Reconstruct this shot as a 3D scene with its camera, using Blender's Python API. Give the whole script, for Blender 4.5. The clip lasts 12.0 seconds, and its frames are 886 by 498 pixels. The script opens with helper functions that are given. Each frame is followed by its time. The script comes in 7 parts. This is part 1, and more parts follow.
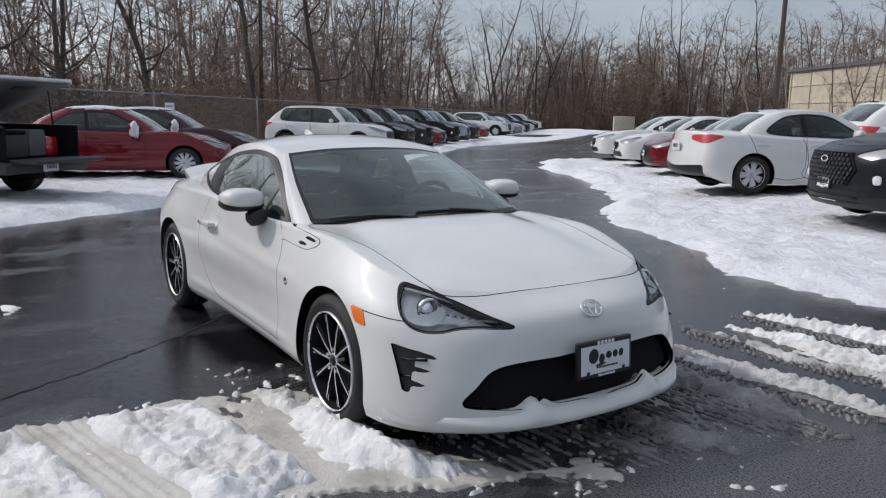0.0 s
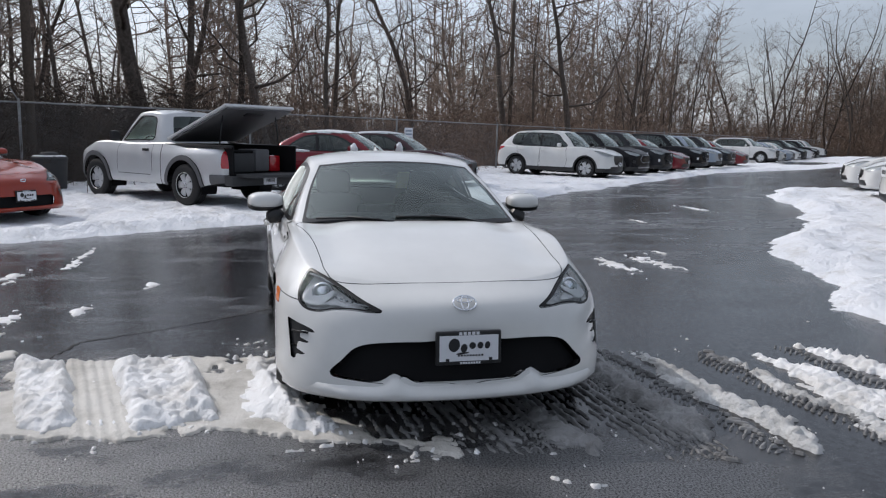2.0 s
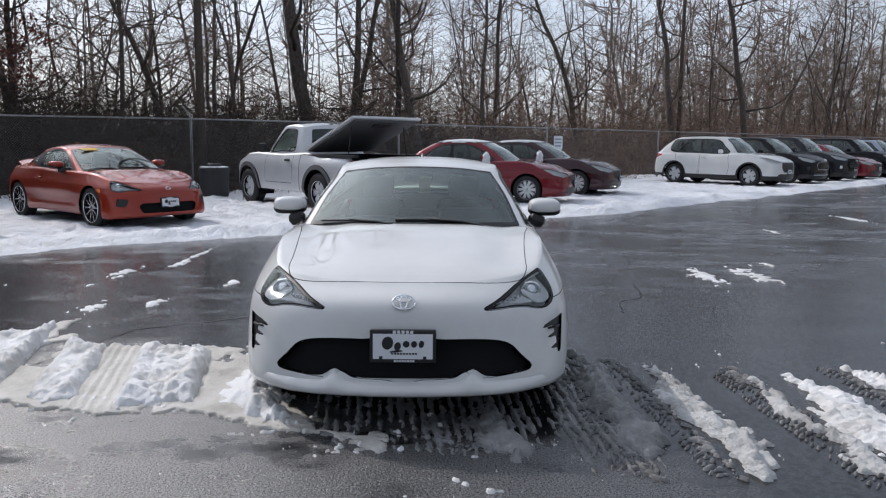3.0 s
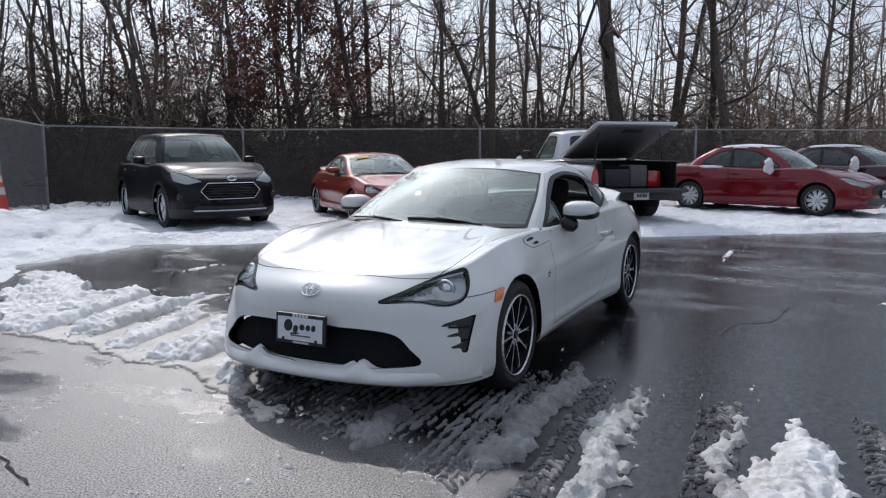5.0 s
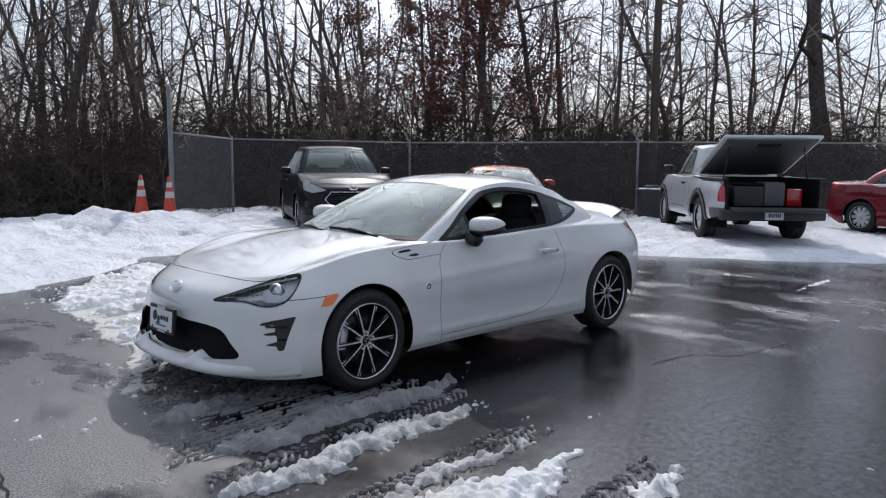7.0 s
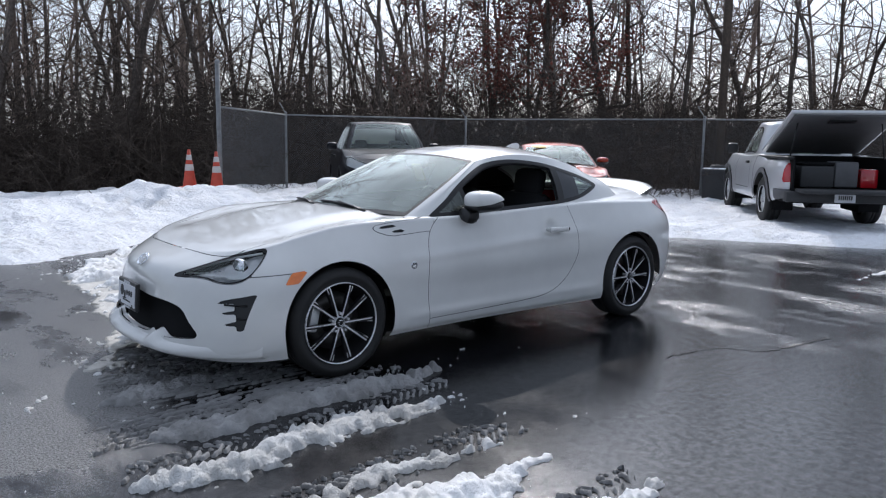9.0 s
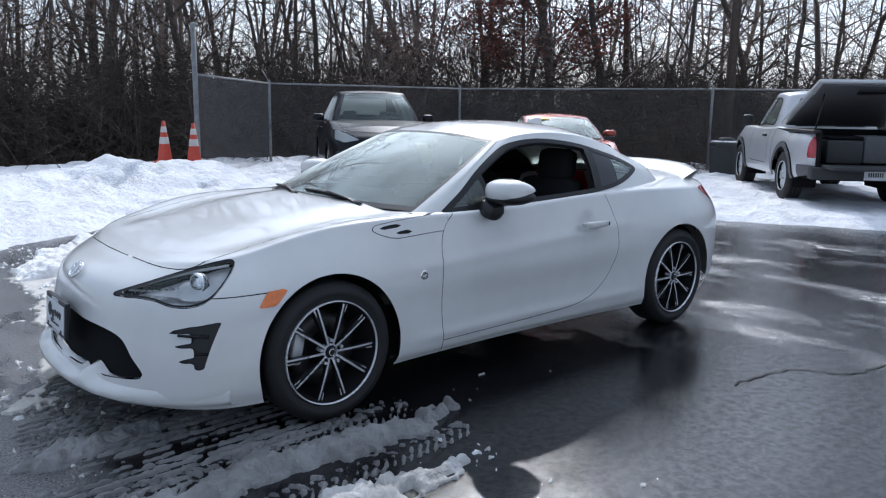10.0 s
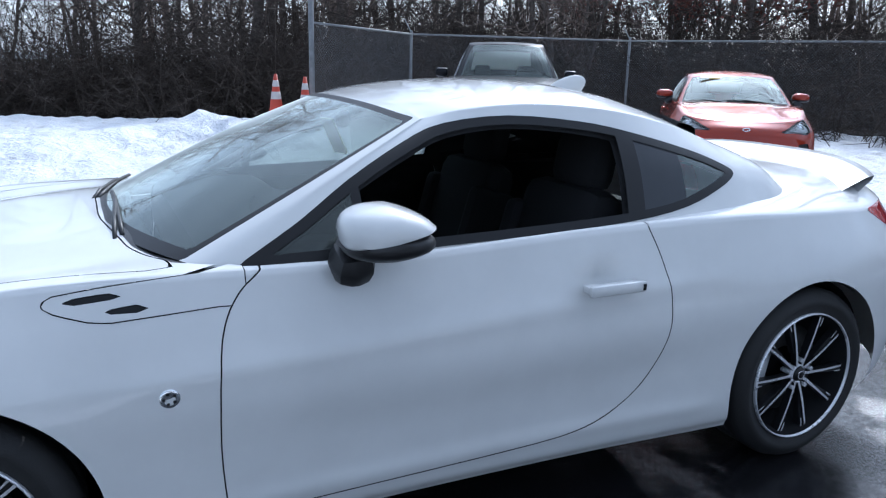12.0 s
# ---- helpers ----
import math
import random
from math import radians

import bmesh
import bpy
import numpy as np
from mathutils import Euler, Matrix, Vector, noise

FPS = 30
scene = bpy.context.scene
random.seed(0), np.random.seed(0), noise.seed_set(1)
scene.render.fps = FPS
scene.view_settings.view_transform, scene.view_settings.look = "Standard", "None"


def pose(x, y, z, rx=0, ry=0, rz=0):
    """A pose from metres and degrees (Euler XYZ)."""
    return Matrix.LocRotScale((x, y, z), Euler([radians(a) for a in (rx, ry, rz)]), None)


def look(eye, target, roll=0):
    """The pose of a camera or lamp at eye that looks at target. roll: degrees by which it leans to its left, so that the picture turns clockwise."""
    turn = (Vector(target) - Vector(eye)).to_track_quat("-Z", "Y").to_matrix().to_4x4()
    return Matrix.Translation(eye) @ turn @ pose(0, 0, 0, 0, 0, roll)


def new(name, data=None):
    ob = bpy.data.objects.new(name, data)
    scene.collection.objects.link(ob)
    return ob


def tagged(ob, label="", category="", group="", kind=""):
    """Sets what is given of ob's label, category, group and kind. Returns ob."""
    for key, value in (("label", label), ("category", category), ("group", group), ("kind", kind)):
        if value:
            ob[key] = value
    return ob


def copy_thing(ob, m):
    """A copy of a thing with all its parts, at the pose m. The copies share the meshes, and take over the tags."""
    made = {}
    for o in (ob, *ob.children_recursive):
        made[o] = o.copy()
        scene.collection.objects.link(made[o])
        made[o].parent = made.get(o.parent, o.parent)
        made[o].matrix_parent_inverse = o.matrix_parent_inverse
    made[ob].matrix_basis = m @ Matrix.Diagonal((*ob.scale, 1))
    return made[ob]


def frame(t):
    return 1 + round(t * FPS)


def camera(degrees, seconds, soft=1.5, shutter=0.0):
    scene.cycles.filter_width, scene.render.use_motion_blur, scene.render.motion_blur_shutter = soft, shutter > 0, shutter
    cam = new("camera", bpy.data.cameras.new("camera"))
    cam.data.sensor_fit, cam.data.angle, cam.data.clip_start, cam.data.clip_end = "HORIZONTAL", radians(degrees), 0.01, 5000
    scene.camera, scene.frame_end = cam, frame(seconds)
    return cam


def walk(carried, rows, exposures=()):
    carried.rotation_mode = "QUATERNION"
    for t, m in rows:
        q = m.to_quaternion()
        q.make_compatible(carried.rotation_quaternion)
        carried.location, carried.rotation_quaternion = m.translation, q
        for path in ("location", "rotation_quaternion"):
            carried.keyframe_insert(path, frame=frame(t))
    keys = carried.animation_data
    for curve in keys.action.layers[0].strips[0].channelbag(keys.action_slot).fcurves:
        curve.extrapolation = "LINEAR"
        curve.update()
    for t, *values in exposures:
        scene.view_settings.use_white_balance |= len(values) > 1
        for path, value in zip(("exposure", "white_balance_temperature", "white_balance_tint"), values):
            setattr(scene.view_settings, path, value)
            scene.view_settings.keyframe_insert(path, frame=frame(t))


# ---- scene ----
cam = camera(60.5, 12.0, 1.2)
PATH = [
    (0, (4.316, -2.306, 1.425), (2.689, -1.197, 1.079), 1.3),
    (0.5, (4.666, -2.185, 1.451), (2.976, -1.169, 1.12), 1.5),
    (1, (4.944, -1.82, 1.428), (3.172, -0.947, 1.113), 1.6),
    (1.5, (5.266, -1.451, 1.437), (3.412, -0.766, 1.135), 1.6),
    (2, (5.463, -0.945, 1.414), (3.542, -0.474, 1.117), 1.4),
    (2.5, (5.628, -0.38, 1.412), (3.664, -0.14, 1.123), 1.0),
    (3, (5.664, 0.188, 1.398), (3.684, 0.187, 1.119), 0.5),
    (3.2, (5.618, 0.42, 1.393), (3.64, 0.319, 1.117), 0.5),
    (4.8, (5.302, 2.215, 1.353), (3.504, 1.377, 1.094), -0.0),
    (5, (5.218, 2.414, 1.349), (3.457, 1.5, 1.091), -0.1),
    (5.5, (4.914, 2.92, 1.363), (3.25, 1.838, 1.114), -0.1),
    (6, (4.72, 3.424, 1.392), (3.153, 2.205, 1.155), 0.1),
    (6.5, (4.392, 3.861, 1.379), (2.913, 2.535, 1.151), 0.2),
    (6.7, (4.276, 4.059, 1.378), (2.829, 2.696, 1.15), 0.3),
    (8.3, (3.504, 4.76, 1.384), (2.236, 3.233, 1.136), 0.8),
    (8.5, (3.475, 4.706, 1.37), (2.216, 3.173, 1.114), 0.8),
    (9, (3.447, 4.365, 1.316), (2.193, 2.833, 1.033), 0.8),
    (9.5, (3.309, 3.966, 1.317), (2.041, 2.453, 0.997), 0.8),
    (10, (2.951, 3.535, 1.342), (1.679, 2.034, 0.982), 0.9),
    (10.5, (2.536, 3.162, 1.353), (1.289, 1.649, 0.957), 1.1),
    (11, (2.05, 2.959, 1.351), (0.876, 1.395, 0.931), 1.0),
    (11.5, (1.505, 2.767, 1.347), (0.463, 1.119, 0.902), 1.3),
    (12, (0.927, 2.538, 1.341), (0.085, 0.788, 0.862), 1.5),
]
walk(cam, [(t, look(eye, target, roll)) for t, eye, target, roll in PATH],
     exposures=[(0, -.36, 6300, 12), (3, -.26, 6200, 13), (5.5, -.27, 6080, 13), (8.5, -.07, 6000, 13), (9.5, .02, 5830, 11), (12, .34, 5350, 10)])

# ---- world, sun ----
CLOUD = (5.0, 8.6)
SUN_WAY = Vector((0.85, 0.87, -1.0)).normalized()
world = bpy.data.worlds.new("world")
scene.world = world
world.use_nodes = True
wn = world.node_tree
sky = wn.nodes.new("ShaderNodeTexSky")
sky.sky_type, sky.sun_disc = "NISHITA", False
sky.sun_elevation = radians(39.4)
sky.sun_rotation = math.atan2(-0.85, -0.87)
sky.air_density, sky.dust_density, sky.ozone_density = 1.0, 1.8, 1.5
# thin white cloud over a clear sky, brightest round the sun
def world_node(kind, **values):
    n = wn.nodes.new(kind)
    for key, value in values.items():
        n.inputs[key].default_value = value
    return n


wtc = wn.nodes.new("ShaderNodeTexCoord")
wmap = world_node("ShaderNodeMapping", Scale=(1.4, 1.4, 4.5))
wnoise = world_node("ShaderNodeTexNoise", Scale=1.6, Detail=7.0)
wramp = wn.nodes.new("ShaderNodeMapRange")
wramp.inputs[1].default_value, wramp.inputs[2].default_value = 0.32, 0.68
wramp.inputs[3].default_value, wramp.inputs[4].default_value = 0.55, 1.15
wdot = wn.nodes.new("ShaderNodeVectorMath")
wdot.operation = "DOT_PRODUCT"
wdot.inputs[1].default_value = -SUN_WAY
wglow = wn.nodes.new("ShaderNodeMapRange")
wglow.interpolation_type = "SMOOTHSTEP"
wglow.inputs[1].default_value, wglow.inputs[2].default_value = -0.35, 0.65
wglow.inputs[3].default_value, wglow.inputs[4].default_value = CLOUD[0], CLOUD[1]
wmul = wn.nodes.new("ShaderNodeMath")
wmul.operation = "MULTIPLY"
# the bright ring of haze close round the sun
whalo = wn.nodes.new("ShaderNodeMath")
whalo.operation, whalo.use_clamp = "MAXIMUM", True
whalo.inputs[1].default_value = 0.0
wpow = wn.nodes.new("ShaderNodeMath")
wpow.operation = "POWER"
wpow.inputs[1].default_value = 13.0
wsum = wn.nodes.new("ShaderNodeMath")
wsum.operation = "MULTIPLY_ADD"
wsum.inputs[1].default_value = 24.0
wcol = wn.nodes.new("ShaderNodeVectorMath")
wcol.operation = "SCALE"
wcol.inputs[0].default_value = (0.92, 0.97, 1.03)
wdim = wn.nodes.new("ShaderNodeVectorMath")
wdim.operation = "SCALE"
wdim.inputs["Scale"].default_value = 0.60
wadd = wn.nodes.new("ShaderNodeVectorMath")
wadd.operation = "ADD"
for a, b in ((wtc.outputs["Generated"], wmap.inputs[0]), (wmap.outputs[0], wnoise.inputs["Vector"]), (wnoise.outputs[0], wramp.inputs[0]),
             (wtc.outputs["Generated"], wdot.inputs[0]), (wdot.outputs["Value"], wglow.inputs[0]), (wramp.outputs[0], wmul.inputs[0]),
             (wdot.outputs["Value"], whalo.inputs[0]), (whalo.outputs[0], wpow.inputs[0]), (wpow.outputs[0], wsum.inputs[0]), (wglow.outputs[0], wsum.inputs[2]),
             (wsum.outputs[0], wmul.inputs[1]), (wmul.outputs[0], wcol.inputs["Scale"]), (sky.outputs[0], wdim.inputs[0]),
             (wdim.outputs[0], wadd.inputs[0]), (wcol.outputs[0], wadd.inputs[1]), (wadd.outputs[0], wn.nodes["Background"].inputs[0])):
    wn.links.new(a, b)
wn.nodes["Background"].inputs[1].default_value = 0.09
sun_data = bpy.data.lights.new("sun", "SUN")
sun_data.energy, sun_data.angle, sun_data.color = 2.35, radians(0.55), (1.0, 0.93, 0.84)
sun = new("sun", sun_data)
sun.matrix_world = look((0, 0, 30), Vector((0, 0, 30)) + SUN_WAY)
scene.view_settings.exposure = 0.0


# ---- materials ----
def mat(name, col, rough=0.5, metal=0.0, coat=0.0, var=0.12, scale=6.0, bump=0.0, bscale=80.0,
        col2=None, rvar=0.08, spec=0.5, rnd=0.0, island=0.0, sss=0.0, emit=0.0, sharp=0.0):
    m = bpy.data.materials.new(name)
    m.use_nodes = True
    nt = m.node_tree
    N, L = nt.nodes, nt.links
    b = N["Principled BSDF"]
    tc = N.new("ShaderNodeTexCoord")
    n1 = N.new("ShaderNodeTexNoise")
    n1.inputs["Scale"].default_value, n1.inputs["Detail"].default_value = scale, 6.0
    n1.inputs["Roughness"].default_value = 0.62
    L.new(tc.outputs["Object"], n1.inputs["Vector"])
    ramp = N.new("ShaderNodeValToRGB")
    lo = [max(c * (1 - var), 0) for c in col]
    hi = list(col2) if col2 else [min(c * (1 + var), 1) for c in col]
    ramp.color_ramp.elements[0].color, ramp.color_ramp.elements[1].color = (*lo, 1), (*hi, 1)
    ramp.color_ramp.elements[0].position, ramp.color_ramp.elements[1].position = 0.32 + sharp, 0.68 - sharp
    L.new(n1.outputs[0], ramp.inputs[0])
    out = ramp.outputs[0]
    if rnd or island:
        src = N.new("ShaderNodeNewGeometry").outputs["Random Per Island"] if island else N.new("ShaderNodeObjectInfo").outputs["Random"]
        k = rnd or island
        mr = N.new("ShaderNodeMapRange")
        mr.inputs[3].default_value, mr.inputs[4].default_value = 1 - k, 1 + k
        L.new(src, mr.inputs[0])
        mul = N.new("ShaderNodeVectorMath")
        mul.operation = "SCALE"
        L.new(out, mul.inputs[0])
        L.new(mr.outputs[0], mul.inputs["Scale"])
        out = mul.outputs[0]
    L.new(out, b.inputs["Base Color"])
    n2 = N.new("ShaderNodeTexNoise")
    n2.inputs["Scale"].default_value, n2.inputs["Detail"].default_value, n2.inputs["Roughness"].default_value = bscale, 4.0, 0.62
    L.new(tc.outputs["Object"], n2.inputs["Vector"])
    if rvar:
        mr2 = N.new("ShaderNodeMapRange")
        mr2.inputs[3].default_value, mr2.inputs[4].default_value = max(rough - rvar, 0.0), min(rough + rvar, 1)
        L.new(n1.outputs[0], mr2.inputs[0])
        L.new(mr2.outputs[0], b.inputs["Roughness"])
    else:
        b.inputs["Roughness"].default_value = rough
    if bump:
        bp = N.new("ShaderNodeBump")
        bp.inputs["Strength"].default_value, bp.inputs["Distance"].default_value = 1.0, bump
        L.new(n2.outputs[0], bp.inputs["Height"])
        L.new(bp.outputs[0], b.inputs["Normal"])
    b.inputs["Metallic"].default_value, b.inputs["Specular IOR Level"].default_value = metal, spec
    b.inputs["Coat Weight"].default_value, b.inputs["Coat Roughness"].default_value = coat, 0.04
    if sss:
        b.inputs["Subsurface Weight"].default_value, b.inputs["Subsurface Radius"].default_value = sss, (0.02, 0.025, 0.03)
    if emit:
        b.inputs["Emission Color"].default_value, b.inputs["Emission Strength"].default_value = (*col, 1), emit
    return m


def glass(name, tint, gloss=1.0, film=0.06, boost=1.6):
    """A thin pane: see-through, with Fresnel gloss and a film of road salt."""
    m = bpy.data.materials.new(name)
    m.use_nodes = True
    nt = m.node_tree
    nt.nodes.clear()
    o = nt.nodes.new("ShaderNodeOutputMaterial")
    mx = nt.nodes.new("ShaderNodeMixShader")
    fr = nt.nodes.new("ShaderNodeFresnel")
    tr = nt.nodes.new("ShaderNodeBsdfTransparent")
    gl = nt.nodes.new("ShaderNodeBsdfGlossy")
    fr.inputs[0].default_value = 1.5
    tr.inputs[0].default_value = (*tint, 1)
    gl.inputs["Roughness"].default_value = 0.01
    gl.inputs[0].default_value = (gloss * .92, gloss, gloss * .96, 1)
    k = nt.nodes.new("ShaderNodeMath")
    k.operation, k.use_clamp = "MULTIPLY", True
    k.inputs[1].default_value = boost
    nt.links.new(fr.outputs[0], k.inputs[0])
    nt.links.new(k.outputs[0], mx.inputs[0])
    nt.links.new(tr.outputs[0], mx.inputs[1])
    nt.links.new(gl.outputs[0], mx.inputs[2])
    hz = nt.nodes.new("ShaderNodeBsdfGlossy")
    hz.inputs["Roughness"].default_value = 0.68
    hz.inputs[0].default_value = (0.9, 0.95, 0.92, 1)
    tcn = nt.nodes.new("ShaderNodeTexCoord")
    no = nt.nodes.new("ShaderNodeTexNoise")
    no.inputs["Scale"].default_value, no.inputs["Detail"].default_value = 3.0, 5.0
    rg = nt.nodes.new("ShaderNodeMapRange")
    rg.inputs[1].default_value, rg.inputs[2].default_value = 0.3, 0.75
    rg.inputs[3].default_value, rg.inputs[4].default_value = film * 0.6, film * 1.5
    m2 = nt.nodes.new("ShaderNodeMixShader")
    nt.links.new(tcn.outputs["Object"], no.inputs["Vector"])
    nt.links.new(no.outputs[0], rg.inputs[0])
    fk = nt.nodes.new("ShaderNodeMath")
    fk.operation, fk.use_clamp = "MULTIPLY", True
    nt.links.new(rg.outputs[0], fk.inputs[0])
    fm = nt.nodes.new("ShaderNodeMath")
    fm.operation = "MULTIPLY"
    fm.inputs[1].default_value = 22.0
    fs = nt.nodes.new("ShaderNodeMath")
    fs.operation = "POWER"
    fs.inputs[1].default_value = 2.0
    nt.links.new(fr.outputs[0], fs.inputs[0])
    nt.links.new(fs.outputs[0], fm.inputs[0])
    nt.links.new(fm.outputs[0], fk.inputs[1])
    nt.links.new(fk.outputs[0], m2.inputs[0])
    nt.links.new(mx.outputs[0], m2.inputs[1])
    nt.links.new(hz.outputs[0], m2.inputs[2])
    nt.links.new(m2.outputs[0], o.inputs[0])
    return m


def paint(name, col, flake=0.0, rough=0.35):
    return mat(name, col, rough, flake, 1.0 if max(col) > 0.03 else 0.4, 0.04, 3.0, 0.0, 40.0, rvar=0.06, spec=0.08 if max(col) > 0.02 else 0.05)


M_WHITE = paint("pearl_white_paint", (0.655, 0.655, 0.64))
M_ORANGE = paint("orange_paint", (0.28, 0.028, 0.010), 0.3)
M_STICKER = mat("yellow_sticker", (0.70, 0.42, 0.03), 0.5)
M_BLACKPAINT = paint("black_paint", (0.006, 0.006, 0.008), 0.0)
M_RED = paint("red_paint", (0.155, 0.005, 0.012), 0.3)
M_MAROON = paint("maroon_paint", (0.035, 0.008, 0.012), 0.3)
M_SILVER = paint("silver_paint", (0.60, 0.61, 0.62), 0.25)
M_GREY = paint("grey_paint", (0.020, 0.021, 0.025), 0.2)
M_BLUEGREY = paint("blue_grey_paint", (0.28, 0.33, 0.40), 0.4)
M_PLASTIC = mat("black_plastic", (0.012, 0.012, 0.013), 0.42, bump=0.0004, bscale=500)
M_GREYPLASTIC = mat("grey_plastic", (0.10, 0.10, 0.105), 0.6, bump=0.0004, bscale=300)
M_TRIM = mat("black_trim", (0.008, 0.008, 0.009), 0.38, spec=0.3)
M_GAP = mat("dark_gap", (0.006, 0.006, 0.006), 0.9)
M_LINER = mat("dark_liner", (0.012, 0.012, 0.013), 0.95, spec=0.1)
M_INTERIOR = mat("dark_interior", (0.022, 0.022, 0.024), 0.75, bump=0.0006, bscale=300)
M_SEAT = mat("black_seat_fabric", (0.018, 0.018, 0.02), 0.85, bump=0.001, bscale=500)
M_DASH = mat("grey_dashboard", (0.05, 0.052, 0.055), 0.6, bump=0.0005, bscale=400)
M_RUBBER = mat("tyre_rubber", (0.009, 0.009, 0.010), 0.7, col2=(0.016, 0.0155, 0.015), scale=9, bump=0.0008, bscale=200)
M_ALLOY = mat("machined_alloy", (0.74, 0.74, 0.76), 0.28, 0.6, var=0.05)
M_SILVERRIM = mat("silver_alloy", (0.60, 0.61, 0.62), 0.35, 0.35, var=0.06)
M_DARKRIM = mat("black_alloy", (0.016, 0.016, 0.018), 0.3, 0.3)
M_DISC = mat("brake_disc_steel", (0.07, 0.068, 0.065), 0.5, 0.8)
M_HOUSING = mat("smoked_chrome", (0.07, 0.072, 0.078), 0.25, 0.6, var=0.3, scale=40)
M_BRIGHT = mat("lamp_reflector_chrome", (0.90, 0.91, 0.92), 0.20, 0.3, var=0.06, scale=30, rvar=0.03)
M_LAMPCHROME = mat("lamp_housing_chrome", (0.80, 0.81, 0.83), 0.24, 0.3, var=0.3, scale=30)
M_CHROME = mat("chrome", (0.80, 0.81, 0.83), 0.09, 1.0, var=0.02, rvar=0.02)
M_GLASS = glass("window_glass", (0.74, 0.82, 0.78), 1.0, 0.05, 1.55)
M_TINT = glass("tinted_glass", (0.30, 0.34, 0.33))
M_CLEAR = glass("clear_side_glass", (0.80, 0.88, 0.84), 1.0, 0.10)
M_SMOKED = mat("smoked_panel", (0.035, 0.038, 0.044), 0.4, spec=0.3)
M_LENS = glass("lamp_lens", (0.96, 0.965, 0.97), 0.8, 0.0, 0.9)
M_TAIL = mat("red_lamp_lens", (0.42, 0.012, 0.018), 0.12, coat=1.0, rvar=0.02)
M_AMBER = mat("amber_lamp_lens", (0.75, 0.17, 0.012), 0.18, coat=1.0, scale=30)
M_PLATE = mat("white_plate", (0.72, 0.73, 0.76), 0.4, var=0.03)
M_INK = mat("black_ink", (0.012, 0.012, 0.014), 0.5)
M_PAPER = mat("yellow_paper", (0.72, 0.74, 0.35), 0.7)
M_BARK = mat("bark", (0.105, 0.088, 0.076), 0.95, var=0.45, scale=14, bump=0.02, bscale=26, rnd=0.3, spec=0.2)
M_TWIG = mat("twigs", (0.215, 0.165, 0.135), 0.9, var=0.3, scale=5, rnd=0.3, spec=0.2)
M_FARTWIG = mat("far_twigs", (0.25, 0.195, 0.16), 0.9, var=0.3, scale=2, island=0.35, spec=0.1)
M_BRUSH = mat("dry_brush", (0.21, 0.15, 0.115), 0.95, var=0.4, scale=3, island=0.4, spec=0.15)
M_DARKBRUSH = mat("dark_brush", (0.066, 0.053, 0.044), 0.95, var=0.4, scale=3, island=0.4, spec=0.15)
M_OAKLEAF = mat("dry_oak_leaves", (0.17, 0.048, 0.032), 0.8, var=0.3, island=0.4)
M_GALV = mat("galvanised_steel", (0.22, 0.225, 0.23), 0.6, 0.2, var=0.25, scale=12)
M_PALEPOST = mat("pale_steel", (0.20, 0.205, 0.21), 0.55, 0.3, var=0.2, scale=12)
M_WIRE = mat("fence_wire", (0.15, 0.152, 0.155), 0.55, 0.2, var=0.2)
M_WOODPOLE = mat("weathered_pole", (0.075, 0.058, 0.045), 0.9, var=0.3, scale=20, bump=0.004, bscale=50)
M_CONE = mat("orange_cone", (0.46, 0.055, 0.028), 0.55, var=0.15)
M_CONEWHITE = mat("white_cone_band", (0.50, 0.47, 0.45), 0.6)
M_BIN = mat("dark_grey_bin", (0.035, 0.036, 0.038), 0.65, bump=0.001)
M_SIGN = mat("white_sign", (0.70, 0.72, 0.76), 0.5)
M_CONCRETE = mat("beige_concrete", (0.50, 0.44, 0.34), 0.85, var=0.12, scale=1.2, bump=0.003)


def snow_mat(name, col, dirt, amount, bump=0.006, grain=55):
    m = mat(name, col, 0.62, var=0.05, scale=2.0, bump=bump, bscale=grain, rvar=0.1, sss=0.0)
    nt = m.node_tree
    for n in nt.nodes:
        if n.bl_idname == "ShaderNodeTexNoise" and abs(n.inputs["Scale"].default_value - grain) < 0.01:
            n.inputs["Detail"].default_value = 8.0
    N, L = nt.nodes, nt.links
    b = N["Principled BSDF"]
    old = b.inputs["Base Color"].links[0].from_socket
    tc = N.new("ShaderNodeTexCoord")
    n = N.new("ShaderNodeTexNoise")
    n.inputs["Scale"].default_value, n.inputs["Detail"].default_value = 2.6, 9.0
    n.inputs["Roughness"].default_value = 0.7
    L.new(tc.outputs["Object"], n.inputs["Vector"])
    mr = N.new("ShaderNodeMapRange")
    mr.inputs[1].default_value, mr.inputs[2].default_value = 0.62 - 0.3 * amount, 0.80
    L.new(n.outputs[0], mr.inputs[0])
    mx = N.new("ShaderNodeMix")
    mx.data_type = "RGBA"
    L.new(mr.outputs[0], mx.inputs["Factor"])
    L.new(old, mx.inputs["A"])
    mx.inputs["B"].default_value = (*dirt, 1)
    L.new(mx.outputs["Result"], b.inputs["Base Color"])
    return m


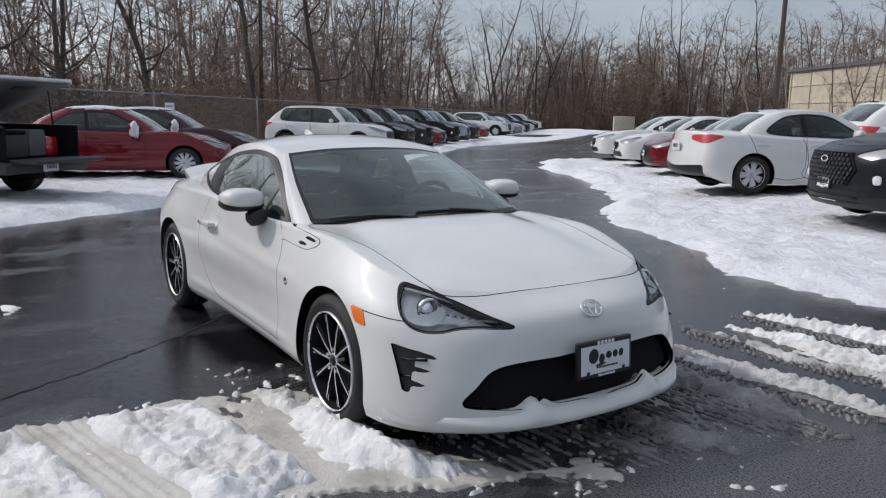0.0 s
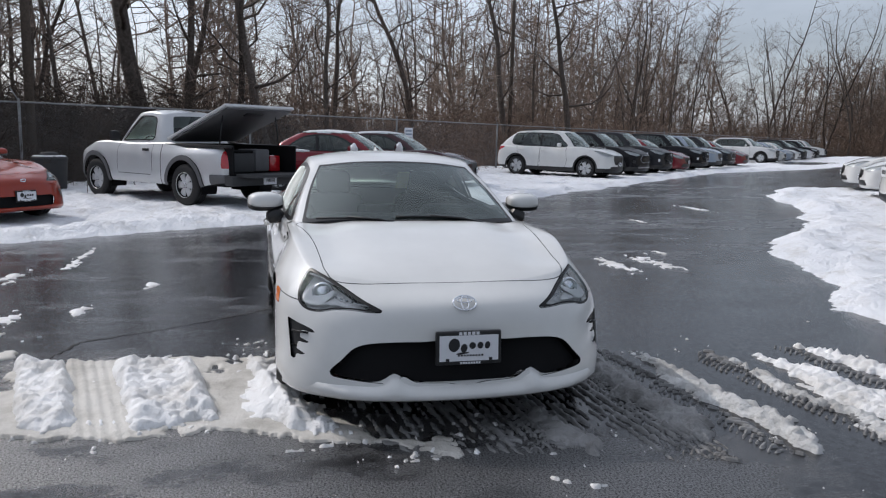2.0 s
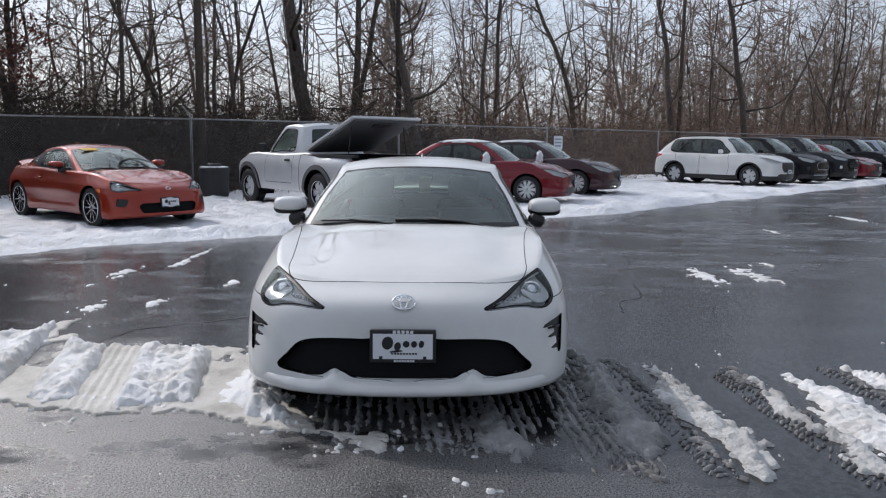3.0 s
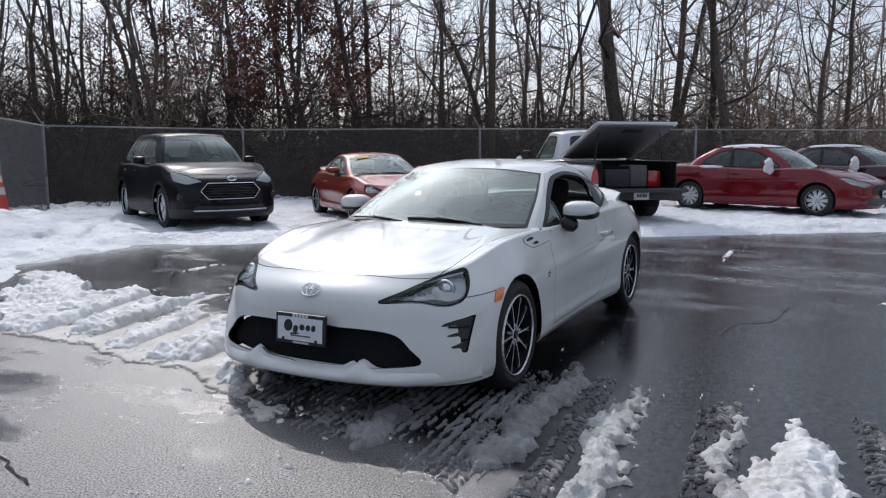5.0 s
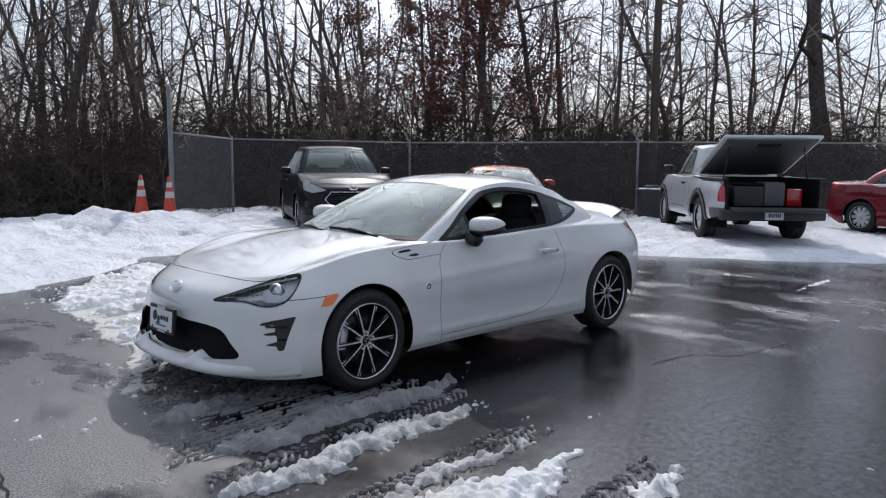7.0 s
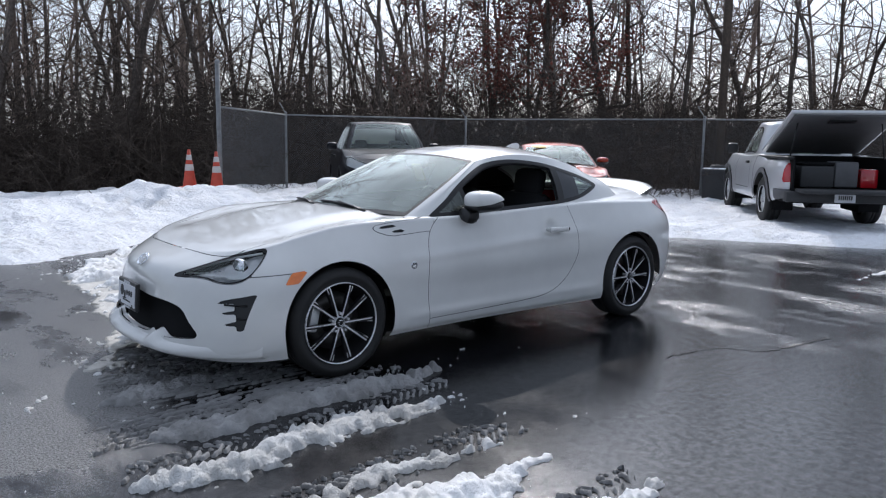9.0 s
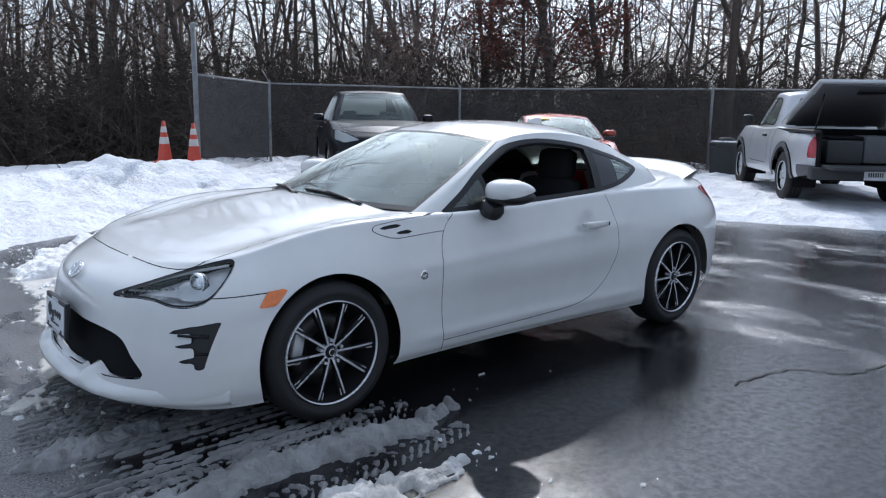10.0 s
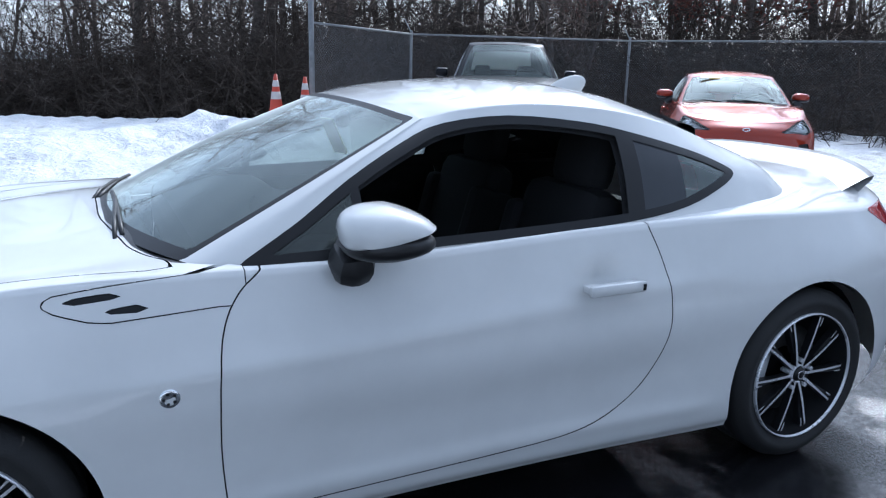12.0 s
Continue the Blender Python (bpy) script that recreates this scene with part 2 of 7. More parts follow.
M_SNOW = snow_mat("snow", (0.79, 0.805, 0.835), (0.50, 0.485, 0.46), 0.35, 0.06, 13)
M_SLUSH = snow_mat("packed_slush", (0.80, 0.80, 0.80), (0.40, 0.37, 0.32), 0.6, 0.016, 34)
M_PACKED = snow_mat("packed_dirty_slush", (0.56, 0.54, 0.50), (0.22, 0.20, 0.165), 0.7, 0.010, 40)
M_GREYSLUSH = snow_mat("trodden_grey_slush", (0.64, 0.64, 0.63), (0.22, 0.20, 0.17), 0.7, 0.02)
# soaked slush whose grey is also darkened to stand for the car's shadow
M_SHADESLUSH = snow_mat("soaked_shaded_slush", (0.36, 0.36, 0.36), (0.08, 0.074, 0.066), 0.9, 0.02)
M_WETSLUSH = snow_mat("wet_grey_slush", (0.27, 0.27, 0.27), (0.05, 0.048, 0.044), 1.0, 0.010)


def asphalt():
    m = bpy.data.materials.new("wet_asphalt")
    m.use_nodes = True
    N, L = m.node_tree.nodes, m.node_tree.links
    b = N["Principled BSDF"]
    tc = N.new("ShaderNodeTexCoord")

    def noise_node(scale, detail, rough, stretch=None):
        n = N.new("ShaderNodeTexNoise")
        n.inputs["Scale"].default_value, n.inputs["Detail"].default_value, n.inputs["Roughness"].default_value = scale, detail, rough
        if stretch:
            mp = N.new("ShaderNodeMapping")
            mp.inputs["Rotation"].default_value = (0, 0, radians(stretch[2]))
            mp.inputs["Scale"].default_value = (stretch[0], stretch[1], 1)
            L.new(tc.outputs["Object"], mp.inputs[0])
            L.new(mp.outputs[0], n.inputs["Vector"])
        else:
            L.new(tc.outputs["Object"], n.inputs["Vector"])
        return n

    def ramp_range(src, a, c, lo, hi):
        r = N.new("ShaderNodeMapRange")
        for i, v in enumerate((a, c, lo, hi)):
            r.inputs[i + 1].default_value = v
        L.new(src, r.inputs[0])
        return r.outputs[0]

    big = noise_node(0.22, 5, 0.6, (1.0, 0.35, 42))
    mid = noise_node(1.7, 6, 0.65, (1.0, 0.5, 42))
    fine = noise_node(100, 5, 0.75)
    grit = noise_node(330, 2, 0.5)
    wet = N.new("ShaderNodeMath")
    wet.operation = "ADD"
    L.new(big.outputs[0], wet.inputs[0])
    L.new(ramp_range(mid.outputs[0], 0.3, 0.7, -0.24, 0.24), wet.inputs[1])
    # paler or darker stretches by place; the pale puts sun glare in the colour
    mp2 = N.new("ShaderNodeMapping")
    mp2.inputs["Location"].default_value, mp2.inputs["Scale"].default_value = (-0.55, 0.62, 0), (0.17, 0.24, 0.2)
    gr = N.new("ShaderNodeTexGradient")
    gr.gradient_type = "SPHERICAL"
    L.new(tc.outputs["Object"], mp2.inputs[0])
    L.new(mp2.outputs[0], gr.inputs[0])
    total = ramp_range(gr.outputs[0], 0.05, 0.6, -0.06, 0.03)
    for cx, cy, r, k in ((4.3, 0.6, 2.3, 0.40), (1.3, 2.9, 3.0, -0.36), (3.6, -2.6, 1.9, -0.10)):
        mp3 = N.new("ShaderNodeMapping")
        mp3.inputs["Location"].default_value, mp3.inputs["Scale"].default_value = (-cx / r, -cy / r, 0), (1 / r, 1 / r, 0.2)
        g3 = N.new("ShaderNodeTexGradient")
        g3.gradient_type = "SPHERICAL"
        L.new(tc.outputs["Object"], mp3.inputs[0])
        L.new(mp3.outputs[0], g3.inputs[0])
        ad = N.new("ShaderNodeMath")
        ad.operation = "ADD"
        L.new(total, ad.inputs[0])
        L.new(ramp_range(g3.outputs[0], 0.0, 0.5, 0.0, k), ad.inputs[1])
        total = ad.outputs[0]
    blobs = total
    dry = N.new("ShaderNodeMath")
    dry.operation = "SUBTRACT"
    L.new(wet.outputs[0], dry.inputs[0])
    L.new(blobs, dry.inputs[1])
    wet_less_glare = ramp_range(dry.outputs[0], 0.38, 0.56, 0.0, 1.0)
    rough = ramp_range(wet_less_glare, 0, 1, 0.31, 0.14)
    # bare stones shine more than the binder between them
    sl = N.new("ShaderNodeMix")
    sl.data_type = "FLOAT"
    L.new(wet_less_glare, sl.inputs["Factor"])
    L.new(ramp_range(fine.outputs[0], 0.42, 0.60, 0.10, 2.9), sl.inputs["A"])
    L.new(ramp_range(noise_node(24, 6, 0.8).outputs[0], 0.41, 0.59, 0.22, 0.62), sl.inputs["B"])
    L.new(sl.outputs["Result"], b.inputs["Specular IOR Level"])
    ru = N.new("ShaderNodeMath")
    ru.operation = "ADD"
    L.new(rough, ru.inputs[0])
    L.new(ramp_range(mid.outputs[0], 0.36, 0.64, -0.04, 0.06), ru.inputs[1])
    L.new(ru.outputs[0], b.inputs["Roughness"])
    cr = N.new("ShaderNodeMix")
    cr.data_type = "RGBA"
    cr.inputs["A"].default_value, cr.inputs["B"].default_value = (0.036, 0.036, 0.037, 1), (0.0075, 0.0075, 0.0085, 1)
    L.new(wet_less_glare, cr.inputs["Factor"])
    sp = N.new("ShaderNodeMix")
    sp.data_type, sp.blend_type = "RGBA", "MULTIPLY"
    sp.inputs["Factor"].default_value = 1.0
    L.new(cr.outputs["Result"], sp.inputs["A"])
    g = ramp_range(fine.outputs[0], 0.36, 0.64, 0.15, 2.5)
    L.new(g, sp.inputs["B"])
    L.new(sp.outputs["Result"], b.inputs["Base Color"])
    bp = N.new("ShaderNodeBump")
    bp.inputs["Strength"].default_value = 1.0
    L.new(ramp_range(wet_less_glare, 0, 1, 0.0026, 0.0004), bp.inputs["Distance"])
    # rounded stones in the binder
    vor = N.new("ShaderNodeTexVoronoi")
    vor.inputs["Scale"].default_value, vor.inputs["Randomness"].default_value = 120.0, 1.0
    L.new(tc.outputs["Object"], vor.inputs["Vector"])
    hs = N.new("ShaderNodeMath")
    hs.operation = "ADD"
    L.new(ramp_range(vor.outputs["Distance"], 0.0, 0.7, 0.45, 0.0), hs.inputs[0])
    L.new(ramp_range(fine.outputs[0], 0.2, 0.8, 0, 0.9), hs.inputs[1])
    L.new(hs.outputs[0], bp.inputs["Height"])
    L.new(bp.outputs[0], b.inputs["Normal"])
    return m


M_ASPHALT = asphalt()


# ---- mesh tools ----
def link_mesh(name, verts, faces, mats, parent=None, label="", fmat=None, smooth=True, normals=None):
    me = bpy.data.meshes.new(name)
    me.from_pydata([tuple(v) for v in verts], [], faces)
    for m in (mats if isinstance(mats, (list, tuple)) else [mats]):
        me.materials.append(m)
    if fmat is not None:
        me.polygons.foreach_set("material_index", fmat)
    me.polygons.foreach_set("use_smooth", [smooth] * len(me.polygons))
    me.update()
    if normals is not None:
        me.normals_split_custom_set_from_vertices([tuple(n) for n in normals])
    ob = new(name, me)
    ob.parent = parent
    return tagged(ob, label)


def part(name, bm, material, parent=None, label="", smooth=False):
    me = bpy.data.meshes.new(name)
    bm.normal_update()
    bm.to_mesh(me)
    bm.free()
    for m in (material if isinstance(material, (list, tuple)) else [material]):
        me.materials.append(m)
    if smooth:
        me.polygons.foreach_set("use_smooth", [True] * len(me.polygons))
        me.set_sharp_from_angle(angle=radians(38))
    ob = new(name, me)
    ob.parent = parent
    return tagged(ob, label)


def empty(name, m, label, category, group="", kind=""):
    ob = new(name)
    ob.empty_display_size = 0.2
    ob.matrix_basis = m
    return tagged(ob, label, category, group, kind)


def box(bm, c, s, bevel=0.0, m=None, segs=2):
    """A box of size s round c, bevelled, turned by m."""
    r = bmesh.ops.create_cube(bm, size=1.0)
    vs = r["verts"]
    bmesh.ops.scale(bm, vec=s, verts=vs)
    if bevel:
        es = list({e for v in vs for e in v.link_edges})
        q = bmesh.ops.bevel(bm, geom=es, offset=bevel, segments=segs, affect="EDGES", profile=0.5)
        vs = list({v for f in q["faces"] for v in f.verts} | {v for v in vs if v.is_valid})
    bmesh.ops.transform(bm, matrix=Matrix.Translation(c) @ (m or Matrix()), verts=vs)
    return vs


def tube_data(path, radii, sides):
    """Vertices and faces of a tube along a path."""
    path = [Vector(p) for p in path]
    vs, fs = [], []
    up = Vector((0.31, 0.57, 0.76))
    for i, p in enumerate(path):
        d = (path[min(i + 1, len(path) - 1)] - path[max(i - 1, 0)]).normalized()
        a = d.cross(up)
        a = (a if a.length > 1e-4 else d.cross(Vector((1, 0, 0)))).normalized()
        c = d.cross(a)
        for k in range(sides):
            w = 2 * math.pi * k / sides
            vs.append(p + radii[i] * (math.cos(w) * a + math.sin(w) * c))
    for i in range(len(path) - 1):
        for k in range(sides):
            q = (k + 1) % sides
            fs.append((i * sides + k, i * sides + q, (i + 1) * sides + q, (i + 1) * sides + k))
    fs.append(tuple(range(sides - 1, -1, -1)))
    fs.append(tuple(range((len(path) - 1) * sides, len(path) * sides)))
    return vs, fs


def tube(name, path, radius, material, parent=None, sides=10, label="", smooth=True):
    rad = radius if isinstance(radius, (list, tuple)) else [radius] * len(path)
    vs, fs = tube_data(path, rad, sides)
    return link_mesh(name, vs, fs, material, parent, label, smooth=smooth)


def ring_mesh(profile, n=48, axis="y"):
    """A solid of revolution about the y axis: profile of (radius, y)."""
    vs, fs = [], []
    m = len(profile)
    for k in range(n):
        w = 2 * math.pi * k / n
        for r, y in profile:
            vs.append((r * math.cos(w), y, r * math.sin(w)))
    for k in range(n):
        for i in range(m - 1):
            a, b = k * m + i, ((k + 1) % n) * m + i
            fs.append((a, a + 1, b + 1, b))
    return vs, fs


def vnoise(x, y, seed=0):
    """Smooth value noise in the plane, -1 to 1."""
    xi, yi = np.floor(x).astype(np.int64), np.floor(y).astype(np.int64)
    xf, yf = x - xi, y - yi

    def h(a, b):
        n = (a * 374761393 + b * 668265263 + seed * 1442695041) & 0x7FFFFFFF
        n = ((n ^ (n >> 13)) * 1274126177) & 0x7FFFFFFF
        return ((n ^ (n >> 16)) & 0xFFFF) / 32767.5 - 1
    u, v = xf * xf * (3 - 2 * xf), yf * yf * (3 - 2 * yf)
    return (h(xi, yi) * (1 - u) + h(xi + 1, yi) * u) * (1 - v) + (h(xi, yi + 1) * (1 - u) + h(xi + 1, yi + 1) * u) * v


def fbm(x, y, octaves=4, seed=0):
    s, a, t = 0, 1.0, 0
    for k in range(octaves):
        s = s + a * vnoise(x * 2 ** k, y * 2 ** k, seed + k * 17)
        t += a
        a *= 0.52
    return s / t


def polydist(px, py, poly):
    """Signed distance to a closed polygon, negative inside."""
    P = np.asarray(poly, float)
    d = np.full(px.shape, 1e9)
    ins = np.zeros(px.shape, bool)
    for (ax, ay), (bx, by) in zip(P, np.roll(P, -1, 0)):
        ex, ey = bx - ax, by - ay
        t = np.clip(((px - ax) * ex + (py - ay) * ey) / (ex * ex + ey * ey + 1e-12), 0, 1)
        d = np.minimum(d, np.hypot(px - ax - t * ex, py - ay - t * ey))
        c = ((ay > py) != (by > py)) & (px < ex * (py - ay) / (ey if abs(ey) > 1e-12 else 1e-12) + ax)
        ins ^= c
    return np.where(ins, -d, d)


def smooth_poly(poly, n=4):
    """A closed polygon rounded by a spline through its corners."""
    P = np.asarray(poly, float)
    out = []
    for i in range(len(P)):
        a, b, c, d = P[i - 1], P[i], P[(i + 1) % len(P)], P[(i + 2) % len(P)]
        for k in range(n):
            t = k / n
            out.append(0.5 * (2 * b + (c - a) * t + (2 * a - 5 * b + 4 * c - d) * t * t + (3 * b - a - 3 * c + d) * t ** 3))
    return np.array(out)


def sstep(a, b, x):
    t = np.clip((x - a) / (b - a), 0, 1)
    return t * t * (3 - 2 * t)


# ---- car shells ----
def cr_rows(P, t, ends):
    """Catmull-Rom through the rows of P (K, ...) at the parameters t; ends: the two ghost rows."""
    Q = np.concatenate([ends[0][None], P, ends[1][None]])
    i = np.clip(np.floor(t).astype(int), 0, len(P) - 2)
    f = (t - i).reshape((-1,) + (1,) * (P.ndim - 1))
    a, b, c, d = Q[i], Q[i + 1], Q[i + 2], Q[i + 3]
    return 0.5 * (2 * b + (c - a) * f + (2 * a - 5 * b + 4 * c - d) * f * f + (3 * b - a - 3 * c + d) * f ** 3)


FLIP = np.array([1.0, -1.0, 1.0])


class Shell:
    """A mirrored skin lofted over level curves that run from the front centre to the rear centre."""

    def __init__(self, levels, mu, mv, zc, power, ns, valley=None, dent=None):
        levels = [np.asarray(a, float) for a in levels]
        K, nl = len(levels[0]), len(levels)
        tu = np.linspace(0, K - 1, (K - 1) * mu + 1)
        C = np.stack([cr_rows(P, tu, (P[1] * FLIP, P[-2] * FLIP)) for P in levels])
        tv = np.linspace(0, nl - 1, (nl - 1) * mv + 1)
        G = cr_rows(C, tv, (2 * C[0] - C[1], 2 * C[-1] - C[-2]))
        top = G[-1]
        zx = np.array(zc, float)
        o = np.argsort(zx[:, 0])
        zc_at = np.interp(top[:, 0], zx[o, 0], zx[o, 1])
        k = np.ones(7) / 7
        zs = np.convolve(np.pad(zc_at, 3, mode="edge"), k, mode="valid")
        zs[:3], zs[-3:] = zc_at[:3], zc_at[-3:]
        rows = []
        for j in range(1, ns + 1):
            s = 1 - j / ns
            z = zs + (top[:, 2] - zs) * s ** power
            if valley:
                z = z + valley(top[:, 0], s)
            rows.append(np.stack([top[:, 0], top[:, 1] * s, z], 1))
        G = np.concatenate([G, np.stack(rows)])
        tv = np.concatenate([tv, nl - 1 + np.arange(1, ns + 1) / ns])
        if dent:
            G[..., 1] += dent(G[..., 0], G[..., 1], G[..., 2])
        nv, nu = G.shape[:2]
        U = np.broadcast_to(tu, (nv, nu))
        V = np.broadcast_to(tv[:, None], (nv, nu))
        half = np.concatenate([G, U[..., None], V[..., None]], 2).reshape(-1, 5)
        n = len(half)
        fs = []
        for j in range(nv - 1):
            for i in range(nu - 1):
                a, b = j * nu + i, j * nu + i + 1
                q = (a, b, b + nu, a + nu)
                e1, e2 = half[q[2], :3] - half[q[0], :3], half[q[3], :3] - half[q[1], :3]
                if np.linalg.norm(np.cross(e1, e2)) > 1e-11:
                    fs.append(q)
        other = half.copy()
        other[:, 1] *= -1
        self.v = [tuple(r) for r in np.concatenate([half, other])]
        self.f = fs + [tuple(x + n for x in reversed(q)) for q in fs]
        self.tag = ["body"] * len(self.f)
        P = np.array(self.v)[:, :3]
        nr = np.zeros_like(P)
        for q in self.f:
            w = np.cross(P[q[2]] - P[q[0]], P[q[3]] - P[q[1]])
            for x in q:
                nr[x] += w
        nr[np.abs(P[:, 1]) < 1e-6, 1] = 0
        nr /= np.linalg.norm(nr, axis=1)[:, None] + 1e-12
        self.n = [tuple(r) for r in nr]

    def cut(self, dist, into, only=None):
        """Split the faces along dist = 0; those with dist < 0 get the tag."""
        A = np.array(self.v)
        d = dist(A[:, 0], np.abs(A[:, 1]), A[:, 2], A[:, 3], A[:, 4])
        d = np.where(np.abs(d) < 1e-6, 1e-6, d)
        ins = d < 0
        made = {}
        nf, nt = [], []
        for q, t in zip(self.f, self.tag):
            if only and t not in only:
                nf.append(q), nt.append(t)
                continue
            c = sum(bool(ins[x]) for x in q)
            if c == 0:
                nf.append(q), nt.append(t)
                continue
            if c == len(q):
                nf.append(q), nt.append(into or t)
                continue
            a, b = [], []
            for x, y in zip(q, q[1:] + q[:1]):
                (a if ins[x] else b).append(x)
                if ins[x] != ins[y]:
                    key = (min(x, y), max(x, y))
                    if key not in made:
                        w = d[key[0]] / (d[key[0]] - d[key[1]])
                        p, r = self.v[key[0]], self.v[key[1]]
                        self.v.append(tuple(p[k] + w * (r[k] - p[k]) for k in range(5)))
                        p, r = self.n[key[0]], self.n[key[1]]
                        m = [p[k] + w * (r[k] - p[k]) for k in range(3)]
                        s = math.sqrt(sum(k * k for k in m)) + 1e-12
                        self.n.append(tuple(k / s for k in m))
                        made[key] = len(self.v) - 1
                    a.append(made[key]), b.append(made[key])
            if len(a) > 2:
                nf.append(tuple(a)), nt.append(into or t)
            if len(b) > 2:
                nf.append(tuple(b)), nt.append(t)
        self.f, self.tag = nf, nt

    def line(self, dist, width=0.0022, only=("body",), name="gap", limit=None):
        """A panel gap along dist = 0, within the tags given and where limit < 0."""
        self.cut(dist, None, only)
        self.cut(lambda *a: np.maximum(np.abs(dist(*a)) - width, limit(*a) if limit else -1.0), name, only)

    def out(self, name, tags, material, parent, label="", side=0, push=0.0, flip=False, where=None):
        """Link the faces of these tags as one mesh, pushed along the normals."""
        keep = {}
        fs = []
        for q, t in zip(self.f, self.tag):
            if t not in tags:
                continue
            y = sum(self.v[x][1] for x in q)
            if side and y * side < 0:
                continue
            if where and not where(*np.mean([self.v[x][:3] for x in q], 0)):
                continue
            fs.append(tuple(keep.setdefault(x, len(keep)) for x in (reversed(q) if flip else q)))
        if not fs:
            return None
        if callable(push):
            vs = [tuple(self.v[x][k] + push(*self.v[x][:3]) * self.n[x][k] for k in range(3)) for x in keep]
            return link_mesh(name, vs, fs, material, parent, label)
        vs = [tuple(self.v[x][k] + push * self.n[x][k] for k in range(3)) for x in keep]
        ns = [tuple((-1 if flip else 1) * k for k in self.n[x]) for x in keep]
        return link_mesh(name, vs, fs, material, parent, label, normals=ns)


def poly_xz(poly, ymin=0.45):
    P = np.asarray(poly, float)
    return lambda x, y, z, u, v: np.maximum(polydist(x, z, P), ymin - y)


def poly_yz(poly, xmin):
    P = np.asarray(poly, float)
    return lambda x, y, z, u, v: np.maximum(polydist(y, z, P), xmin - x)


def poly_xy(poly, vmin):
    P = np.asarray(poly, float)
    return lambda x, y, z, u, v: np.maximum(polydist(x, y, P), (vmin - v) * 0.1)


def circle(cx, cz, r, ymin=0.5):
    return lambda x, y, z, u, v: np.maximum(np.hypot(x - cx, z - cz) - r, ymin - y)


# ---- wheels ----
def wheel_part(parent, at, R, rim, width, style, side, seg=56):
    """A wheel with its tyre, rim and spokes; side: +1 faces the car's left."""
    w2 = width / 2
    prof = [(rim * 0.97, w2 - 0.012), (rim + 0.012, w2 - 0.004), (rim + 0.03, w2 + 0.004), ((R + rim) / 2, w2 + 0.008), (R - 0.03, w2 + 0.001),
            (R - 0.008, w2 - 0.014), (R, w2 - 0.034), (R, 0.030), (R - 0.007, 0.028), (R - 0.007, 0.018), (R, 0.016)]
    prof = prof + [(r, -y) for r, y in reversed(prof)]
    vs, fs = ring_mesh([(rim - 0.004, w2 - 0.006), (rim - 0.012, w2 - 0.02), (rim - 0.03, -w2 + 0.02), (rim * 0.3, -w2 + 0.03), (0.0, -w2 + 0.03)], 48)
    wh = link_mesh("wheel", vs, fs, M_LINER, parent, "")
    wh.matrix_basis = Matrix.Translation(at) @ (Matrix() if side > 0 else pose(0, 0, 0, 0, 0, 180))
    vs, fs = ring_mesh(prof, seg)
    link_mesh("tyre", vs, fs, M_RUBBER, wh, "black rubber tyre")
    lip = M_ALLOY if style == "split" else M_SILVERRIM
    vs, fs = ring_mesh([(rim + 0.003, w2 - 0.010), (rim + 0.002, w2 + 0.004), (rim - 0.002, w2 + 0.004), (rim - 0.004, w2 - 0.004)], seg)
    link_mesh("rim_lip", vs, fs, lip, wh)
    vs, fs = ring_mesh([(rim * 0.72, -0.012), (rim * 0.72, 0.006), (rim * 0.34, 0.006), (rim * 0.34, -0.012)], 40)
    link_mesh("brake_disc", vs, fs, M_DISC, wh)
    count, face = {"split": (10, M_ALLOY), "five": (5, M_SILVERRIM), "seven": (7, M_SILVERRIM), "ten": (10, M_SILVERRIM), "six": (6, M_SILVERRIM)}[style]
    off0 = radians(-18)
    for k in range(count):
        base = 2 * math.pi * k / count
        tw = 0.0
        if style == "split":
            base = 2 * math.pi * (k // 2) / 5 + off0
            tw = (1 if k % 2 else -1)
        vs, fs, fm = [], [], []

        def bar(prof, shift=0.0, drop=0.0, bright=1):
            """A tapered bar out to the rim: (radius, half width, lift)."""
            n0 = len(vs)
            a0, a1 = base + tw * radians(15), base + tw * radians(18.2)
            p0, p1 = Vector((.03 * math.cos(a0), .03 * math.sin(a0))), Vector((rim * math.cos(a1), rim * math.sin(a1)))
            run = (p1 - p0).normalized()
            c, s = run
            inward = Vector((math.cos(base), math.sin(base))) - run
            inward = inward.normalized() if tw else inward
            for r, h, lift in prof:
                p = p0.lerp(p1, (r - .03) / (rim - .03)) + inward * shift * r / rim
                yo = w2 - 0.040 + lift - drop
                for dy, dh in ((-0.022, 1.35), (0.0, 1.0), (0.0, -1.0), (-0.022, -1.35)):
                    vs.append((p.x - dh * h * s, yo + dy, p.y + dh * h * c))
            for i in range(len(prof) - 1):
                for j in range(3):
                    a = n0 + i * 4 + j
                    fs.append((a, a + 1, a + 5, a + 4))
                    fm.append(bright if j == 1 else 0)

        if style == "split":
            bar([(0.030, 0.0055, 0.018), (0.062, 0.0050, 0.021), (0.095, 0.0046, 0.023), (0.13, 0.0042, 0.024), (rim * 0.9, 0.0038, 0.023), (rim - 0.004, 0.005, 0.020)])
            bar([(0.085, 0.004, 0.020), (0.13, 0.007, 0.022), (rim * 0.9, 0.010, 0.021), (rim - 0.004, 0.011, 0.018)], 0.012, 0.005, 0)
            bar([(rim * 0.80, 0.0012, 0.022), (rim * 0.88, 0.0026, 0.022), (rim - 0.004, 0.0032, 0.020)], 0.019)
        else:
            wd = 0.95 * rim * math.pi / count * 0.55
            bar([(0.030, 0.022, 0.0), (0.08, wd * 0.62, 0.012), (0.14, wd * 0.75, 0.014), (rim - 0.004, wd, 0.0)])
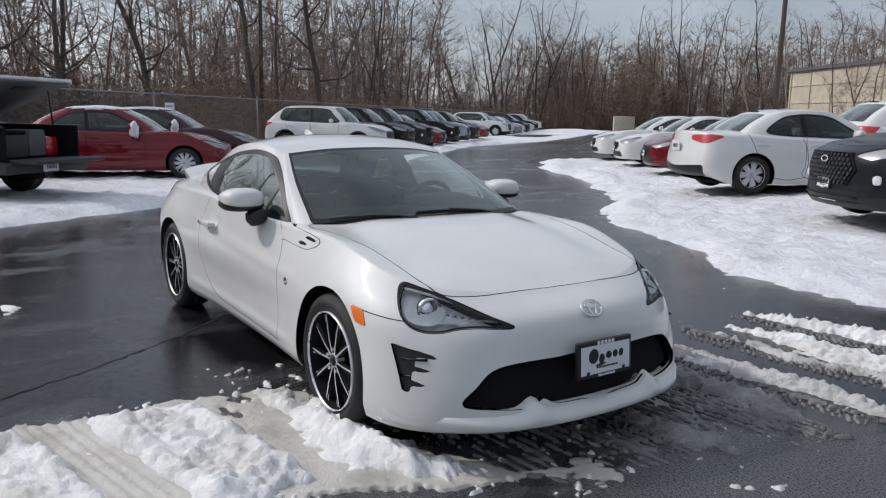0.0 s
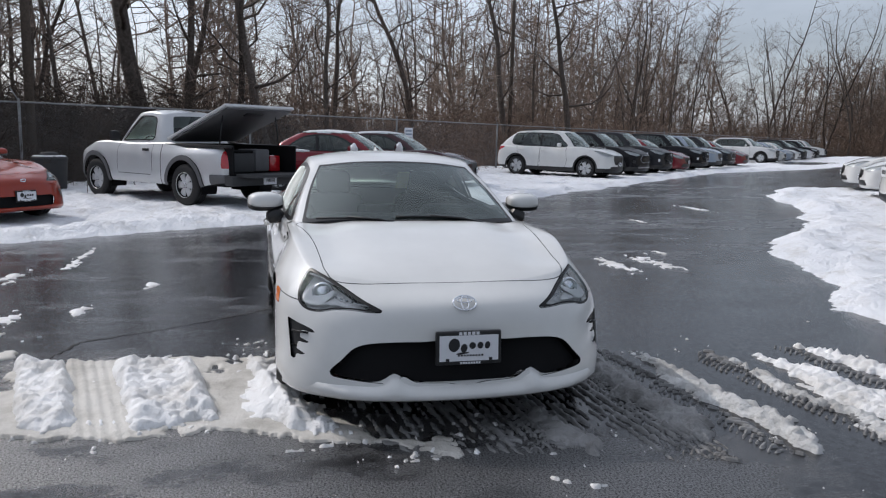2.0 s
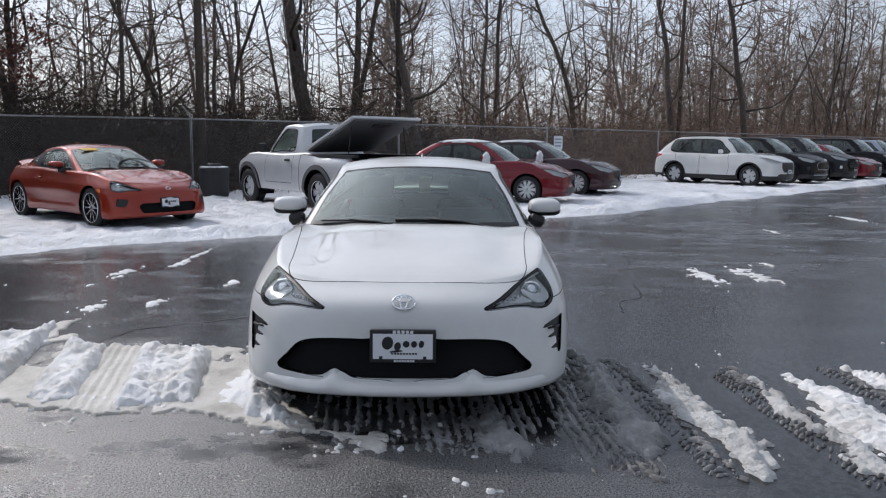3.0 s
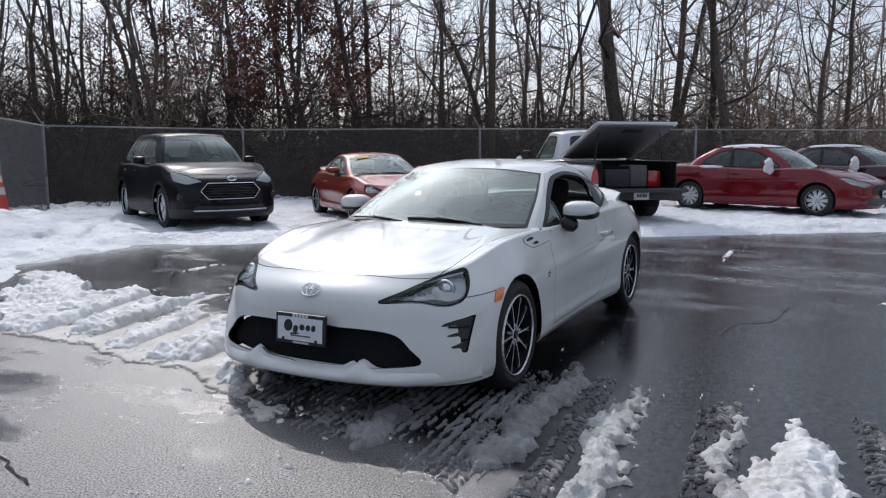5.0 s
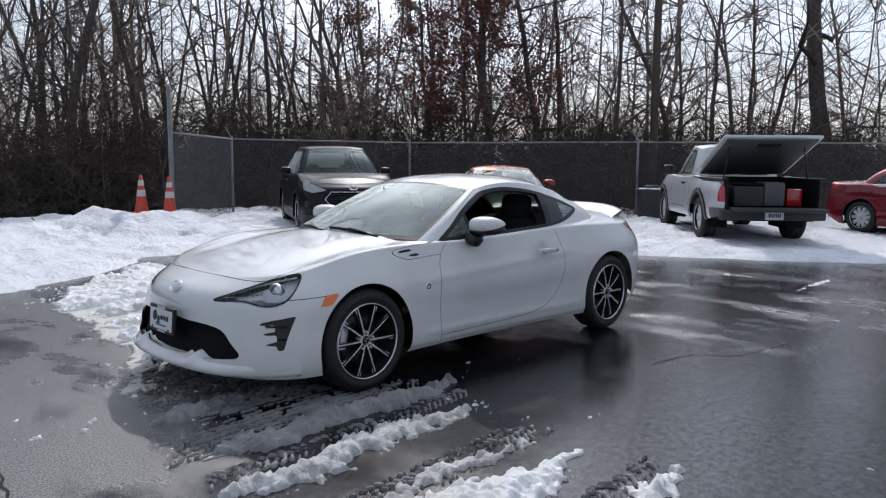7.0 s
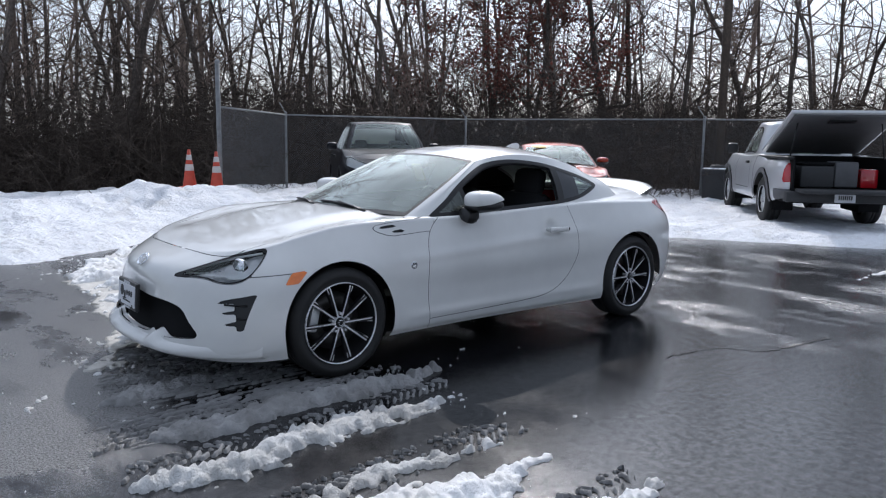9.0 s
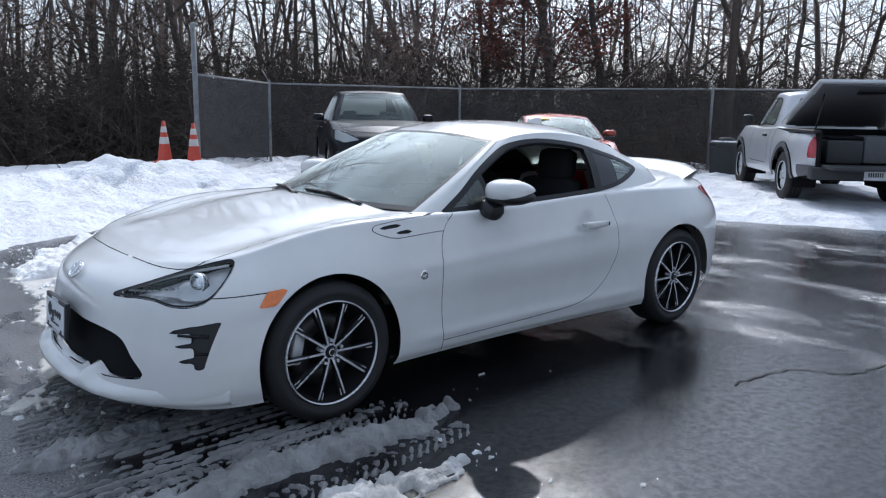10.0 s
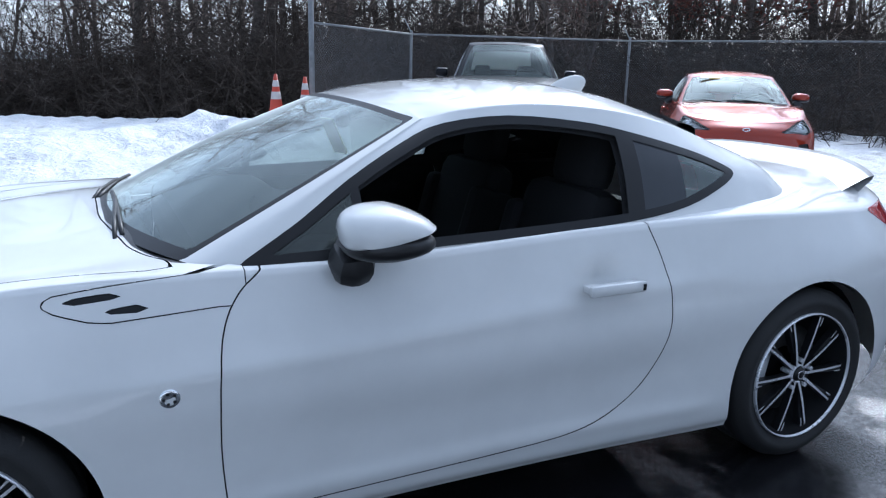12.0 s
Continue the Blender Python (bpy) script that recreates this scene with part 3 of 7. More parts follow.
        link_mesh("spoke", vs, fs, [M_DARKRIM if style == "split" else face, face], wh, fmat=fm, smooth=False)
    if style == "split":
        vs, fs = ring_mesh([(0.028, w2 - 0.030), (0.030, w2 - 0.019), (0.035, w2 - 0.024), (0.037, w2 - 0.05)], 30)
        link_mesh("hub_face", vs, fs, M_ALLOY, wh)
        bm = bmesh.new()
        box(bm, (.135 * side, .02, .03), (.055, .05, .15), .015, pose(0, 0, 0, 0, -12 * side, 0))
        part("brake_caliper", bm, M_SILVERRIM, wh, "grey brake caliper", True)
    vs, fs = ring_mesh([(0.0, w2 - 0.010), (0.022, w2 - 0.012), (0.026, w2 - 0.022), (0.028, w2 - 0.05)], 24)
    link_mesh("centre_cap", vs, fs, M_TRIM if style == "split" else M_SILVERRIM, wh)
    vs, fs = ring_mesh([(0.0125, w2 - 0.0088), (0.015, w2 - 0.0080), (0.0170, w2 - 0.0088)], 20)
    link_mesh("cap_emblem", vs, fs, M_CHROME, wh)
    for k in range(5):
        a = 2 * math.pi * (k + 0.5) / 5 + off0
        vs, fs = tube_data([(0.053 * math.cos(a), w2 - 0.05, 0.053 * math.sin(a)), (0.053 * math.cos(a), w2 - 0.012, 0.053 * math.sin(a))], [0.010, 0.008], 6)
        link_mesh("lug_nut", vs, fs, M_ALLOY, wh, smooth=False)
    return wh


def four_wheels(car, xf, xr, yf, yr, R, rim, width, style, seg=56):
    for x, y in ((xf, yf), (xr, yr)):
        for s in (1, -1):
            wheel_part(car, (x, s * (y - width / 2), R), R, rim, width, style, s, seg)


def underbody(car, x0, x1, hw, z0, arches, R):
    """Floor pan and the dark wheel housings."""
    bm = bmesh.new()
    box(bm, ((x0 + x1) / 2, 0, z0 + 0.03), (x1 - x0, hw * 2, 0.05), 0.02)
    # inner sills that close the cabin between the wheel housings
    span = max(arches) - min(arches) - 2 * (R + 0.09)
    for s in (1, -1):
        box(bm, ((arches[0] + arches[1]) / 2, s * (hw + 0.015), z0 + 0.08), (span, 0.08, 0.11), 0.012)
    for cx in arches:
        for s in (1, -1):
            n = 18
            prev = None
            for k in range(n + 1):
                a = math.pi * (-0.12 + 1.24 * k / n)
                px, pz = cx + (R + 0.042) * math.cos(a), R + (R + 0.042) * math.sin(a)
                cur = (bm.verts.new((px, s * (hw + 0.065), pz)), bm.verts.new((px, s * (hw - 0.26), pz)))
                if prev:
                    bm.faces.new((prev[0], prev[1], cur[1], cur[0]))
                prev = cur
            ring = [bm.verts.new((cx + (R + 0.05) * math.cos(math.pi * (-0.12 + 1.24 * k / n)), s * (hw - 0.26), R + (R + 0.05) * math.sin(math.pi * (-0.12 + 1.24 * k / n)))) for k in range(n + 1)]
            bm.faces.new(ring)
    return part("underbody", bm, M_LINER, car, "dark underbody and wheel housings")


def seat(car, x, y, z, scale=1.0):
    bm = bmesh.new()
    box(bm, (0.0, 0, 0.06), (0.52, 0.48, 0.16), 0.06)
    ob = part("seat", bm, M_SEAT, car, "black fabric bucket seat", True)
    for nm, c, sz, bv, tilt in (("backrest", (-0.27, 0, 0.36), (0.16, 0.46, 0.62), 0.065, -16), ("headrest", (-0.38, 0, 0.74), (0.11, 0.27, 0.20), 0.05, -10),
                                ("bolster", (-0.24, 0.21, 0.32), (0.2, 0.08, 0.5), 0.035, -16), ("bolster", (-0.24, -0.21, 0.32), (0.2, 0.08, 0.5), 0.035, -16)):
        bm = bmesh.new()
        box(bm, c, sz, bv, pose(0, 0, 0, 0, tilt, 0))
        part(nm, bm, M_SEAT, ob, "", True)
    ob.matrix_basis = Matrix.Translation((x, y, z)) @ Matrix.Scale(scale, 4)
    return ob


def cabin(car, xd, hw, zb, zf, wheel_y=0.36, back=True):
    """Dashboard, steering wheel and seats. xd: the dash's rear edge; zb: the sill of the windscreen."""
    bm = bmesh.new()
    box(bm, (xd + 0.14, 0, zb - 0.13), (0.43, hw * 2 - 0.16, 0.22), 0.06)
    box(bm, (xd + 0.02, wheel_y, zb - 0.02), (0.22, 0.42, 0.12), 0.05)
    box(bm, (xd - 0.15, 0, zb - 0.36), (0.75, 0.22, 0.30), 0.04)
    part("dashboard", bm, M_DASH, car, "dark grey dashboard", True)
    ring = [(0.18 * math.cos(a), 0.18 * math.sin(a), 0) for a in np.linspace(0, 2 * math.pi, 29)]
    sw = tube("steering_wheel", ring, 0.016, M_PLASTIC, car, 8)
    sw.matrix_basis = Matrix.Translation((xd - 0.14, wheel_y, zb - 0.06)) @ pose(0, 0, 0, 0, -66, 0)
    for y in (wheel_y, -wheel_y):
        seat(car, xd - 0.62, y, zf)
    if back:
        bm = bmesh.new()
        box(bm, (xd - 1.42, 0, zf + 0.28), (0.16, hw * 1.5, 0.5), 0.06, pose(0, 0, 0, 0, -18, 0))
        box(bm, (xd - 1.15, 0, zf + 0.07), (0.4, hw * 1.5, 0.16), 0.06)
        part("rear_seat", bm, M_SEAT, car, "black rear bench", True)


def plate(car, x, z, name="dealer_plate", dark=True, width=0.315, height=0.158, tilt=-4, y=0.0, sx=1):
    """A dealer plate in a black holder, its writing as bars."""
    m = Matrix.Translation((x, y, z)) @ pose(0, 0, 0, 0, tilt * sx, 0) @ (Matrix() if sx > 0 else pose(0, 0, 0, 0, 0, 180))
    bm = bmesh.new()
    box(bm, (0, 0, 0), (0.022, width, height), 0.006)
    fr = part(name, bm, M_PLASTIC if dark else M_PLATE, car, "black plate holder with a white dealer plate" if dark else "white number plate")
    fr.matrix_basis = m
    bm = bmesh.new()
    box(bm, (0.0125, 0, -0.001), (0.004, width * 0.90, height * 0.76), 0.001)
    part("plate_face", bm, M_PLATE, fr)

    def bars(nm, items, mt, dx):
        for cy, cz, w, h, rot in items:
            bm = bmesh.new()
            box(bm, (dx, cy * width, cz * height), (0.002, w * width, h * height), 0, pose(0, 0, 0, rot, 0, 0))
            part(nm, bm, mt, fr)
    if dark:
        bars("frame_bar", [(-0.13 + 0.066 * k, 0.43, 0.045, 0.09, 0) for k in range(5)] + [(-0.12 + 0.04 * k, -0.445, 0.028, 0.06, 0) for k in range(8)], M_PLATE, 0.0125)
        for cy, cz, w, h, rot in ((-0.23, 0.10, 0.17, 0.40, -12), (-0.08, 0.0, 0.10, 0.26, -14), (0.05, 0.07, 0.10, 0.20, -14), (0.17, 0.07, 0.09, 0.20, -14), (0.28, 0.07, 0.08, 0.22, -14), (-0.10, -0.15, 0.20, 0.06, 6)):
            bm = bmesh.new()
            bmesh.ops.create_cone(bm, cap_ends=True, segments=20, radius1=0.5, radius2=0.5, depth=1.0, matrix=pose(0, 0, 0, 0, 90, 0))
            bmesh.ops.scale(bm, vec=(0.002, w * width, h * height), verts=bm.verts)
            bmesh.ops.transform(bm, matrix=Matrix.Translation((0.0155, cy * width, cz * height)) @ pose(0, 0, 0, rot, 0, 0), verts=bm.verts)
            part("script_mark", bm, M_INK, fr)
        bars("small_bar", [(-0.16 + 0.045 * k, -0.22, 0.03, 0.05, 0) for k in range(9)] + [(-0.33, -0.34, 0.05, 0.08, 0), (0.33, -0.34, 0.05, 0.08, 0)], M_INK, 0.0155)
    else:
        bars("number_bar", [(-0.30 + 0.10 * k, 0.0, 0.06, 0.42, 0) for k in range(7)], M_INK, 0.0155)
    return fr


# ---- the coupe ----
def coupe(m, body, label, fine=True, open_window=True, hero=True):
    car = empty("coupe", m, label, "car")
    mu, mv, ns = (20, 15, 26) if fine else (9, 6, 14)
    L0 = [(2.115, 0, .190), (2.10, .30, .188), (2.035, .55, .180), (1.89, .74, .170), (1.66, .83, .160), (1.285, .85, .17), (.92, .835, .186), (.3, .815, .186),
          (-.4, .815, .182), (-.9, .835, .178), (-1.285, .85, .18), (-1.65, .82, .20), (-1.90, .67, .24), (-2.0, .40, .26), (-2.03, 0, .26)]
    L1 = [(2.15, 0, .235), (2.13, .30, .235), (2.065, .56, .235), (1.91, .76, .235), (1.67, .86, .25), (1.285, .882, .26), (.92, .862, .25), (.3, .842, .245),
          (-.4, .842, .24), (-.9, .865, .25), (-1.285, .885, .26), (-1.65, .855, .28), (-1.93, .70, .34), (-2.05, .41, .36), (-2.08, 0, .36)]
    L2 = [(2.115, 0, .44), (2.095, .30, .44), (2.03, .55, .44), (1.895, .735, .44), (1.68, .852, .45), (1.285, .884, .46), (.92, .862, .45), (.3, .848, .42),
          (-.4, .848, .42), (-.9, .866, .45), (-1.285, .887, .46), (-1.65, .862, .47), (-1.955, .71, .50), (-2.08, .42, .52), (-2.11, 0, .52)]
    L3 = [(2.072, 0, .61), (2.045, .30, .605), (1.97, .53, .60), (1.855, .69, .60), (1.675, .815, .61), (1.285, .868, .64), (.92, .85, .62), (.3, .862, .60),
          (-.4, .862, .60), (-.9, .862, .63), (-1.285, .876, .67), (-1.65, .845, .68), (-1.94, .70, .70), (-2.06, .42, .72), (-2.09, 0, .72)]
    L4 = [(1.905, 0, .692), (1.885, .25, .697), (1.835, .45, .705), (1.755, .60, .722), (1.62, .70, .752), (1.285, .755, .832), (.92, .765, .852), (.3, .798, .852),
          (-.4, .792, .880), (-.9, .79, .885), (-1.285, .785, .875), (-1.62, .745, .865), (-1.87, .62, .875), (-2.0, .36, .915), (-2.04, 0, .925)]
    zc = [(-2.04, .925), (-1.85, .962), (-1.5, .975), (-1.0, .96), (0.3, .90), (0.88, .886), (1.1, .862), (1.3, .832), (1.5, .796), (1.7, .752), (1.82, .720), (1.905, .692)]

    def side_form(x, y, z):
        """The shoulder crease along the flank and the cup behind the door handle."""
        on = sstep(.66, .74, y)
        crease = .0065 * np.exp(-((z - .625 - .05 * (.8 - x)) / .030) ** 2) * sstep(1.0, .75, x) * sstep(-1.0, -.6, x)
        sill = .007 * np.exp(-((z - .285) / .028) ** 2) * sstep(.92, .7, x) * sstep(-.95, -.75, x)
        cup = .030 * np.exp(-((x + .405) / .042) ** 2 - ((z - .735) / .040) ** 2)
        return on * (crease + sill - cup)

    S = Shell((L0, L1, L2, L3, L4), mu, mv, zc, 3.0, ns, dent=side_form, valley=
              lambda x, s: -0.020 * math.exp(-((s - 0.74) / 0.16) ** 2) * sstep(0.6, 0.9, x) * (1 - sstep(1.45, 1.8, x)))
    top = 4.0
    # openings
    for cx in (1.285, -1.285):
        S.cut(circle(cx, .305, .352), "hole")
    mouth = smooth_poly([(-.02, .452), (.20, .457), (.40, .452), (.51, .43), (.575, .370), (.635, .298), (.52, .278), (.36, .268), (.30, .300), (.24, .272), (.10, .266), (-.02, .266)], 3)
    if not hero:
        mouth = [(-.05, .40), (.42, .40), (.50, .36), (.44, .25), (-.05, .25)]
    S.cut(poly_yz(mouth, 1.75), "mouth", ("body",))
    fang = [(.812, .520), (.764, .504), (.744, .500), (.696, .484), (.688, .476), (.702, .472), (.752, .475), (.761, .441), (.719, .427), (.712, .420), (.725, .416), (.767, .422), (.775, .387),
            (.739, .370), (.733, .363), (.745, .359), (.776, .363), (.782, .334), (.800, .336)]
    if not hero:
        fang = [(.60, .46), (.74, .47), (.76, .36), (.66, .34)]
    S.cut(poly_yz(fang, 1.60), "fang", ("body",))
    lamp = smooth_poly([(-1.640, .592), (-1.44, .640), (-1.22, .690), (-1.02, .729), (-.955, .730), (-.948, .700), (-.975, .648), (-1.02, .606), (-1.08, .581), (-1.16, .570), (-1.25, .574), (-1.34, .588), (-1.45, .592), (-1.56, .588)], 4)
    S.cut(lambda x, y, z, u, v: np.maximum(polydist(y - x, z, lamp), 1.35 - x), "lamp", ("body",))
    S.cut(lambda x, y, z, u, v: np.maximum(np.maximum(polydist(y - x, z, lamp) - 0.004, 1.35 - x), 3.0 - v * 9), "gap", ("body",))
    S.cut(lambda x, y, z, u, v: -polydist(y - x, z, lamp) - 0.007, "lamp_edge", ("lamp",))
    bowl = smooth_poly([(-1.24, .668), (-1.10, .702), (-.985, .718), (-.965, .700), (-.985, .655), (-1.02, .622), (-1.07, .602), (-1.16, .596), (-1.22, .612)], 3)
    S.cut(lambda x, y, z, u, v: polydist(y - x, z, bowl), "lamp_bowl", ("lamp",))
    wedge = np.array([(-1.42, .613), (-1.215, .660), (-1.20, .607)])
    S.cut(lambda x, y, z, u, v: polydist(y - x, z, wedge), "lamp_wedge", ("lamp",))
    tail = [(-1.64, .86), (-1.80, .87), (-2.2, .86), (-2.2, .70), (-1.95, .71), (-1.84, .755)]
    S.cut(lambda x, y, z, u, v: np.maximum(np.maximum(polydist(x, z, tail), 0.50 - y), v - 4.02), "tail", ("body",))
    # cowl, cabin opening
    S.cut(poly_xy([(.885, -.1), (.88, .25), (.83, .50), (.745, .70), (.60, .72), (.60, -.1)], top), "cowl", ("body",))
    foot = [(.80, -.1), (.78, .40), (.735, .685), (.585, .765), (.52, .77), (.3, .772), (-.56, .755), (-.85, .715), (-1.10, .66), (-1.32, .57), (-1.46, .3), (-1.48, -.1)]
    S.cut(poly_xy(foot, top - 0.02), "hole", ("body", "cowl"))
    # hood, door, bumper and their gaps
    hood = smooth_poly([(1.896, -.5), (1.896, -.2), (1.896, .0), (1.895, .12), (1.884, .30), (1.858, .46), (1.80, .585), (1.70, .628), (1.55, .636), (1.3, .655), (1.0, .69), (.755, .715), (.84, .50), (.89, .22), (.895, .0), (.895, -.2), (.895, -.5)], 3)
    S.cut(poly_xy(hood, top - 0.5), "hood", ("body",))
    S.line(lambda x, y, z, u, v: polydist(x, y, hood), 0.0022, ("body", "hood"), limit=lambda x, y, z, u, v: (top - 0.5 - v) * 0.1)
    door = smooth_poly([(.650, .252), (.668, .256), (.674, .30), (.682, .45), (.672, .66), (.64, .77), (.572, .842), (.45, .90), (-.2, .95), (-.56, .94), (-.592, .88), (-.635, .78), (-.66, .66), (-.65, .54), (-.59, .42), (-.49, .335), (-.37, .29), (-.2, .268), (.2, .256)], 3)
    S.cut(poly_xz(door), "door", ("body",))
    S.line(lambda x, y, z, u, v: polydist(x, z, door), 0.0019, ("body", "door"), limit=lambda x, y, z, u, v: 0.5 - y)
    S.line(lambda x, y, z, u, v: x - .668, 0.0019, limit=lambda x, y, z, u, v: np.maximum(z - .258, .5 - y))
    marker = np.array([(1.625, .556), (1.580, .617), (1.488, .626), (1.550, .562)])
    S.cut(poly_xz(marker), "marker", ("body",))
    S.line(lambda x, y, z, u, v: z - (.618 - .05 * (x - 1.5)), 0.002, limit=lambda x, y, z, u, v: np.maximum(1.50 - x, .55 - y))
    slots = ([(.992, .812), (.98, .819), (.905, .826), (.88, .824), (.869, .816), (.89, .811), (.975, .805)], [(.914, .786), (.90, .791), (.845, .798), (.822, .795), (.813, .785), (.823, .779), (.905, .781)])
    for q, (x0, z0, x1, z1) in zip(slots, ((.992, .812, .869, .8165), (.914, .786, .813, .787))):
        S.cut(lambda x, y, z, u, v: z - z0 - (z1 - z0) * (x - x0) / (x1 - x0), None, ("body",))
        S.cut(poly_xz(q, 0.5), "slot", ("body",))
    trim = np.array([(1.031, .811), (1.028, .818), (1.014, .827), (.906, .839), (.60, .861), (.60, .775), (.668, .776), (.80, .768), (.897, .763), (.94, .768), (.983, .782), (1.015, .794), (1.028, .803)])
    S.cut(poly_xz(trim, 0.5), "fender_trim", ("body",))
    S.line(lambda x, y, z, u, v: polydist(x, z, trim), 0.0014, ("body", "fender_trim"), limit=lambda x, y, z, u, v: 0.5 - y)
    S.cut(lambda x, y, z, u, v: np.maximum(1.50 - x, z - (.618 - .05 * (x - 1.5))), "bumper", ("body",))
    S.cut(lambda x, y, z, u, v: np.maximum(1.44 - x, (v - 3.999) * 0.1), "nose", ("body",))
    if hero:
        S.cut(poly_yz([(-1, .0), (1, 0), (1, .232), (-1, .232)], 1.9), "lip", ("bumper",))
    # linked parts
    S.out("body", ("body",), body, car, "")
    S.out("front_bumper", ("bumper", "nose", "lip"), body, car)
    for s in (1, -1):
        S.out("fender_trim", ("fender_trim",), body, car, "", side=s, push=0.002)
        S.out("side_marker", ("marker",), M_AMBER, car, "amber side marker lamp", side=s, push=0.003)
    S.out("hood", ("hood",), body, car)
    S.out("bumper_lining", ("bumper", "nose", "lip"), M_LINER, car, "black inner face of the bumper", push=-0.012, flip=True)
    S.out("cowl", ("cowl",), M_PLASTIC, car, "black plastic cowl below the windscreen")
    S.out("panel_gap", ("gap",), M_GAP, car, "dark seam between the panels", push=-0.005)
    S.out("interior_trim", ("body", "door", "cowl"), M_INTERIOR, car, "dark interior lining", push=-0.03, flip=True, where=lambda x, y, z: -1.5 < x < 0.75)
    for s in (1, -1):
        d = S.out("door", ("door",), body, car, "", side=s)
        h = bmesh.new()
        box(h, (-.42, s * .893, .728), (.20, .022, .036), .012)
        box(h, (-.42, s * .872, .728), (.19, .04, .022), .006)
        hd = part("door_handle", h, body, d, "", True)
        if hero:
            bm = bmesh.new()
            box(bm, (-.505, s * .905, .728), (.010, .004, .02), .002)
            part("key_button", bm, M_TRIM, hd)
        S.out("tail_lamp", ("tail",), M_TAIL, car, "red tail lamp", side=s, push=0.002)
    S.out("front_vent", ("fang",), M_PLASTIC, car, "black bumper corner vent", side=1, push=-0.012)
    S.out("front_vent", ("fang",), M_PLASTIC, car, "black bumper corner vent", side=-1, push=-0.012)
    # fins of the corner vents
    for s in (1, -1):
        if not hero:
            break
        for zz in (.47, .40):
            tube("vent_fin", [(1.905, s * .725, zz), (1.86, s * .765, zz - .004), (1.81, s * .792, zz - .008)], .006, M_TRIM, car, 6)
    # head lamps
    for s in (1, -1):
        inner = ("lamp", "lamp_bowl", "lamp_wedge")
        hl = S.out("head_lamp", inner, M_LENS, car, "clear head lamp with a projector and a strip of diodes", side=s, push=0.001)
        S.out("lamp_border", ("lamp_edge",), M_TRIM, hl, "black border of the lens", side=s, push=0.001)
        S.out("lamp_housing", inner + ("lamp_edge",), M_LAMPCHROME, hl, "smoked chrome lamp housing", side=s, push=-0.050)
        S.out("lamp_bowl", ("lamp_bowl",), M_BRIGHT, hl, "bright reflector bowl", side=s, push=lambda x, y, z: -.012 - .30 * max(z - .60, 0))
        S.out("lamp_wedge", ("lamp_wedge",), M_BRIGHT, hl, "bright inner wedge", side=s, push=lambda x, y, z: -.010 - .6 * max(z - .60, 0))
        tube("light_guide", [(1.672, s * .692, .711), (1.762, s * .615, .690), (1.868, s * .50, .650), (1.965, s * .405, .606)], .006, M_BRIGHT, hl, 8, "bright upper light guide")
        tube("light_guide", [(1.84, s * .585, .606), (1.905, s * .49, .600), (1.972, s * .40, .597)], .0045, M_BRIGHT, hl, 8, "bright lower light guide")
        p = Vector((1.772, s * .640, .633))
        fw = Vector((1, s * .16, 0.0)).normalized()
        q = fw.to_track_quat("Y", "Z").to_matrix().to_4x4()
        vs, fs = ring_mesh([(.052, -.01), (.056, .015), (.050, .024), (.043, .018)], 32)
        link_mesh("projector_ring", vs, fs, M_CHROME, hl).matrix_basis = Matrix.Translation(p) @ q
        vs, fs = ring_mesh([(.044, .010), (.036, .024), (.022, .033), (.0, .037)], 32)
        link_mesh("projector_lens", vs, fs, M_CHROME, hl).matrix_basis = Matrix.Translation(p) @ q
        bm = bmesh.new()
        a, b = Vector((1.835, s * .585, .632)), Vector((1.958, s * .415, .604))
        for k in range(8):
            c = a.lerp(b, k / 7)
            box(bm, c + Vector((0, 0, -.014)), (.012, .015, .012), .004)
        part("diode_row", bm, M_CHROME, hl)
        # fender trim slots and round badge
        S.out("fender_slot", ("slot",), M_TRIM, car, "black fender vent slots", side=s, push=-.006)
        if hero:
            vs, fs = ring_mesh([(.0, .004), (.012, .004), (.020, .006), (.0245, .003), (.0245, -.004)], 24)
            bd = link_mesh("fender_badge", vs, fs, M_CHROME, car, "round chrome fender badge")
            bd.matrix_basis = Matrix.Translation((.79, s * .853, .588)) @ (Matrix() if s > 0 else pose(0, 0, 0, 0, 0, 180))
            bm = bmesh.new()
            for k in range(5):
                box(bm, (.013 * math.cos(k * 1.257), .0055, .013 * math.sin(k * 1.257)), (.007, .003, .007), .001)
            part("badge_marks", bm, M_TRIM, bd)
    # grille and emblem
    gr = S.out("grille", ("mouth",), M_LINER, car, "black grille behind the bumper opening", push=-0.045)
    for k in range(6):
        zz = .292 + k * .027
        hw = .56 - .35 * max(zz - .33, 0) if hero else .42
        pts = [(2.052 - .42 * (y / .6) ** 2 * .62, y, zz) for y in np.linspace(-hw, hw, 13)]
        tube("grille_slat", pts, .0035, M_PLASTIC, gr, 5)
    if hero:
        em = Matrix.Translation((2.066, 0, .627)) @ pose(0, 0, 0, 0, -40, 0)
        emb = None
        for nm, rx, rz, cy, cz in (("emblem", .056, .0385, 0, 0), ("emblem_oval", .018, .034, 0, 0), ("emblem_oval", .036, .0135, 0, .014)):
            pts = [(0.004 if nm == "emblem" else .007, cy + rx * math.cos(a), cz + rz * math.sin(a)) for a in np.linspace(0, 2 * math.pi, 33)]
            o = tube(nm, pts, .0052 if nm == "emblem" else .0042, M_CHROME, emb or car, 8, "chrome oval emblem" if not emb else "")
            if not emb:
                emb = o
                o.matrix_basis = em
        plate(car, 2.155, .437)
    else:
        plate(car, 2.13, .40)
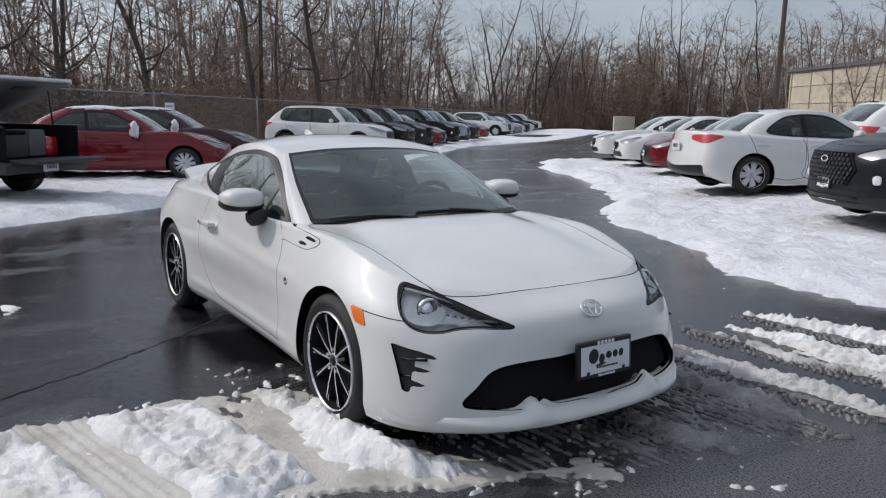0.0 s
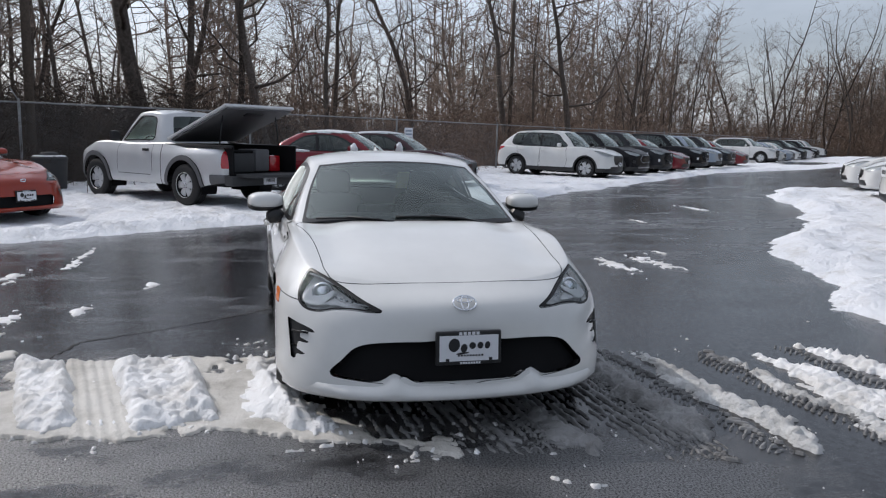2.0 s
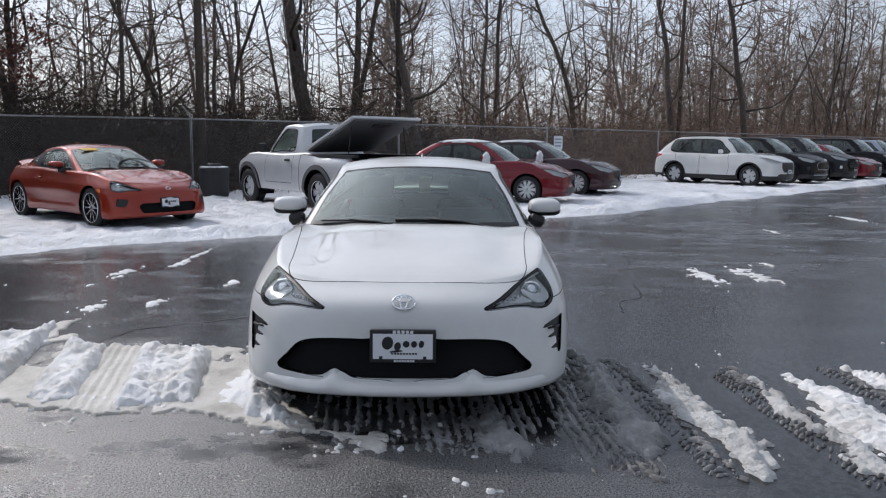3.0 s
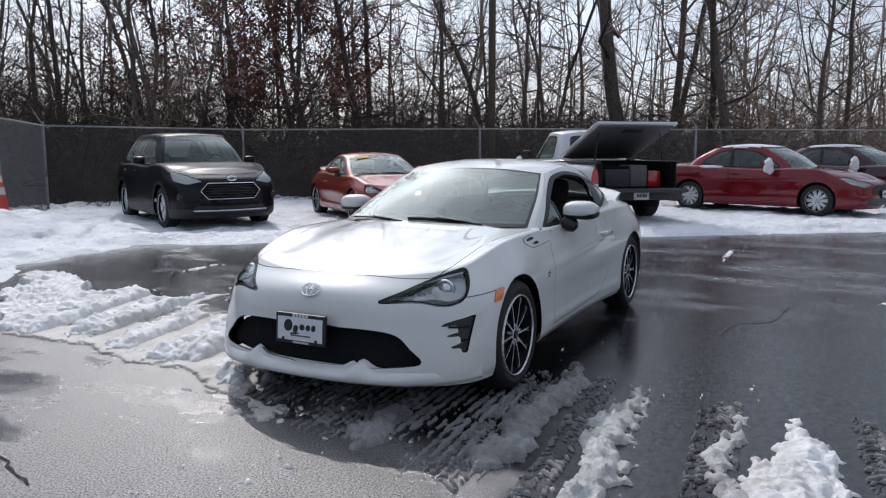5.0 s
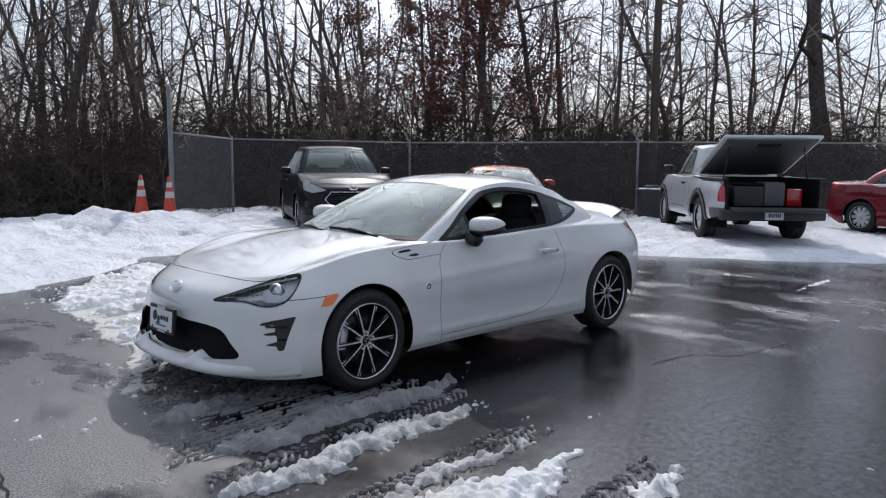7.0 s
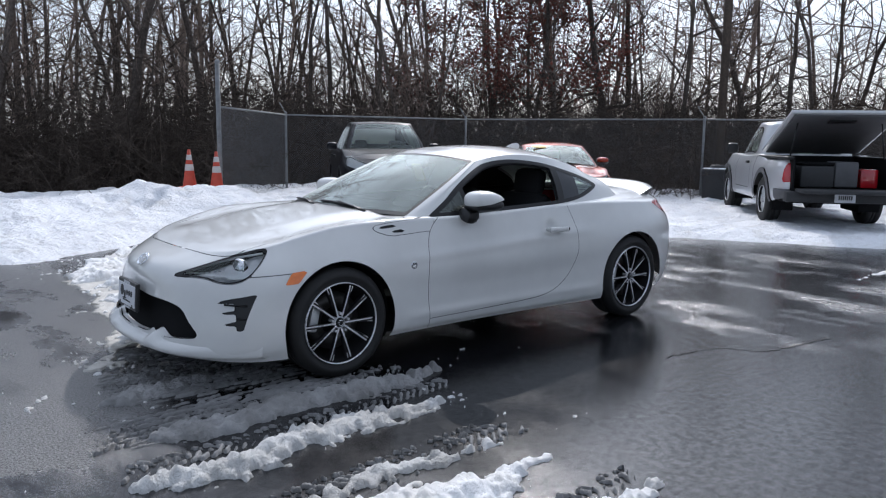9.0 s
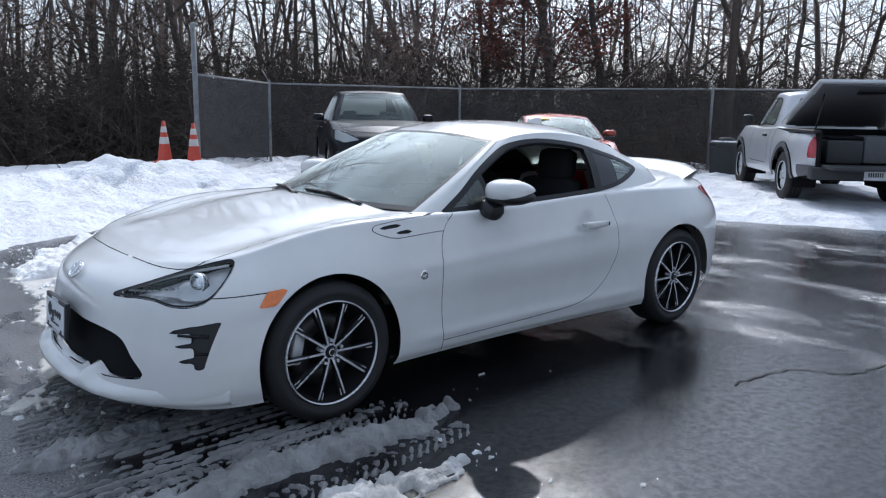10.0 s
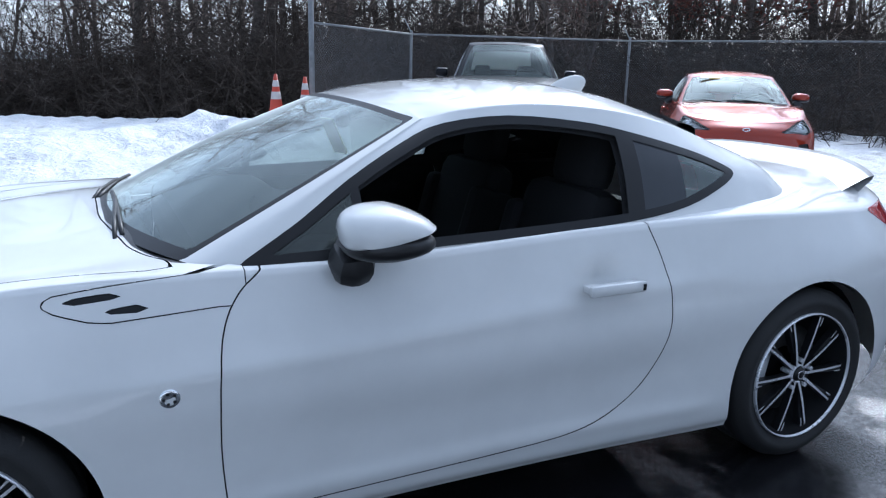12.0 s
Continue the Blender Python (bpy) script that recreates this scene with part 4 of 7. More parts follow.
        emb = tube("emblem", [(2.085, .04 * math.cos(a), .615 + .018 * math.sin(a)) for a in np.linspace(0, 2 * math.pi, 25)], .006, M_CHROME, car, 6)
    # splitter lip with two raised teeth
    if hero:
        vs, fs = [], []
        ys = np.linspace(-.84, .84, 81)
        for y in ys:
            a = abs(y)
            x = float(np.interp(a, [0, .15, .30, .44, .56, .67, .76, .81, .84], [2.15, 2.146, 2.13, 2.102, 2.065, 2.0, 1.91, 1.83, 1.755]))
            out = .048 * float(sstep(.80, .42, a)) + .003
            up = .032 * math.exp(-((a - .335) / .045) ** 2)
            for dx, z in ((-.04, .262 + up * 1.3), (.4 * out - .004, .250 + up), (out - .004, .228 + up * .4), (out - .003, .205), (.5 * out - .01, .186), (-.05, .188)):
                vs.append((x + dx, y, z))
        for k in range(80):
            for j in range(5):
                a = k * 6 + j
                fs.append((a + 6, a + 7, a + 1, a))
        link_mesh("splitter", vs, fs, body, car)
    # cabin above the belt
    G0 = [(.905, 0, .868), (.865, .35, .868), (.735, .68, .862), (.58, .758, .835), (.3, .785, .84), (-.2, .785, .855), (-.56, .775, .87), (-.85, .752, .885), (-1.10, .715, .89), (-1.38, .62, .90), (-1.56, .30, .93), (-1.60, 0, .935)]
    G1 = [(.505, 0, 1.075), (.475, .32, 1.066), (.375, .612, 1.038), (.315, .655, 1.03), (.12, .692, 1.03), (-.25, .702, 1.035), (-.6, .696, 1.04), (-.87, .672, 1.03), (-1.12, .638, 1.00), (-1.28, .55, 1.01), (-1.33, .28, 1.035), (-1.35, 0, 1.045)]
    G2 = [(.14, 0, 1.222), (.12, .30, 1.212), (.065, .525, 1.184), (.03, .548, 1.188), (-.08, .572, 1.213), (-.3, .582, 1.228), (-.6, .576, 1.206), (-.85, .565, 1.155), (-1.02, .540, 1.105), (-1.05, .47, 1.11), (-1.0, .25, 1.160), (-.99, 0, 1.170)]
    zr = [(.14, 1.222), (.02, 1.245), (-.15, 1.270), (-.35, 1.284), (-.55, 1.280), (-.75, 1.253), (-.9, 1.207), (-.99, 1.170), (-1.1, 1.13)]
    R = Shell((G0, G1, G2), mu, mv * 2, zr, 2.6, ns)
    R.cut(lambda x, y, z, u, v: np.maximum(np.maximum(u - 2.03, v - 2.02), .0 - v), "screen_edge")
    R.cut(lambda x, y, z, u, v: np.maximum(np.maximum(u - 1.94, v - 1.93), .10 - v), "screen", ("screen_edge",))
    R.cut(lambda x, y, z, u, v: np.maximum(np.maximum(9.25 - u, v - 1.9), .1 - v), "rear_screen", ("body",))
    dlo = smooth_poly([(.625, .838), (.50, .848), (.2, .862), (-.2, .874), (-.56, .890), (-.78, .915), (-.95, .958), (-1.055, 1.0), (-1.0, 1.035), (-.87, 1.08), (-.62, 1.143), (-.44, 1.175), (-.2, 1.193), (.0, 1.172), (.13, 1.122), (.30, 1.035), (.45, .94)], 3)
    side_only = lambda d: (lambda x, y, z, u, v: np.maximum(np.maximum(d(x, z), 2.15 - u), u - 9.0))
    R.cut(side_only(lambda x, z: polydist(x, z, dlo)), "frame", ("body",))
    R.cut(side_only(lambda x, z: polydist(x, z, dlo) + .024), "pane", ("frame",))
    R.cut(side_only(lambda x, z: np.abs(x + .585 + .10 * (z - 1.0)) - .033), "frame", ("pane",))
    R.cut(side_only(lambda x, z: np.abs(x - .295 + .02 * (z - .9)) - .012), "frame", ("pane",))
    R.cut(side_only(lambda x, z: np.maximum(-.80 - x - .12 * (z - 1.0), x + .6)), "quarter_panel", ("pane",))
    for s in (1, -1):
        R.out("quarter_panel", ("quarter_panel",), M_SMOKED, car, "smoked grey panel behind the door window", side=s)
    R.out("roof", ("body",), body, car)
    R.out("windscreen_edge", ("screen_edge",), M_TRIM, car, "black windscreen border")
    R.out("windscreen", ("screen",), M_GLASS, car, "clear laminated windscreen")
    R.out("rear_window", ("rear_screen",), M_CLEAR if hero else M_TINT, car, "tinted rear window")
    for s in (1, -1):
        R.out("window_frame", ("frame",), M_TRIM, car, "gloss black window surround", side=s, push=0.003)
    R.out("headliner", ("body", "frame"), M_INTERIOR, car, "dark roof lining and pillars", push=-0.025, flip=True)
    for s in (1, -1):
        R.out("quarter_window", ("pane",), M_CLEAR if hero else M_TINT, car, "fixed quarter window", side=s, where=lambda x, y, z: x < -.58)
        R.out("vent_window", ("pane",), M_TINT, car, "small fixed front pane", side=s, where=lambda x, y, z: x > .29)
        if not (open_window and s > 0):
            R.out("door_window", ("pane",), M_TINT, car, "raised door window", side=s, where=lambda x, y, z: -.58 < x < .29)
        # mirror: painted cap over a black housing
        for nm, z0, sz, mt, pr in (("mirror_cap", .952, .062, body, 0), ("mirror_housing", .928, .042, M_PLASTIC, 1)):
            bm = bmesh.new()
            r = bmesh.ops.create_uvsphere(bm, u_segments=24, v_segments=14, radius=1.0)
            for v in r["verts"]:
                sx = .118 if v.co.x > 0 else .108
                kx = math.copysign(abs(v.co.x) ** .75, v.co.x)
                v.co = Vector((kx * sx, math.copysign(abs(v.co.y) ** .7, v.co.y) * .115, math.copysign(abs(v.co.z) ** .75, v.co.z) * sz))
                if v.co.x < 0:
                    v.co.z *= 1 + v.co.x / .108 * .42
                seam = -.010 - .22 * v.co.x
                if pr == 0:
                    v.co.z = max(v.co.z, seam)
                if pr == 1:
                    v.co.z = max(min(v.co.z, seam + .027), -.036)
            o = part(nm, bm, mt, car, "body-coloured mirror cap" if not pr else "black mirror housing", True)
            o.matrix_basis = Matrix.Translation((.285, s * .900, z0)) @ pose(0, 0, 0, 0, 0, s * -6)
        bm = bmesh.new()
        box(bm, (.355, s * .84, .862), (.11, .12, .10), .045, pose(0, 0, 0, s * -22, 0, 0))
        part("mirror_foot", bm, M_PLASTIC, car, "", True)
    on_glass = lambda x, y: (x, y, .877 + (.905 - .33 * y * y - x) * .51)
    for (xa, ya), (xb, yb) in (((.845, .42), (.845, -.12)), ((.888, -.14), (.765, -.60))):
        pts = [on_glass(xa + (xb - xa) * t, ya + (yb - ya) * t) for t in (0, .2, .4, .6, .8, 1)]
        wp = tube("wiper", pts, .0065, M_PLASTIC, car, 6, "black windscreen wiper")
        tube("wiper_arm", [Vector(pts[0]) + Vector((.02, .02, -.008)), Vector(pts[1]) + Vector((.014, 0, .006)), Vector(pts[3]) + Vector((0, 0, .008))], .006, M_PLASTIC, wp, 6)
    bm = bmesh.new()
    r = bmesh.ops.create_uvsphere(bm, u_segments=16, v_segments=10, radius=1.0)
    for v in r["verts"]:
        k = max(v.co.z, -.2)
        v.co = Vector((v.co.x * .085 - k * .055, v.co.y * .02 * (1 - .6 * max(k, 0)), k * .058))
    part("antenna_fin", bm, body, car, "", True).matrix_basis = Matrix.Translation((-.80, 0, 1.245))
    # lip spoiler on the deck
    vs, fs = [], []
    for k in range(21):
        y = -.62 + 1.24 * k / 20
        b = .16 * (abs(y) / .62) ** 3
        x0, z0 = -1.95 + b, .955 - .05 * (abs(y) / .62) ** 3
        for dx, dz in ((.16, -.01), (0, .045), (-.045, .052), (-.035, .035), (.05, -.02)):
            vs.append((x0 + dx, y, z0 + dz))
    for k in range(20):
        for j in range(4):
            a = k * 5 + j
            fs.append((a, a + 1, a + 6, a + 5))
    link_mesh("spoiler", vs, fs, body, car)
    cabin(car, .34, .70, .90, .28)
    underbody(car, -1.62, 1.66, .74, .17, (1.285, -1.285), .305)
    four_wheels(car, 1.285, -1.285, .855, .862, .310, .226, .205, "split")
    if hero:
        bm = bmesh.new()
        box(bm, (.15, .05, 1.09), (.008, .085, .13), .003, pose(0, 0, 0, 0, 25, 12))
        part("hang_tag", bm, M_PAPER, car, "pale yellow paper tag on the mirror")
        bm = bmesh.new()
        box(bm, (.13, .0, 1.15), (.05, .22, .06), .02)
        part("inner_mirror", bm, M_PLASTIC, car)
    return car


hero_car = coupe(Matrix(), M_WHITE, "pearl white two-door coupe parked on wet asphalt")


# ---- ground ----
def rise(x, y):
    """The lot on the far side of the lane lies a little higher."""
    return 0.27 * sstep(0.5, 6.5, (x + 5.4) * 0.60 + (y - 8.4) * 0.80) + 0.14 * np.exp(-((x + 3.3) / 2.8) ** 2 - ((y - 10.2) / 3.0) ** 2)


def ground_sheet():
    xs = np.concatenate([np.linspace(-900, -80, 9), np.linspace(-70, 30, 201), np.linspace(40, 900, 9)])
    vs = [(x, y, float(rise(np.array(x), np.array(y)))) for y in xs for x in xs]
    n = len(xs)
    fs = [(j * n + i, j * n + i + 1, (j + 1) * n + i + 1, (j + 1) * n + i) for j in range(n - 1) for i in range(n - 1)]
    return tagged(link_mesh("ground", vs, fs, M_ASPHALT), "dark wet asphalt with damp patches", "ground", kind="structure")


ground_sheet()


def snow_field(name, x0, x1, y0, y1, step, height, material, label, kind="structure", floor=0.004):
    """A sheet of snow: grid cells where the height stands above the ground."""
    xs, ys = np.arange(x0, x1 + 2 * step, step), np.arange(y0, y1 + 2 * step, step)
    X, Y = np.meshgrid(xs, ys)
    H = height(X, Y)
    keep = H > floor
    nx = len(xs)
    q = keep[:-1, :-1] | keep[1:, :-1] | keep[1:, 1:] | keep[:-1, 1:]
    jj, ii = np.nonzero(q)
    idx = np.stack([jj * nx + ii, jj * nx + ii + 1, (jj + 1) * nx + ii + 1, (jj + 1) * nx + ii], 1)
    used, inv = np.unique(idx, return_inverse=True)
    Z = np.where(keep, H, -0.02) + rise(X, Y)
    P = np.stack([X.ravel()[used], Y.ravel()[used], Z.ravel()[used]], 1)
    return tagged(link_mesh(name, P.tolist(), inv.reshape(-1, 4).tolist(), material), label, "snow", kind=kind)


LEFT_EDGE = [(5, -5.2), (1.9, -4.4), (1.0, -4.7), (-.4, -6.1), (-2.4, -6.4), (-3.2, -5.2), (-4.2, -4.5), (-5.0, -3.1), (-6.05, -1.43), (-6.8, -.19), (-7.8, 1.31), (-9.4, 3.54),
             (-11, 4.9), (-14.5, 8.5), (-19, 13.0), (-25, 19), (-33, 32), (-48, 55), (-62, 48), (-42, 25), (-27, 9), (-22, 4), (-14, -7), (-11, -13), (-5.5, -14.5), (0, -14), (8, -17), (14, -20), (14, -8)]
RIGHT_EDGE = [(1.9, 4.4), (1.5, 3.95), (.9, 3.85), (.1, 4.0), (-1.4, 4.95), (-2.8, 5.5), (-3.9, 6.2), (-4.9, 7.5), (-6.4, 8.7), (-9, 10.7), (-11.8, 12.0), (-14.3, 14.2), (-15, 15.5), (-14, 18), (-24, 31), (-24, 90), (60, 90), (60, 12), (8, 7.6), (4, 6.2)]


def field_height(edge, base):
    P = np.array(edge)

    def h(X, Y):
        d = -polydist(X, Y, P) + 0.22 * fbm(X * 1.1, Y * 1.1, 4, 3) + 0.06 * vnoise(X * 7, Y * 7, 5)
        body = base * sstep(0, 0.5, d)
        lump = 0.040 * fbm(X * 2.3, Y * 2.3, 4, 11) + .020 * np.abs(vnoise(X * 6.5 + Y * 2, Y * 6.5, 44)) - .022 * sstep(.1, .6, vnoise(X * 3.3, Y * 3.3, 46)) + 0.022 * np.abs(vnoise(X * 5, Y * 5, 21)) - .03 * sstep(.45, .8, vnoise(X * 2.6, Y * 2.6, 33)) + .014 * vnoise(X * 8, Y * 8, 13)
        berm = 0.05 * np.exp(-((d - 0.45) / 0.35) ** 2) * (1 + vnoise(X * 1.3, Y * 1.3, 8))
        return np.where(d > 0, body + lump * sstep(0, .3, d) + berm, -1)
    return h


left_h, right_h = field_height(LEFT_EDGE, 0.05), field_height(RIGHT_EDGE, 0.06)


def bank(X, Y):
    """Ploughed bank by the cones."""
    a = np.hypot((X + 0.9) / 2.4, (Y + 8.6) / 0.9)
    b = np.hypot((X - 3.2) / 3.2, (Y + 7.9) / 1.2)
    c = np.hypot((X + 2.2) / 0.8, (Y + 9.3) / .8)
    n = 1 + 0.35 * fbm(X * 1.6, Y * 1.6, 4, 31)
    return (0.42 * np.exp(-a * a * 1.5) + 0.34 * np.exp(-b * b * 1.3) + .18 * np.exp(-c * c)) * n


snow_field("snow_cover", -14, 6, -15, 9.5, 0.058, lambda X, Y: np.where(left_h(X, Y) > 0, left_h(X, Y) + bank(X, Y), left_h(X, Y)), M_SNOW, "trodden white snow beside the lane")
snow_field("snow_cover", -30, -14, -8, 30, 0.13, left_h, M_SNOW, "white snow under the parked cars")
snow_field("snow_cover", -60, -30, 5, 52, 0.4, left_h, M_SNOW, "white snow under the far cars")
snow_field("snow_cover", 6, 16, -21, 0, 0.3, left_h, M_SNOW, "white snow beside the lane")
snow_field("snow_cover", -16, 8, 3.4, 17, 0.06, right_h, M_SNOW, "white ploughed snow on the lot")
snow_field("snow_cover", -60, 40, 17, 80, 0.6, right_h, M_SNOW, "white snow on the far lot")
snow_field("snow_cover", 8, 40, 3.4, 17, 0.3, right_h, M_SNOW, "white snow on the lot")

# slush that cars have driven through, before the coupe
WINDROW = np.array([(.35, -3.0), (-.15, -2.65), (.55, -2.3), (.62, -1.7), (.72, -1.3), (.74, -.86), (1.0, -.80), (1.55, -.75), (2.1, -.42), (2.36, -.10), (2.2, -.12), (2.1, -.6), (1.95, -.95), (1.88, -1.2), (2.02, -1.5), (1.92, -1.8), (1.78, -2.1), (1.85, -2.9), (1.75, -3.6), (1.3, -4.3), (.6, -5.3), (-.2, -5.6), (-.5, -4.4), (-.1, -3.5)])
THIN = np.array([(1.1, -.9), (1.3, 1.12), (2.55, 1.12), (2.65, .9), (2.30, .62), (2.45, .3), (2.36, -.1), (2.1, -.6)])


def track(X, Y, y0, slope, width):
    """Across-track place and tread pattern of a tyre rut that runs along x."""
    c = Y - y0 - slope * X
    on = sstep(width / 2 + .03, width / 2 - .03, np.abs(c))
    tread = np.cos(c * 2 * np.pi / 0.055)
    return on, tread


def windrow_h(X, Y):
    d = -polydist(X, Y, WINDROW) + 0.10 * fbm(X * 3, Y * 3, 4, 2) + 0.035 * vnoise(X * 14, Y * 14, 4) + .025 * vnoise(X * 33, Y * 33, 24)
    h = 0.050 * sstep(0, .26, d) * (1 + .5 * vnoise(X * 1.9, Y * 1.9, 77)) + 0.030 * fbm(X * 3.2, Y * 3.2, 4, 9) * sstep(0, .2, d) + .024 * np.abs(vnoise(X * 11, Y * 11, 6)) * sstep(0, .1, d) + .014 * np.abs(vnoise(X * 26, Y * 26, 16)) * sstep(0, .08, d) + .011 * vnoise(X * 36, Y * 36, 18) * sstep(0, .1, d) + .012 * sstep(0, .05, d)
    d = d - (.28 + .5 * vnoise(X * 2.2, Y * 1.6, 91)) * sstep(-2.7, -3.7, Y)
    h = np.where(d > 0, h, 0)
    for y0, sl, w in ((-2.10, .24, .26), (-1.35, .20, .30), (-3.2, .3, .24), (-2.62, .26, .22)):
        on, tr = track(X, Y, y0, sl, w)
        h = h * (1 - .80 * on) + on * (0.008 + (0.008 if w == .26 else .0015) * tr + .003 * vnoise(X * 20, Y * 20, 52)) * sstep(0, .1, d)
        c = np.abs(Y - y0 - sl * X)
        h = h + .025 * np.exp(-((c - w / 2 - .05) / .05) ** 2) * sstep(.05, .3, d) * (1 + fbm(X * 5, Y * 5, 3, 3))
    wh = np.hypot((X - 1.45) / .42, (Y + .86) / .16)
    h = h + .05 * np.exp(-wh * wh) * (1 + .6 * fbm(X * 9, Y * 9, 3, 12))
    return np.where(d > 0, h, -1)


def windrow_top(X, Y):
    """What stands loose above the packed lanes."""
    h = windrow_h(X, Y)
    k = h - .036 - .020 * fbm(X * 3.5, Y * 3.5, 3, 58) - .006 * vnoise(X * 24, Y * 24, 59)
    clump = .030 * sstep(.0, .5, fbm(X * 6, Y * 6, 3, 83)) + .012 * np.abs(vnoise(X * 17, Y * 17, 85))
    return np.where(k > 0, .014 + .85 * k + .7 * clump * sstep(0, .02, k), -1)


def windrow_pack(X, Y):
    """The packed layer, worn through in places, with the grooves of one tyre."""
    h = windrow_h(X, Y)
    on, tr = track(X, Y, -2.10, .24, .30)
    bare = sstep(.12, .45, fbm(X * 2.1 + 5, Y * 2.8, 4, 63)) * (h < .03)
    z = .013 + .004 * vnoise(X * 7, Y * 7, 64) + .0025 * vnoise(X * 29, Y * 29, 65) + .0036 * on * tr - .03 * bare * (1 - on)
    return np.where((h > 0) & (z > .003), z, -1)


def ridge_h(lines):
    def f(X, Y):
        H = np.full(X.shape, -1.0)
        for x0, y0, x1, y1, w, z, seed in lines:
            L = math.hypot(x1 - x0, y1 - y0)
            ux, uy = (x1 - x0) / L, (y1 - y0) / L
            a = (X - x0) * ux + (Y - y0) * uy
            c = -(X - x0) * uy + (Y - y0) * ux
            c = c + .05 * vnoise(a * 3, a * 0 + seed, seed)
            e = w * .85 * (sstep(-.15, .7, a) ** .8 * sstep(L + .08, L - .25, a))
            d = e - np.abs(c) + .06 * fbm(X * 9, Y * 9, 3, seed) + .038 * vnoise(X * 22 - Y * 9, Y * 26, seed + 1) + .03 * vnoise(X * 38, Y * 38, seed + 2) - .02
            d = d - .3 * (1 - sstep(-.25, -.05, a)) - .3 * sstep(L, L + .15, a)
            h = z * sstep(0, w * .9, d) * (1 + .5 * fbm(X * 5, Y * 5, 3, seed + 3)) + .026 * np.abs(vnoise(X * 19, Y * 19, seed)) * sstep(0, .05, d) + .014 * np.abs(vnoise(X * 38, Y * 38, seed)) * sstep(0, .03, d) + .006
            H = np.maximum(H, np.where(d > 0, h, -1))
        return H
    return f


def thin_h(X, Y):
    d = -polydist(X, Y, THIN) + .12 * fbm(X * 2.5, Y * 2.5, 3, 7)
    n = fbm(X * 2.2 + 3, Y * 7, 4, 41) + .5 * fbm(X * 12, Y * 16, 3, 14)
    tr = np.cos((Y - .10 * X) * 2 * np.pi / .055 + 2.0 * vnoise(X * 1.5, Y * 1.5, 3)) * .35 + .3 * vnoise(X * 30, Y * 45, 8)
    k = .75 * n + tr * .95 + .25 * vnoise(X * 55, Y * 55, 19)
    return np.where((d > 0) & (k > .16), .005 + .013 * sstep(.0, .7, k) * sstep(0, .25, d), -1)


def tread_h(X, Y):
    """Broken herringbone crumbs that tread blocks left beside the ridges."""
    H = np.full(X.shape, -1.0)
    for y0, sl, w, xa, xb in ((.92, .08, .20, .9, 2.75), (1.29, .08, .15, .9, 2.7), (1.94, .09, .22, 1.1, 2.95), (2.62, .08, .16, 1.1, 2.6), (.30, .06, .24, 1.9, 2.6)):
        c = Y - y0 - sl * (X - 1.2)
        on = (np.abs(c) < w / 2) & (X > xa + .2 * vnoise(Y * 4, X * 0, 2)) & (X < xb + .25 * vnoise(Y * 5, X * 0, 3))
        t = .9 * np.cos((X - np.abs(c) * .9 + .012 * vnoise(X * 9, Y * 9, 4)) * 2 * np.pi / .046) + 1.1 * vnoise(X * 30, Y * 30, 5) + .4 * np.cos(c * 2 * np.pi / .05) + .5 * vnoise(X * 4, Y * 8, 9)
        H = np.maximum(H, np.where(on & (t > .55), .006 + .010 * sstep(.5, 1.4, t), -1))
    return H


# ridges in the coupe's shadow take the darker slush colour
SHADED_RIDGES = [(.72, 1.06, 2.45, 1.17, .15, .036, 1), (1.70, .42, 2.45, .55, .17, .022, 17)]
RIDGES = [(.95, 1.46, 2.65, 1.60, .15, .030, 5), (1.2, 2.02, 2.7, 2.10, .10, .012, 19)]
CRESTS = [(1.12, 1.71, 2.72, 1.84, .085, .062, 6), (1.22, 2.30, 3.0, 2.46, .24, .040, 14), (1.05, 2.76, 2.6, 2.98, .17, .045, 23)]
snow_field("packed_slush", -.8, 2.6, -5.9, .1, 0.0135, windrow_pack, M_PACKED, "dirty packed slush with tyre grooves")
snow_field("slush_bank", -.8, 2.6, -5.9, .1, 0.0135, windrow_top, M_SLUSH, "loose white slush thrown up between the ruts")
snow_field("slush_ridge", .2, 3.1, .2, 3.7, 0.013, ridge_h(RIDGES), M_GREYSLUSH, "dirty grey ridges of slush between the ruts")
snow_field("soaked_ridge", .2, 3.1, .2, 3.7, 0.013, ridge_h(SHADED_RIDGES), M_SHADESLUSH, "soaked grey slush beside the wheel ruts, darkened for the car's shade")
snow_field("slush_crest", -.7, 3.1, 2.0, 3.9, 0.012, ridge_h(CRESTS), M_SLUSH, "white crests of slush between the ruts")
snow_field("slush_film", .9, 2.9, -1.0, 1.4, 0.011, thin_h, M_WETSLUSH, "thin grey slush before the bumper", floor=.0045)
snow_field("tread_crumbs", .6, 3.2, .0, 3.0, 0.009, tread_h, M_WETSLUSH, "broken tread crumbs of grey slush", floor=.0055)


